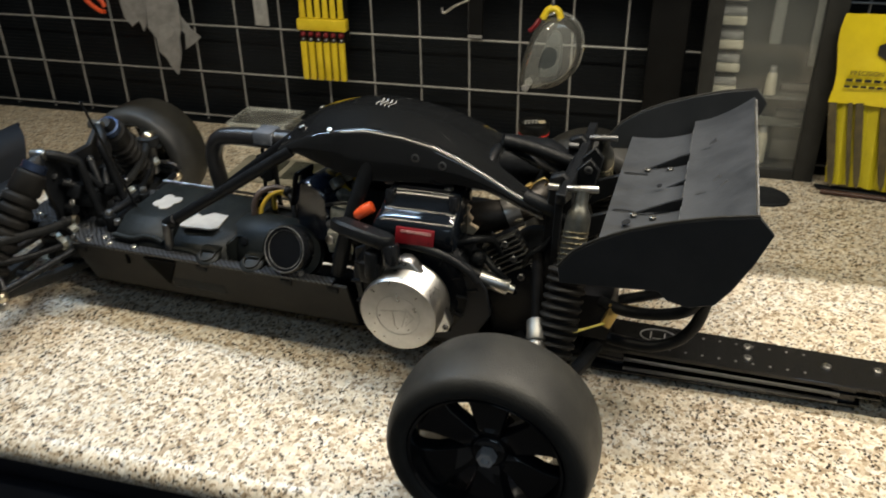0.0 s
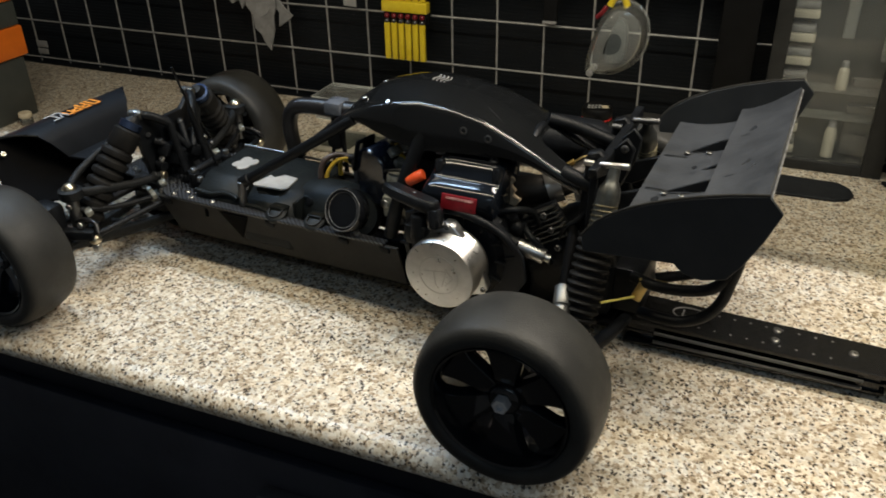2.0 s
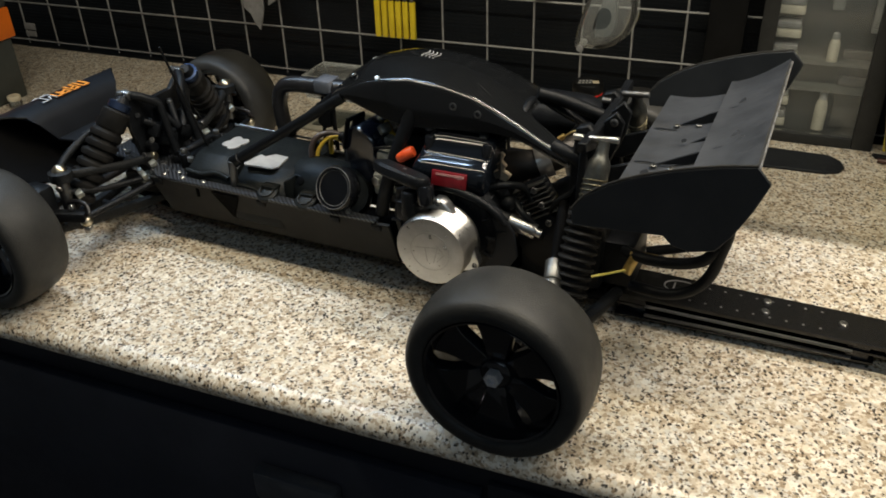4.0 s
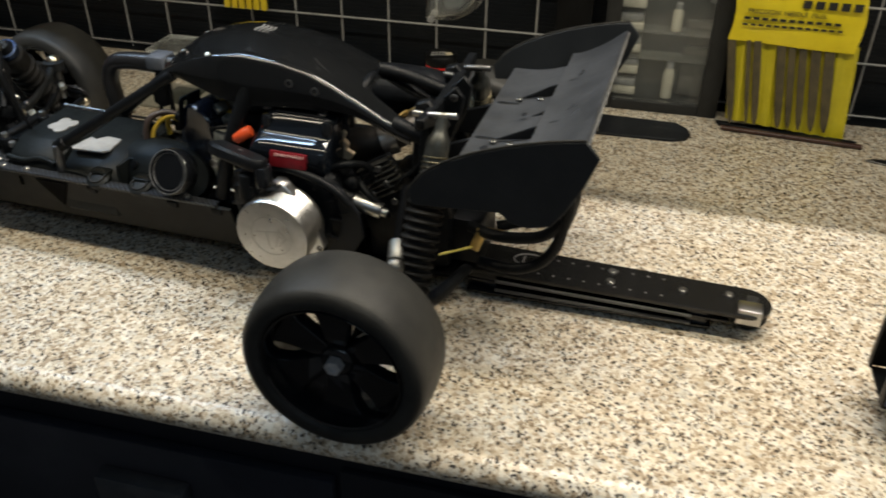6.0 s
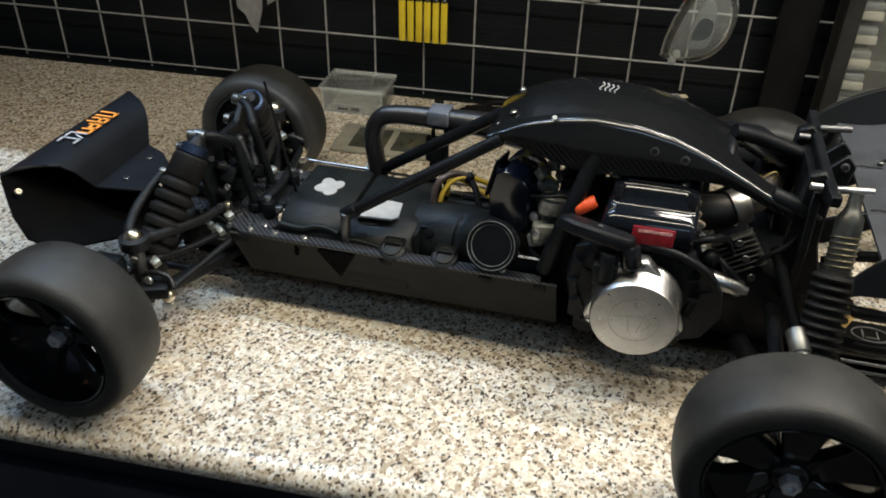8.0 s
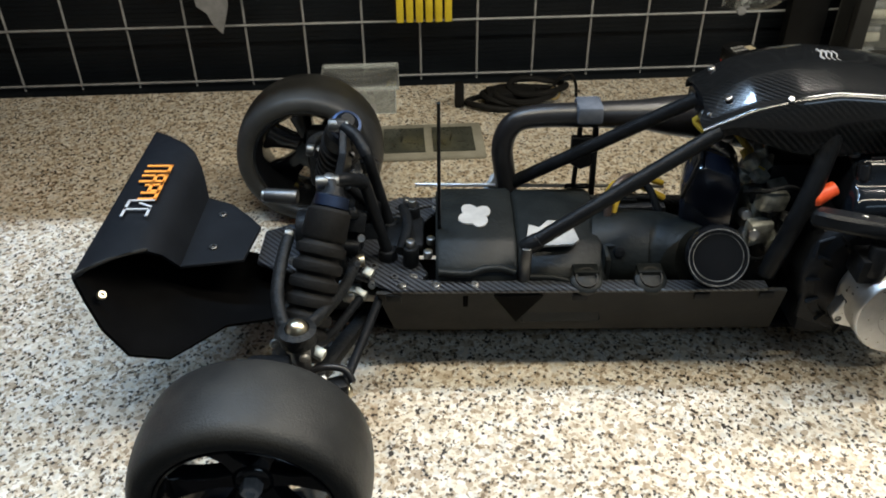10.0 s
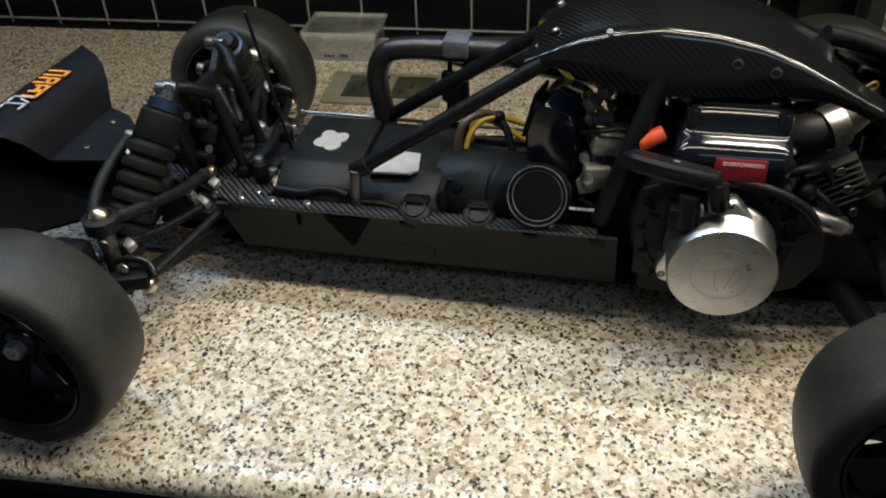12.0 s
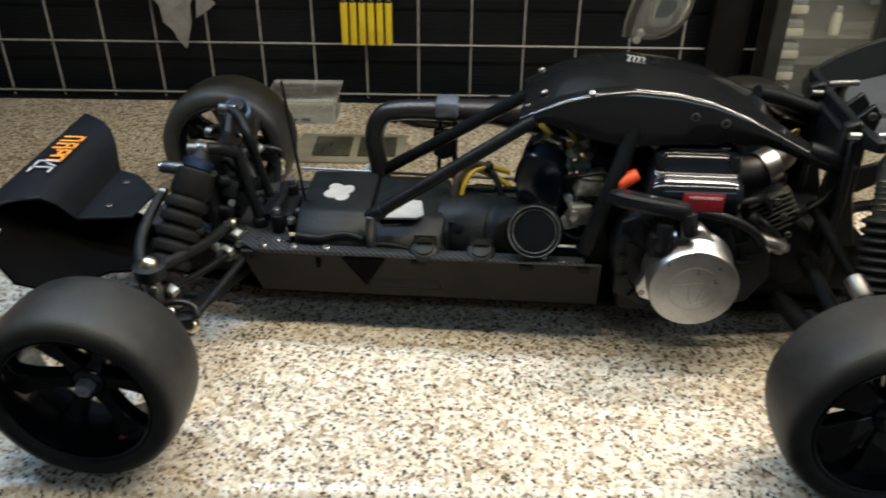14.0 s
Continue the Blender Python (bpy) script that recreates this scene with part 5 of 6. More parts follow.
for s in (-1, 1):
    # shock with its cap, blue collar and broad ribbed boot
    top, low = fs(s, -0.2455, 0.066, 0.1700), fs(s, -0.2760, 0.150, 0.0600)
    d = low - top
    m = Matrix.Translation(top) @ d.to_track_quat("Z", "Y").to_matrix().to_4x4()
    L = d.length
    ob = part("front_shock", lathe(B(), [(0, -0.006), (0.0060, -0.006), (0.0075, -0.002), (0.0110, 0.002), (0.0115, 0.010), (0.006, 0.012), (0.006, L), (0, L)], m, 20), BLACK, car, "shock absorber in a ribbed black rubber boot")
    part("shock_collar", lathe(B(), [(0.0100, 0.001), (0.0126, 0.002), (0.0126, 0.0095), (0.0105, 0.0105)], m, 24, True), BLUEALU, ob, "dull blue anodised shock collar")
    prof = [(0, 0.0108), (0.0135, 0.0108), (0.0158, 0.0130), (0.0165, 0.0320), (0.0150, 0.0345)]
    for k in range(7):
        u = 0.0345 + 0.0125 * k
        prof += [(0.0140, u), (0.0148, u + 0.0020), (0.0180, u + 0.0042), (0.0184, u + 0.0072), (0.0176, u + 0.0102), (0.0145, u + 0.0120)]
    part("boot", lathe(B(), prof + [(0.011, 0.123), (0, 0.123)], m, 28), BOOT, ob, "ribbed black rubber boot")
    part("rod_end", ball(B(), low, 0.0085, 14), DARKSTEEL, ob)
    # stud and tubular ears on the tower
    part("pin", cyl(B(), fs(s, -0.2500, 0.0535, 0.1690), fs(s, -0.2485, 0.0545, 0.1790), 0.0046, 0.0040, 14, 0.0008), STEEL, ft, "bright steel stud")
    part("pin", cyl(B(), fs(s, -0.2590, 0.0560, 0.1735), fs(s, -0.2420, 0.0540, 0.1730), 0.0054, bevel=0.001), DULLALU, ft, "dull alloy pin")
    part("pin", cyl(B(), fs(s, -0.2560, 0.0660, 0.1660), fs(s, -0.2450, 0.0670, 0.1665), 0.0038, bevel=0.0008), STEEL, ft, "bright screw end")
    part("ear", tube(B(), [fs(s, -0.2470, 0.0530, 0.1730), fs(s, -0.2360, 0.0440, 0.1690), fs(s, -0.2265, 0.0300, 0.1580)], 0.0052, 12, 4), BLACK, ft)
    # braces from the tower to the deck
    part("brace", tube(B(), [fs(s, -0.2300, 0.0360, 0.1640), fs(s, -0.2262, 0.0300, 0.1570), fs(s, -0.2200, 0.0300, 0.1300), fs(s, -0.2110, 0.0305, 0.0900)], 0.0047, 12, 4), BLACK, car, "black tower brace")
    part("brace_foot", cyl(B(), fs(s, -0.2110, 0.0305, 0.0865), fs(s, -0.2112, 0.0305, 0.0950), 0.0085, 0.0070, 14, 0.001), BLACK, car)
    # bowed upper arm with its ball joint
    bm = tube(B(), [fs(s, -0.2800, 0.0780, 0.1400), fs(s, -0.2825, 0.0980, 0.1335), fs(s, -0.2830, 0.1210, 0.1255), fs(s, -0.2790, 0.1400, 0.1185), fs(s, -0.2720, 0.1500, 0.1130), fs(s, -0.2580, 0.1400, 0.1110), fs(s, -0.2480, 0.1150, 0.1070), fs(s, -0.2400, 0.0850, 0.1010), fs(s, -0.2350, 0.0520, 0.0975)], 0.0054, 12, 4, 0.8)
    ua = part("upper_arm", bm, NYLON, car, "black curved upper suspension arm")
    part("socket", lathe(B(), [(0.0075, -0.006), (0.0125, -0.006), (0.0130, 0.004), (0.0085, 0.006)], Matrix.Translation(fs(s, -0.2650, 0.1560, 0.1150)), 24, True), NYLON, ua)
    part("ball_joint", ball(B(), fs(s, -0.2650, 0.1565, 0.1190), 0.0080, 16), JOINT, ua, "worn bright ball joint")
    part("stem", cyl(B(), fs(s, -0.2650, 0.1570, 0.0700), fs(s, -0.2650, 0.1565, 0.1130), 0.0062, 0.0075, 14, 0.001), DARKSTEEL, ua)
    part("pin", cyl(B(), fs(s, -0.2830, 0.0745, 0.1405), fs(s, -0.2765, 0.0745, 0.1395), 0.0052, bevel=0.001), DULLALU, ua, "dull steel pin end")
    part("pin", cyl(B(), fs(s, -0.2350, 0.0500, 0.0975), fs(s, -0.2285, 0.0490, 0.0975), 0.0052, bevel=0.001), JOINT, ua, "worn bright pin end")
    # lower arm, knuckle, steering
    bm = B()
    tube(bm, [fs(s, -0.300, 0.035, 0.046), fs(s, -0.292, 0.10, 0.046), fs(s, -0.282, 0.170, 0.052)], [0.008, 0.010, 0.009], 10, 4, 0.7)
    tube(bm, [fs(s, -0.225, 0.045, 0.046), fs(s, -0.250, 0.10, 0.046), fs(s, -0.276, 0.170, 0.052)], [0.008, 0.010, 0.009], 10, 4, 0.7)
    for u in (0.3, 0.55, 0.8):
        v = 0.06 + 0.11 * u
        tube(bm, [fs(s, -0.297 + 0.02 * u, v, 0.046), fs(s, -0.228 - 0.045 * u, v, 0.046)], 0.004, 8, 1)
    part("lower_arm", bm, NYLON, car, "black lower suspension arm")
    bm = B()
    box(bm, -0.300, -0.268, min(Y(s, 0.165, -0.27), Y(s, 0.190, -0.27)), max(Y(s, 0.165, -0.27), Y(s, 0.190, -0.27)), 0.045, 0.108, 0.006)
    cyl(bm, fs(s, -0.285, 0.16, 0.078), fs(s, -0.285, 0.235, 0.078), 0.006)
    obox(bm, fs(s, -0.258, 0.170, 0.072), (0.05, 0.014, 0.012), (0, 0, s * -20), 0.003)
    kn = part("knuckle", bm, BLACK, car, "black steering knuckle")
    part("loop", tube(B(), [fs(s, -0.262, 0.160, 0.082), fs(s, -0.250, 0.158, 0.086), fs(s, -0.236, 0.158, 0.084), fs(s, -0.230, 0.162, 0.076)], 0.0026, 10, 5), SATIN, kn, "bent black loop")
    bm = tube(B(), [fs(s, -0.212, 0.050, 0.078), fs(s, -0.224, 0.105, 0.074), fs(s, -0.237, 0.160, 0.070)], 0.0036, 10, 3)
    lk = part("steering_link", bm, BLACK, car, "black steering link")
    part("ball_joint", ball(B(), fs(s, -0.237, 0.162, 0.066), 0.0068, 14), JOINT, lk, "worn bright ball joint")
    part("nut", cyl(B(), fs(s, -0.237, 0.162, 0.052), fs(s, -0.237, 0.162, 0.060), 0.0055, seg=6, bevel=0.0008), STEEL, lk, "bright steel nut")
    hx = part("hinge_block", obox(B(), fs(s, -0.2390, 0.0580, 0.0715), (0.014, 0.012, 0.013), (0, 10, 0), 0.002), CAST, car, "worn metal hinge block")
    part("pin", cyl(B(), fs(s, -0.2390, 0.0665, 0.0715), fs(s, -0.2390, 0.0600, 0.0715), 0.0046, bevel=0.001), STEEL, hx, "bright pin head")
    part("bar", obox(B(), fs(s, -0.2200, 0.0640, 0.0735), (0.034, 0.008, 0.0075), (0, 0, 0), 0.002), DULLALU, hx, "dull alloy bar")
part("hinge_pin", cyl(B(), (-0.3135, 0.0090, 0.1225), (-0.2860, 0.0060, 0.1225), 0.0062, bevel=0.001), DARKSTEEL, car, "dark steel hinge pin")
part("pin_end", cyl(B(), (-0.3160, 0.0093, 0.1225), (-0.3136, 0.0090, 0.1225), 0.0048, bevel=0.0006), STEEL, car, "bright pin end")
bm = B()
box(bm, -0.214, -0.182, -0.024, 0.020, 0.0865, 0.094, 0.003)
cyl(bm, (-0.192, -0.040, 0.0865), (-0.192, -0.040, 0.104), 0.0065, bevel=0.001)
cyl(bm, (-0.192, 0.020, 0.0865), (-0.192, 0.020, 0.104), 0.0065, bevel=0.001)
tube(bm, [(-0.200, -0.042, 0.101), (-0.195, -0.010, 0.103), (-0.200, 0.022, 0.101)], 0.0045, 10, 3)
part("steering_rack", bm, BLACK, car, "black steering crank")
for c in ((-0.178, -0.046, 0.098), (-0.176, -0.022, 0.094), (-0.192, -0.040, 0.104), (-0.192, 0.020, 0.104)):
    part("screw", cyl(B(), c, (c[0], c[1], c[2] + 0.006), 0.0038, seg=10, bevel=0.0008), STEEL, car)
for s in (-1, 1):
    # screw heads added at guessed spots to give the suspension its small glints
    for c, n, r in (((-0.2600, 0.1680, 0.1030), (-0.2, -s, 0.3), 0.0036), ((-0.2720, 0.1640, 0.0900), (0, s, 0.2), 0.0040), ((-0.2840, 0.1480, 0.1000), (0.2, s, 0.4), 0.0034), ((-0.2500, 0.1660, 0.0820), (0, s, 0.5), 0.0036),
                    ((-0.2440, 0.0700, 0.0900), (0, s, 0.6), 0.0036), ((-0.2330, 0.0620, 0.1040), (0.3, s, 0.5), 0.0030), ((-0.2220, 0.0660, 0.0860), (0, s, 0.5), 0.0034), ((-0.2300, 0.0480, 0.1180), (0.2, s, 0.6), 0.0034), ((-0.2420, 0.0500, 0.1480), (0.6, s, 0.4), 0.0030)):
        part("screw", bolt(B(), fs(s, *c), n, r, 0.0026), STEEL if r > 0.0033 else DARKSTEEL, car)
    for c, sz in (((-0.2310, 0.0720, 0.0820), (0.010, 0.006, 0.008)), ((-0.2250, 0.0600, 0.0935), (0.008, 0.008, 0.006)), ((-0.2460, 0.0620, 0.0800), (0.007, 0.006, 0.010)), ((-0.2540, 0.1480, 0.0900), (0.009, 0.008, 0.007)), ((-0.2700, 0.1560, 0.1010), (0.008, 0.006, 0.009))):
        part("lug", obox(B(), fs(s, *c), sz, (20, 15, -25), 0.0012), CAST, car, "worn cast lug")
    part("link_rod", tube(B(), [fs(s, -0.2640, 0.1600, 0.0960), fs(s, -0.2480, 0.1200, 0.0840), fs(s, -0.2300, 0.0700, 0.0790)], 0.0034, 10, 3), BLACK, car, "black link rod")
    part("drive_shaft", cyl(B(), fs(s, -0.2780, 0.0300, 0.0760), fs(s, -0.2820, 0.1650, 0.0770), 0.0048, seg=12), SATIN, car, "dark steel drive shaft")
    part("boot", lathe(B(), [(0.0060, 0.0), (0.0130, 0.002), (0.0105, 0.007), (0.0115, 0.011), (0.0085, 0.016), (0.0060, 0.020)], Matrix.Translation(fs(s, -0.2780, 0.0340, 0.0760)) @ pose(0, 0, 0, 90 if s < 0 else -90, 0, 0), 20, True), BOOT, car, "ribbed shaft boot")
an = part("antenna", tube(B(), [(-0.169, -0.016, 0.088), (-0.169, -0.036, 0.146), (-0.1685, -0.069, 0.243)], [0.0016, 0.0015, 0.0012], 8, 4), BLACK, car, "thin black antenna tube")
rng = random.Random(11)
for s in (-1, 1):
    for x, v, z, r in ((-0.222, 0.046, 0.090, 0.0040), (-0.262, 0.048, 0.090, 0.0040), (-0.288, 0.036, 0.090, 0.0040), (-0.236, 0.040, 0.140, 0.0036), (-0.238, 0.020, 0.150, 0.0036), (-0.205, 0.060, 0.090, 0.0038)):
        part("bolt", bolt(B(), fs(s, x, v, z - 0.004), (0.1, 0, 1), r, 0.004), DARKSTEEL if rng.random() < 0.6 else STEEL, car)
    for a, b, r in (((-0.240, 0.046, 0.140), (-0.222, 0.018, 0.118), 0.0042), ((-0.240, 0.022, 0.150), (-0.222, 0.010, 0.120), 0.0040), ((-0.266, 0.040, 0.110), (-0.232, 0.044, 0.106), 0.0060)):
        part("rod", cyl(B(), fs(s, *a), fs(s, *b), r, seg=12, bevel=0.0008), BLACK, car, "black link rod")
    for c, sz in (((-0.228, 0.026, 0.112), (0.020, 0.018, 0.014)), ((-0.256, 0.034, 0.122), (0.016, 0.012, 0.018)), ((-0.234, 0.036, 0.126), (0.014, 0.012, 0.016))):
        part("link_block", obox(B(), fs(s, *c), sz, (rng.uniform(-25, 25), rng.uniform(-25, 25), rng.uniform(-25, 25)), 0.002), BLACK, car)


# ---- things on the wall and worktop ----
def prints(parent, bars, mat, name="print"):
    """Flat bars that stand for print that cannot be read."""
    for c, sz, rt in bars:
        part(name, obox(B(), c, sz, rt), mat, parent)


CARD = worn(material("black_card", (0.012, 0.012, 0.012), 0.5), (0.004, 0.0042, 0.0046), (0.008, 0.0084, 0.009), 40, (0.35, 0.55))
nodes(CARD)[1].inputs["Specular IOR Level"].default_value = 0.15
# set of needle drivers in a pouch
drv = thing("file_set", "set of small yellow-handled files in a black holder on the grid", "tool set")
bm = B()
box(bm, -0.188, -0.108, 0.532, 0.536, 0.150, 0.33, 0.001)
part("backing", bm, CARD, drv)
bm = B()
box(bm, -0.189, -0.107, 0.5155, 0.5315, 0.169, 0.187, 0.002)
part("band", bm, YELLOW, drv, "yellow band")
bm = B()
box(bm, -0.187, -0.109, 0.518, 0.5310, 0.150, 0.1688, 0.002)
part("band", bm, CARD, drv)
for k in range(6):
    x = -0.1795 + k * 0.0128
    part("handle", obox(B(), (x, 0.517, 0.121), (0.0098, 0.007, 0.062), (0, 0, 0), 0.0018), YELLOW, drv, "yellow handle")
    part("bead", ball(B(), (x, 0.5165, 0.163), 0.0046), RED, drv)
    part("bead", ball(B(), (x, 0.5165, 0.1545), 0.0042), DARKSTEEL, drv)
    part("blade", prism(B(), [(x - 0.0048, 0.1875), (x + 0.0048, 0.1875), (x + 0.0036, 0.23), (x, 0.262), (x - 0.0036, 0.23)], "y", 0.520, 0.5225, 0.0005), YELLOW, drv)

# hanging pale plastic templates and pliers
tm = thing("plastic_sprue", "pale grey plastic sprue parts hanging in a bunch from the grid", "plastic parts")
for pts, y in (([(-0.413, 0.082), (-0.424, 0.094), (-0.430, 0.110), (-0.442, 0.120), (-0.444, 0.145), (-0.456, 0.160), (-0.452, 0.19), (-0.458, 0.23), (-0.44, 0.29), (-0.41, 0.30), (-0.40, 0.25), (-0.392, 0.20), (-0.394, 0.16), (-0.400, 0.145), (-0.401, 0.12)], 0.512),
               ([(-0.470, 0.150), (-0.475, 0.168), (-0.490, 0.158), (-0.503, 0.172), (-0.506, 0.20), (-0.494, 0.24), (-0.482, 0.31), (-0.460, 0.30), (-0.458, 0.24), (-0.456, 0.19), (-0.460, 0.165)], 0.520),
               ([(-0.395, 0.125), (-0.392, 0.150), (-0.402, 0.165), (-0.398, 0.185), (-0.380, 0.160), (-0.364, 0.147), (-0.374, 0.138)], 0.518)):
    part("plate", prism(B(), pts, "y", y, y + 0.0035, 0.0008), HANGGREY, tm)
bm = B()
prism(bm, [(-0.436, 0.150), (-0.432, 0.165), (-0.418, 0.170), (-0.405, 0.160), (-0.412, 0.148), (-0.425, 0.142)], "y", 0.5105, 0.5128)
part("recess", bm, GREY, tm)
pl = thing("pliers", "pliers with worn steel jaws and blue grips hanging on the grid", "pliers")
for dx, a in ((0, 8), (0.012, -6)):
    part("jaw", obox(B(), (-0.452 + dx, 0.535, 0.225), (0.006, 0.007, 0.075), (0, a, 0), 0.002), DARKSTEEL, pl)
    part("grip", tube(B(), [(-0.452 + dx * 2.2, 0.535, 0.19), (-0.450 + dx * 3.4, 0.533, 0.165), (-0.446 + dx * 4.0, 0.533, 0.150)], 0.004, 10, 4), BLUE, pl)
part("rivet", cyl(B(), (-0.446, 0.5285, 0.20), (-0.446, 0.540, 0.20), 0.004, seg=12), STEEL, pl)
sn = thing("snips", "small snips with orange handles hanging on the grid", "snips")
for pts in ([(-0.585, 0.53, 0.215), (-0.575, 0.53, 0.195), (-0.556, 0.53, 0.180), (-0.545, 0.53, 0.178)], [(-0.566, 0.53, 0.225), (-0.556, 0.53, 0.205), (-0.547, 0.53, 0.195), (-0.543, 0.53, 0.186)]):
    part("handle", tube(B(), pts, 0.0038, 10, 5), ORANGE, sn, "orange handle")
part("blade", obox(B(), (-0.582, 0.53, 0.245), (0.010, 0.004, 0.06), (0, -12, 0), 0.001), STEEL, sn)
tg = thing("price_tag", "white plastic tag with a dark slot hanging on the grid", "tag")
part("card", prism(B(), [(-0.262, 0.172), (-0.238, 0.171), (-0.240, 0.27), (-0.262, 0.27)], "y", 0.520, 0.522, 0.0004), WHITE, tg)
part("slot", prism(B(), [(-0.256, 0.19), (-0.248, 0.19), (-0.249, 0.235), (-0.256, 0.235)], "y", 0.5190, 0.5198), GREY, tg)
hk = thing("key_tool", "dark steel key tool hanging on the grid", "tool")
part("blade", prism(B(), [(0.086, 0.170), (0.108, 0.170), (0.110, 0.30), (0.088, 0.30)], "y", 0.528, 0.534, 0.001), CARD, hk)
part("arm", tube(B(), [(0.088, 0.53, 0.225), (0.066, 0.527, 0.215), (0.050, 0.525, 0.205), (0.046, 0.525, 0.212)], 0.0022, 8, 5), STEEL, hk)
part("tip", obox(B(), (0.097, 0.5275, 0.171), (0.022, 0.009, 0.004), (0, 0, 0), 0.001), GREY, hk)

# clear blister pack
HANG = Matrix.Translation((0.206, 0.341, 0.157)) @ Matrix.Scale(0.874, 4) @ Matrix.Translation((-0.212, -0.487, -0.1055))
bl = thing("blister_pack", "clear rounded plastic blister pack hanging from the grid", "packaging", HANG)
out = [(0.200, 0.103), (0.238, 0.102), (0.262, 0.111), (0.281, 0.131), (0.289, 0.160), (0.285, 0.188), (0.268, 0.206), (0.246, 0.208), (0.228, 0.196), (0.213, 0.165), (0.203, 0.130)]
oc = Vector((0.245, 0.155))
sm = [p.to_2d() for p in spline([(u, v, 0) for u, v in out + out[:1]], 4)][:-1]
rows = []
for sc, y in ((1.06, 0.522), (1.0, 0.520), (0.97, 0.500), (0.90, 0.490), (0.7, 0.484), (0.3, 0.482)):
    ringp = [(oc.x + (p.x - oc.x) * sc, y, oc.y + (p.y - oc.y) * sc) for p in sm]
    rows.append(ringp + ringp[:1])
shell = B()
sheet(shell, rows, 0.0008)
part("shell", shell, clear("cloudy_blister", 0.10), bl, "clear plastic shell").visible_shadow = False
ins = [(0.232, 0.121), (0.256, 0.125), (0.262, 0.150), (0.260, 0.182), (0.247, 0.188), (0.236, 0.165), (0.230, 0.138)]
part("insert", prism(B(), [tuple(p.to_2d()) for p in spline([(u, v, 0) for u, v in ins + ins[:1]], 4)][:-1], "y", 0.498, 0.512, 0.002), worn(material("grey_insert", (0.1, 0.11, 0.11), 0.3), (0.055, 0.064, 0.068), (0.095, 0.106, 0.110), 30, (0.25, 0.4)), bl, "grey moulded insert")
for c in ((0.217, 0.115), (0.212, 0.1055)):
    part("stud", cyl(B(), (c[0], 0.487, c[1]), (c[0], 0.495, c[1]), 0.0055, seg=16, bevel=0.001), GREY, bl)
part("hanger", tube(B(), [(0.232, 0.505, 0.206), (0.240, 0.505, 0.219), (0.252, 0.505, 0.219), (0.258, 0.505, 0.207)], 0.005, 10, 4), YELLOW, bl, "yellow hanger")
part("hanger", tube(B(), [(0.246, 0.505, 0.222), (0.246, 0.52, 0.24), (0.246, 0.62, 0.245), (0.246, 0.722, 0.246)], 0.003, 8, 3), DARKSTEEL, bl, "long steel hook")
part("ring", tube(B(), [(0.228, 0.503, 0.205), (0.222, 0.500, 0.196), (0.214, 0.500, 0.188)], 0.0035, 8, 3), RED, bl, "red tie")

# upright board, glass-fronted drawer cabinet
bo = thing("upright_board", "narrow black board standing behind the worktop against the grid", "board", kind="structure")
part("board", box(B(), 0.352, 0.405, 0.520, 0.538, -0.003, 0.56, 0.002), CARD, bo)
PALE = worn(material("pale_yellow_plastic", (0.75, 0.70, 0.55), 0.4), (0.36, 0.34, 0.28), (0.52, 0.49, 0.42), 60, (0.12, 0.3))
FRAME = worn(material("dark_grey_frame", (0.07, 0.068, 0.064), 0.45), (0.0185, 0.0192, 0.0190), (0.034, 0.0350, 0.0345), 30, (0.35, 0.5))
nodes(FRAME)[1].inputs["Specular IOR Level"].default_value = 0.2
cb = thing("display_cabinet", "small grey-framed display cabinet with a clear front holding bottles", "cabinet")
for bx in ((0.426, 0.447, 0.484, 0.500, 0.0, 0.56), (0.573, 0.600, 0.484, 0.500, 0.0, 0.56), (0.4472, 0.5728, 0.4845, 0.500, 0.0, 0.015), (0.4472, 0.5728, 0.4845, 0.500, 0.30, 0.32)):
    part("frame", box(B(), *bx, 0.0015), FRAME, cb)
part("back", box(B(), 0.427, 0.599, 0.532, 0.536, 0.0, 0.56), worn(material("grey_back", (0.16, 0.155, 0.14), 0.6), (0.043, 0.0445, 0.043), (0.074, 0.0760, 0.073), 20, (0.5, 0.7)), cb)
for x in (0.427, 0.594):
    part("side", box(B(), x, x + 0.005, 0.5005, 0.5315, 0.0, 0.56), FRAME, cb)
for z in (0.0735, 0.1125):
    part("shelf", box(B(), 0.4325, 0.5935, 0.503, 0.5315, z, z + 0.004), CLEAR, cb)
DRAWERGREY = worn(material("pale_grey_drawer", (0.2, 0.19, 0.18), 0.5), (0.078, 0.076, 0.071), (0.118, 0.115, 0.108), 30, (0.4, 0.6))
for z0, z1 in ((0.0160, 0.0680), (0.0785, 0.0920), (0.1175, 0.1300)):
    part("drawer_face", box(B(), 0.5400, 0.5900, 0.5240, 0.5310, z0, z1, 0.002), DRAWERGREY, cb, "pale grey drawer face")
STRIP = worn(material("pale_strip", (0.3, 0.3, 0.3), 0.4), (0.15, 0.155, 0.155), (0.25, 0.255, 0.25), 60, (0.2, 0.4))
for x, z0 in ((0.5200, 0.188), (0.5730, 0.160)):
    part("strip", box(B(), x - 0.0075, x + 0.0075, 0.5080, 0.5120, z0, 0.555, 0.0015), STRIP, cb, "long pale plastic strip")
g = part("front_pane", box(B(), 0.4475, 0.5725, 0.490, 0.4925, 0.0155, 0.2995), PANE, cb, "clear front pane")
g.visible_shadow = False
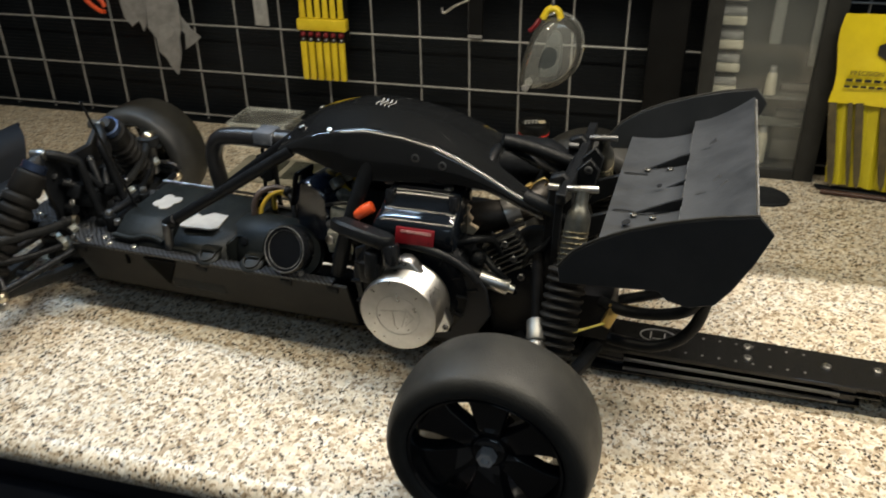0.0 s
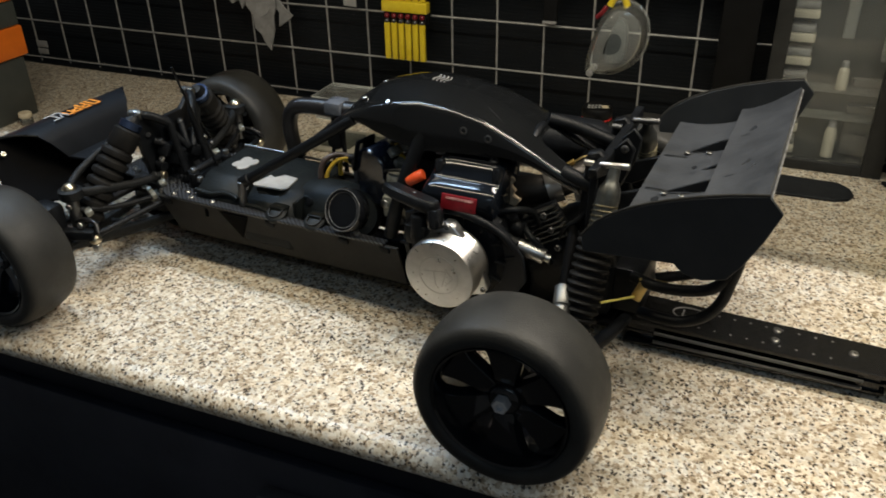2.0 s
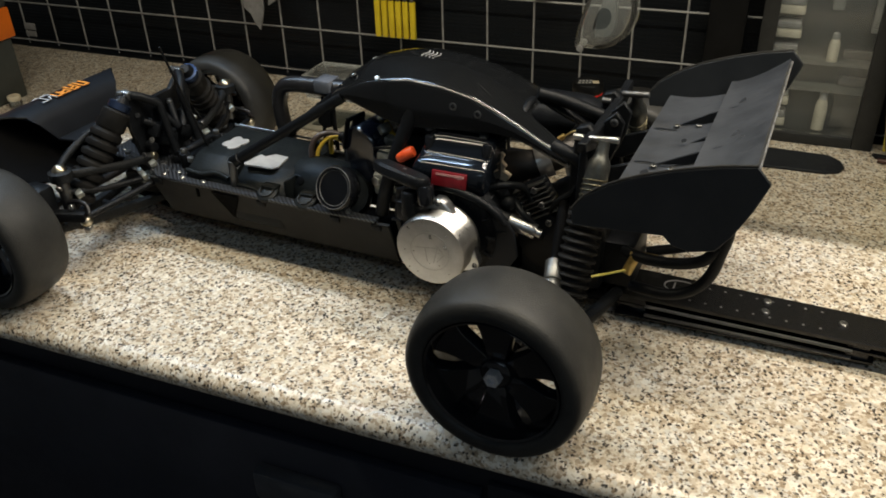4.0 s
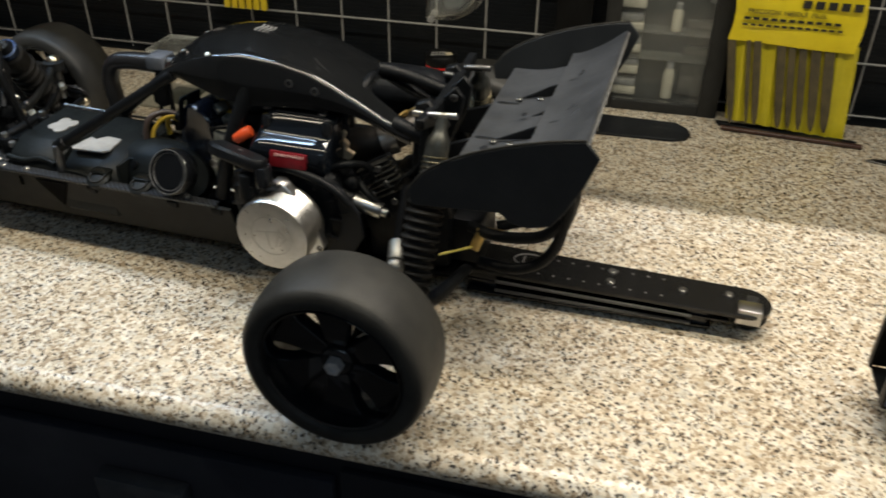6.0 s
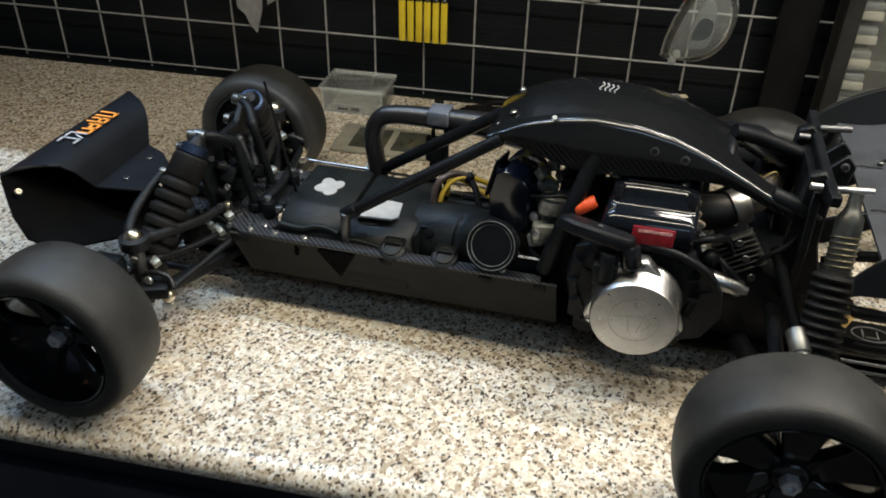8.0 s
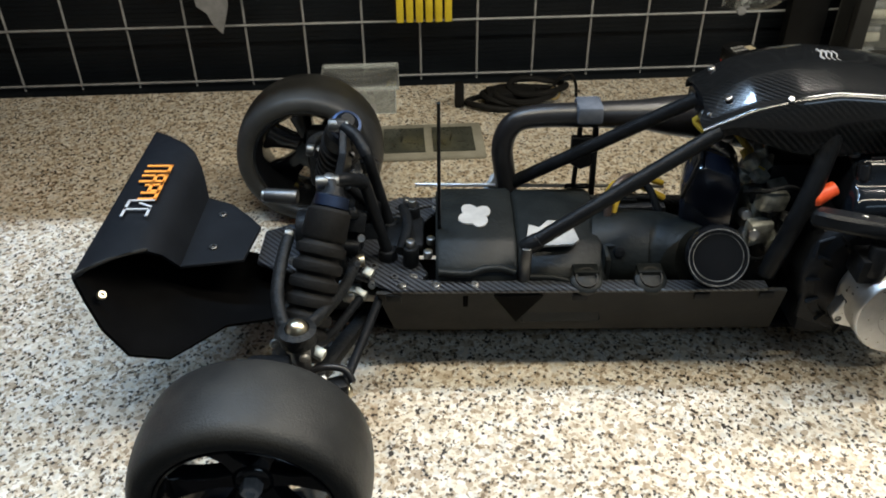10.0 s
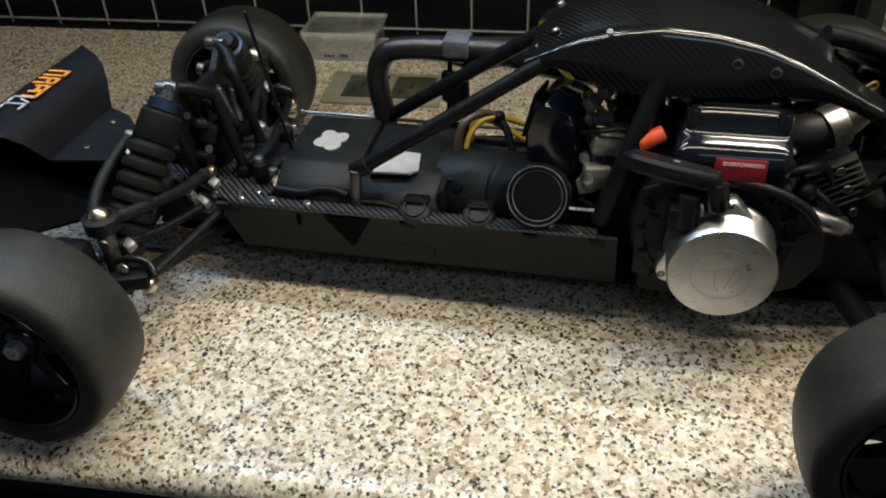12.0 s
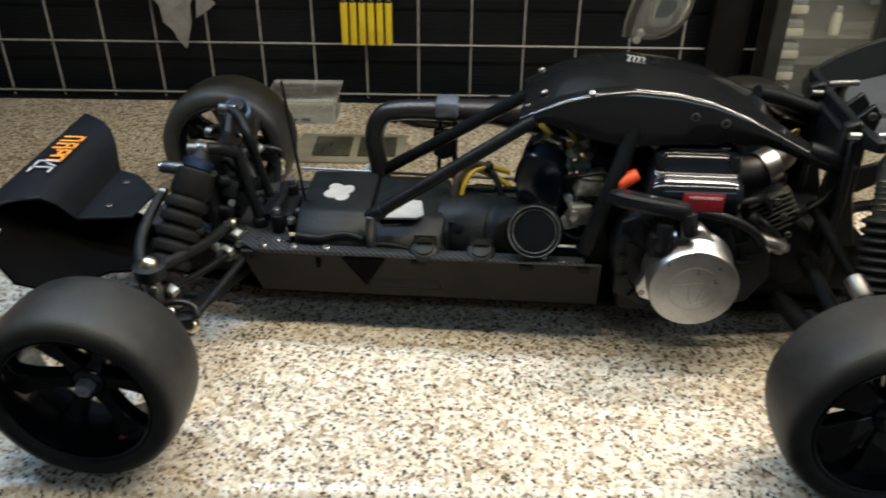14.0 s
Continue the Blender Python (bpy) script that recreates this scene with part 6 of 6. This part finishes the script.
for k in range(9):
    bt = thing("bottle", "small pot with a pale cap inside the display cabinet", "bottle", group="bottles in the cabinet")
    z = 0.0156 + 0.0326 * k
    part("body", box(B(), 0.4445, 0.4800, 0.5040, 0.5300, z, z + 0.0125, 0.003), PALE, bt, "pale pot")
    part("cap", box(B(), 0.4460, 0.4785, 0.5055, 0.5285, z + 0.0127, z + 0.0235, 0.003), HANGGREY, bt, "grey cap")
for x, z0, h, r in ((0.5255, 0.0156, 0.052, 0.0085), (0.5250, 0.1170, 0.036, 0.0075)):
    tb = thing("glue_tube", "white plastic tube inside the display cabinet", "tube", group="tubes in the cabinet")
    part("body", lathe(B(), [(0, 0), (r, 0), (r, h * 0.7), (r * 0.8, h * 0.82), (r * 0.45, h * 0.9), (r * 0.4, h), (0, h)], Matrix.Translation((x, 0.512, z0)), 20), PALE, tb)
    part("cap", lathe(B(), [(r * 0.6, h * 0.84), (r * 0.65, h * 1.06), (r * 0.5, h * 1.1), (0, h * 1.1)], Matrix.Translation((x, 0.512, z0)), 16), GREY, tb)

mt = thing("flat_black_sheet", "flat black rounded sheet on the worktop", "mat")
bm = B()
prism(bm, [(0.405, 0.385), (0.54, 0.388), (0.558, 0.396), (0.565, 0.412), (0.560, 0.432), (0.545, 0.448), (0.405, 0.452)], "z", 0.0, 0.004, 0.001)
part("sheet", bm, PLATE, mt)

# yellow packet of needle files
BAG = worn(material("yellow_vinyl", (0.62, 0.48, 0.01), 0.35), (0.58, 0.46, 0.008), (0.76, 0.62, 0.02), 14, (0.25, 0.45), 0.1, 60)
POUCH = worn(material("dull_yellow_vinyl", (0.42, 0.36, 0.02), 0.35), (0.42, 0.36, 0.014), (0.60, 0.51, 0.028), 20, (0.25, 0.45), 0.1, 60)
INK = material("black_ink", (0.012, 0.012, 0.012), 0.5)
bg = thing("needle_file_packet", "yellow vinyl packet of needle files hanging on the wire grid", "packet")
bm = B()
rows = []
for i in range(7):
    z = 0.130 + 0.1154 * i / 6
    rows.append([(0.592 + 0.162 * u + 0.004 * math.sin(i), 0.4535 + 0.002 * math.sin(7 * u + i * 0.8) + 0.02 * (z - 0.1), z - (0.006 if i == 0 else 0) * u) for u in np.linspace(0, 1, 15)])
sheet(bm, rows, 0.0015)
part("flap", bm, BAG, bg, "yellow printed flap")
bm = B()
rows = []
for i in range(8):
    z = 0.006 + 0.125 * i / 7
    rows.append([(0.600 + 0.160 * u + 0.010 * (1 - i / 7), 0.464 - 0.010 * (1 - i / 7) + 0.0025 * math.sin(u * 50), z + (0.010 - 0.014 * u) * (1 - i / 7)) for u in np.linspace(0, 1, 41)])
sheet(bm, rows, 0.001)
part("pouch", bm, POUCH, bg, "translucent yellow pouch")
FILE = worn(material("file_behind_vinyl", (0.10, 0.085, 0.05), 0.4), (0.036, 0.029, 0.017), (0.105, 0.085, 0.040), 60, (0.3, 0.5))
for x, w in ((0.610, 0.0052), (0.6317, 0.0030), (0.643, 0.0050), (0.674, 0.0056), (0.6875, 0.0046), (0.7015, 0.0050), (0.718, 0.0060), (0.735, 0.0064)):
    fl = prism(B(), [(-w, 0.132), (w, 0.132), (w * 1.05, 0.090), (w * 0.95, 0.045), (w * 0.7, 0.022), (w * 0.25, 0.012), (-w * 0.25, 0.012), (-w * 0.7, 0.022), (-w * 0.95, 0.045), (-w * 1.05, 0.090)], "y", 0.4490, 0.4510, 0.0005)
    fl.transform(Matrix.Translation((x, 0.0, 0.055)) @ pose(0, 0.45, 0, -4, -9, 0) @ Matrix.Translation((0, -0.45, -0.055)))
    part("file", fl, FILE, bg, "dark needle file in the pouch")
prints(bg, [((0.681 + 0.0155 * k, 0.4495, 0.1850), (0.0105, 0.0012, 0.0100), (0, 0, 0)) for k in range(5)], INK)
prints(bg, [((0.611 + 0.0112 * k, 0.4495, 0.1620), (0.0080, 0.0012, 0.0036), (0, 0, 0)) for k in range(11)], INK)
prints(bg, [((0.610 + 0.0098 * k, 0.4495, 0.1535), (0.0072, 0.0012, 0.0028), (0, 0, 0)) for k in range(13)], INK)
part("emblem", prism(B(), [(0.637, 0.1960), (0.650, 0.1890), (0.663, 0.1960), (0.663, 0.2080), (0.650, 0.2150), (0.637, 0.2080)], "y", 0.4490, 0.4500), INK, bg)
for words, x, z, size in (("PRECISION  NEEDLE  FILES", 0.610, 0.1690, 0.0083),):
    cu = bpy.data.curves.new("lettering", "FONT")
    cu.body, cu.size, cu.extrude = words, size, 0.0004
    tx = new("lettering", cu)
    tx.parent = bg
    tx.matrix_basis = pose(x, 0.4490, z, 90, 0, 0)
    cu.materials.append(INK)
part("rod", cyl(B(), (0.606, 0.4475, 0.0042), (0.792, 0.4310, 0.0042), 0.0035, seg=12, bevel=0.0006), worn(material("brown_rod", (0.05, 0.02, 0.015), 0.4), (0.03, 0.012, 0.01), (0.07, 0.03, 0.02), 60, (0.3, 0.5)), bg, "thin dark brown rod along the lower edge")

# clear box and card case behind the buggy
cx = thing("clear_box", "clear plastic storage box with a white label on the worktop", "box", Matrix.Translation((-0.237, 0.428, 0)) @ Matrix.Diagonal((0.86, 0.90, 0.98, 1)) @ Matrix.Translation((0.237, -0.428, 0)))
for bx in ((-0.288, -0.182, 0.430, 0.508, 0.0, 0.0016), (-0.288, -0.182, 0.430, 0.4316, 0.0018, 0.036), (-0.288, -0.182, 0.5064, 0.508, 0.0018, 0.036), (-0.288, -0.2864, 0.4318, 0.5062, 0.0018, 0.036), (-0.1836, -0.182, 0.4318, 0.5062, 0.0018, 0.036)):
    part("wall", box(B(), *bx, 0.0003), CLEAR, cx).visible_shadow = False
part("lid", box(B(), -0.292, -0.178, 0.427, 0.511, 0.0362, 0.0400, 0.001), CLEAR, cx, "clear lid").visible_shadow = False
MILK = clear("milky_edge", 0.30)
for bx in ((-0.2925, -0.1775, 0.4262, 0.4285, 0.0352, 0.0410), (-0.2925, -0.1775, 0.5095, 0.5118, 0.0352, 0.0410), (-0.2945, -0.2922, 0.4265, 0.5115, 0.0352, 0.0410), (-0.1778, -0.1755, 0.4265, 0.5115, 0.0352, 0.0410), (-0.2890, -0.2868, 0.4282, 0.4304, 0.001, 0.0350), (-0.1832, -0.1810, 0.4282, 0.4304, 0.001, 0.0350), (-0.286, -0.184, 0.4282, 0.4298, 0.0005, 0.0025)):
    part("rim", box(B(), *bx, 0.0004), MILK, cx).visible_shadow = False
lb = part("label", box(B(), -0.268, -0.212, 0.4288, 0.4298, 0.004, 0.0150), WHITE, cx, "white label with dark print")
prints(lb, [((-0.258 + 0.006 * k, 0.4284, 0.008), (0.0042, 0.0006, 0.003), (0, 0, 0)) for k in range(3)] + [((-0.236 + 0.0022 * k, 0.4284, 0.0085), (0.0011, 0.0006, 0.005), (0, 0, 0)) for k in range(7)], INK)
cc = thing("card_case", "flat clear plastic case with two dark inserts lying on the worktop", "case")
part("base", box(B(), -0.230, -0.084, 0.303, 0.388, 0.0, 0.0055, 0.002), worn(material("frosted_plastic", (0.42, 0.40, 0.34), 0.35), (0.22, 0.21, 0.165), (0.34, 0.325, 0.27), 40, (0.25, 0.45)), cc, "frosted tray")
for x in (-0.206, -0.146):
    part("insert", box(B(), x, x + 0.050, 0.314, 0.374, 0.0056, 0.0076, 0.0006), worn(material("dark_green_card", (0.03, 0.035, 0.03), 0.3), (0.035, 0.038, 0.030), (0.075, 0.078, 0.062), 60, (0.2, 0.4)), cc, "dark green insert")
    prints(cc, [((x + 0.012, 0.330, 0.0079), (0.002, 0.012, 0.0004), (0, 0, 20)), ((x + 0.022, 0.345, 0.0079), (0.002, 0.016, 0.0004), (0, 0, -10)), ((x + 0.034, 0.335, 0.0079), (0.010, 0.002, 0.0004), (0, 0, 0))], DARKSTEEL)

# bottle with a black printed cap behind the buggy
BRIGHTRED = worn(material("bright_red_plastic", (0.6, 0.02, 0.02), 0.4), (0.50, 0.015, 0.015), (0.65, 0.03, 0.025), 80, (0.3, 0.5))
sb = thing("oil_bottle", "dark bottle with black printed cap and red ring on worktop", "bottle")
mm = Matrix.Translation((0.2185, 0.352, 0)) @ Matrix.Diagonal((1.12, 1.12, 0.845, 1))
part("body", lathe(B(), [(0, 0), (0.022, 0), (0.0235, 0.003), (0.0235, 0.085), (0.020, 0.097), (0, 0.097)], mm, 28), PLATE, sb)
part("ring", lathe(B(), [(0.0172, 0.1090), (0.0186, 0.1094), (0.0186, 0.1122), (0.0180, 0.1126)], mm, 28, True), BRIGHTRED, sb, "bright red ring")
part("cap", lathe(B(), [(0, 0.0975), (0.0172, 0.0975), (0.0178, 0.112), (0.0190, 0.114), (0.0190, 0.126), (0.0175, 0.129), (0, 0.129)], mm, 28), CARD, sb, "black cap")
prints(sb, [((0.2085 + 0.0045 * k, 0.343 + 0.0016 * k, 0.1093), (0.0030, 0.0045, 0.0006), (0, 0, 20)) for k in range(4)] + [((0.2075 + 0.0045 * k, 0.351 + 0.0016 * k, 0.1093), (0.0030, 0.0045, 0.0006), (0, 0, 20)) for k in range(4)], WHITE)
prints(sb, [((0.2290, 0.352, 0.1093), (0.009, 0.010, 0.0006), (0, 0, 20))], CREAM)

# heap of black cable by the foot of the wall
hp = thing("cable_coil", "loose coil of black cable with a brass ring on the worktop", "cable")
rng = random.Random(21)
for k in range(4):
    cx, cy, ra, rb2 = -0.055 + 0.018 * k, 0.452 + rng.uniform(-0.006, 0.006), 0.038 + rng.uniform(-0.006, 0.006), 0.024
    part("loop", tube(B(), [(cx + ra * math.cos(a), cy + rb2 * math.sin(a), 0.0045 + 0.0055 * k + 0.003 * math.sin(2 * a + k)) for a in (2 * math.pi * j / 14 for j in range(15))], 0.0042, 8, 3), BOOT, hp)
part("plug", box(B(), -0.112, -0.100, 0.438, 0.452, 0.0, 0.034, 0.003), BOOT, hp, "black plug")
part("plug", box(B(), -0.070, -0.004, 0.440, 0.466, 0.0, 0.020, 0.004), BOOT, hp, "black plug body")
part("end_loop", tube(B(), [(0.016, 0.456, 0.006), (0.026, 0.456, 0.030), (0.042, 0.456, 0.036), (0.050, 0.456, 0.022), (0.052, 0.456, 0.004)], 0.0022, 8, 5), BOOT, hp)
part("ring", lathe(B(), [(0.0060, -0.001), (0.0085, -0.001), (0.0085, 0.001), (0.0060, 0.001)], Matrix.Translation((0.020, 0.446, 0.014)) @ pose(0, 0, 0, 70, 20, 0), 20, True), BRASS, hp, "brass ring")

# blue and black channel stand at the end of the worktop
ck2 = thing("channel_stand", "black channel stand with dark blue inside on the worktop", "stand")
part("top_plate", box(B(), 0.7065, 1.05, -0.1405, -0.082, 0.097, 0.100, 0.0008), worn(material("worn_olive_metal", (0.12, 0.11, 0.085), 0.35, 0.4), (0.09, 0.082, 0.062), (0.16, 0.145, 0.115), 30, (0.3, 0.5)), ck2, "worn olive-grey top")
part("back_plate", box(B(), 0.7095, 1.05, -0.085, -0.082, 0.0335, 0.0968, 0.0006), CARD, ck2)
part("front_plate", box(B(), 0.7095, 1.05, -0.1400, -0.1370, 0.036, 0.0765, 0.0006), BLUE, ck2, "dark blue front plate")
part("front_lip", box(B(), 0.7095, 1.05, -0.1402, -0.1368, 0.0768, 0.0968, 0.0006), CARD, ck2)
part("lower_plate", box(B(), 0.7095, 1.05, -0.1365, -0.0855, 0.030, 0.033, 0.0006), CARD, ck2)
for bx in ((-0.1400, -0.1310, 0.034, 0.0968), (-0.1308, -0.0822, 0.088, 0.0968), (-0.0900, -0.0822, 0.034, 0.0878)):
    part("end_lip", box(B(), 0.7065, 0.7093, bx[0], bx[1], bx[2], bx[3], 0.0004), CARD, ck2)
part("foot", box(B(), 0.86, 0.95, -0.16, -0.06, 0.0, 0.0298, 0.004), CARD, ck2, "black foot")

# small grey thing on the worktop and fittings below it
sc = thing("metal_scrap", "small dull grey strip of metal lying on the worktop", "metal strip")
part("strip", prism(B(), [(0.79, 0.395), (0.83, 0.385), (0.92, 0.380), (0.92, 0.398), (0.85, 0.404), (0.80, 0.402)], "z", 0.0, 0.0025, 0.0005), DARKSTEEL, sc)
dr = thing("drawer_front", "dark grey drawer front with a handle under the worktop", "drawer")
DRAWER = worn(material("dark_blue_grey_board", (0.012, 0.014, 0.018), 0.5), (0.011, 0.013, 0.019), (0.019, 0.022, 0.031), 12, (0.4, 0.55))
nodes(DRAWER)[1].inputs["Specular IOR Level"].default_value = 0.15
part("panel", box(B(), -0.60, 0.268, -0.237, -0.2255, -0.48, -0.075, 0.002), DRAWER, dr)
part("handle", box(B(), 0.030, 0.125, -0.256, -0.2375, -0.150, -0.112, 0.005), worn(material("dim_grey_plastic", (0.03, 0.033, 0.04), 0.5), (0.02, 0.023, 0.03), (0.035, 0.04, 0.048), 40, (0.4, 0.6)), dr, "grey handle")
part("panel", box(B(), 0.274, 1.2, -0.233, -0.2255, -0.48, -0.062, 0.002), DARKWOOD, dr)

# orange-banded tool box at the far end of the worktop, and small things beside it
TOOLGREY = worn(material("grey_green_plastic", (0.05, 0.055, 0.05), 0.5), (0.040, 0.045, 0.042), (0.062, 0.068, 0.063), 15, (0.45, 0.6), 0.1, 400)
TOOLORANGE = worn(material("orange_plastic", (0.6, 0.12, 0.01), 0.45), (0.66, 0.13, 0.010), (0.85, 0.19, 0.018), 20, (0.35, 0.5), 0.1, 400)
tx = thing("tool_box", "grey-green plastic tool box with orange bands on the worktop", "tool box")
part("body", box(B(), -1.10, -0.765, 0.02, 0.288, 0.0, 0.104, 0.004), TOOLGREY, tx, "grey-green body")
for z0, z1, m, nm, grow in ((0.1045, 0.1545, TOOLORANGE, "band", 0.004), (0.155, 0.196, TOOLGREY, "drawer", 0.002), (0.1965, 0.232, TOOLORANGE, "band", 0.004), (0.2325, 0.30, TOOLGREY, "lid", 0.002)):
    part(nm, box(B(), -1.10 - grow, -0.765 + grow, 0.02 - grow, 0.292 + grow, z0, z1, 0.003), m, tx)
part("latch", box(B(), -0.7608, -0.7570, 0.10, 0.14, 0.150, 0.200, 0.0015), TOOLGREY, tx)
jr = thing("small_jar", "small clear jar with a pale metal cap on the worktop", "jar")
mm = Matrix.Translation((-0.742, 0.238, 0))
part("glass", lathe(B(), [(0, 0), (0.010, 0), (0.011, 0.0015), (0.011, 0.012), (0, 0.012)], mm, 20), CLEAR, jr)
part("cap", lathe(B(), [(0, 0.0122), (0.0108, 0.0122), (0.0112, 0.0135), (0.0112, 0.0185), (0.0100, 0.0200), (0, 0.0200)], mm, 20), CREAM, jr, "pale metal cap")
gt = thing("grid_label", "small grey printed label cards clipped to the wire grid", "label")
part("card", box(B(), -1.014, -0.985, 0.5365, 0.5385, 0.027, 0.041, 0.0004), GREY, gt)
part("card", box(B(), -1.014, -0.987, 0.5365, 0.5385, 0.013, 0.0245, 0.0004), GREY, gt)
# one dark strip for a black ruler and the shadow under the packet
bs = thing("ruler_and_shadow_strip", "narrow black strip standing for a black ruler and the yellow packet's shadow on the worktop", "strip")
part("strip", prism(B(), [(0.600, 0.472), (0.604, 0.462), (0.690, 0.446), (0.784, 0.436), (0.788, 0.448), (0.692, 0.462)], "z", 0.0, 0.005, 0.001), PLATE, bs)
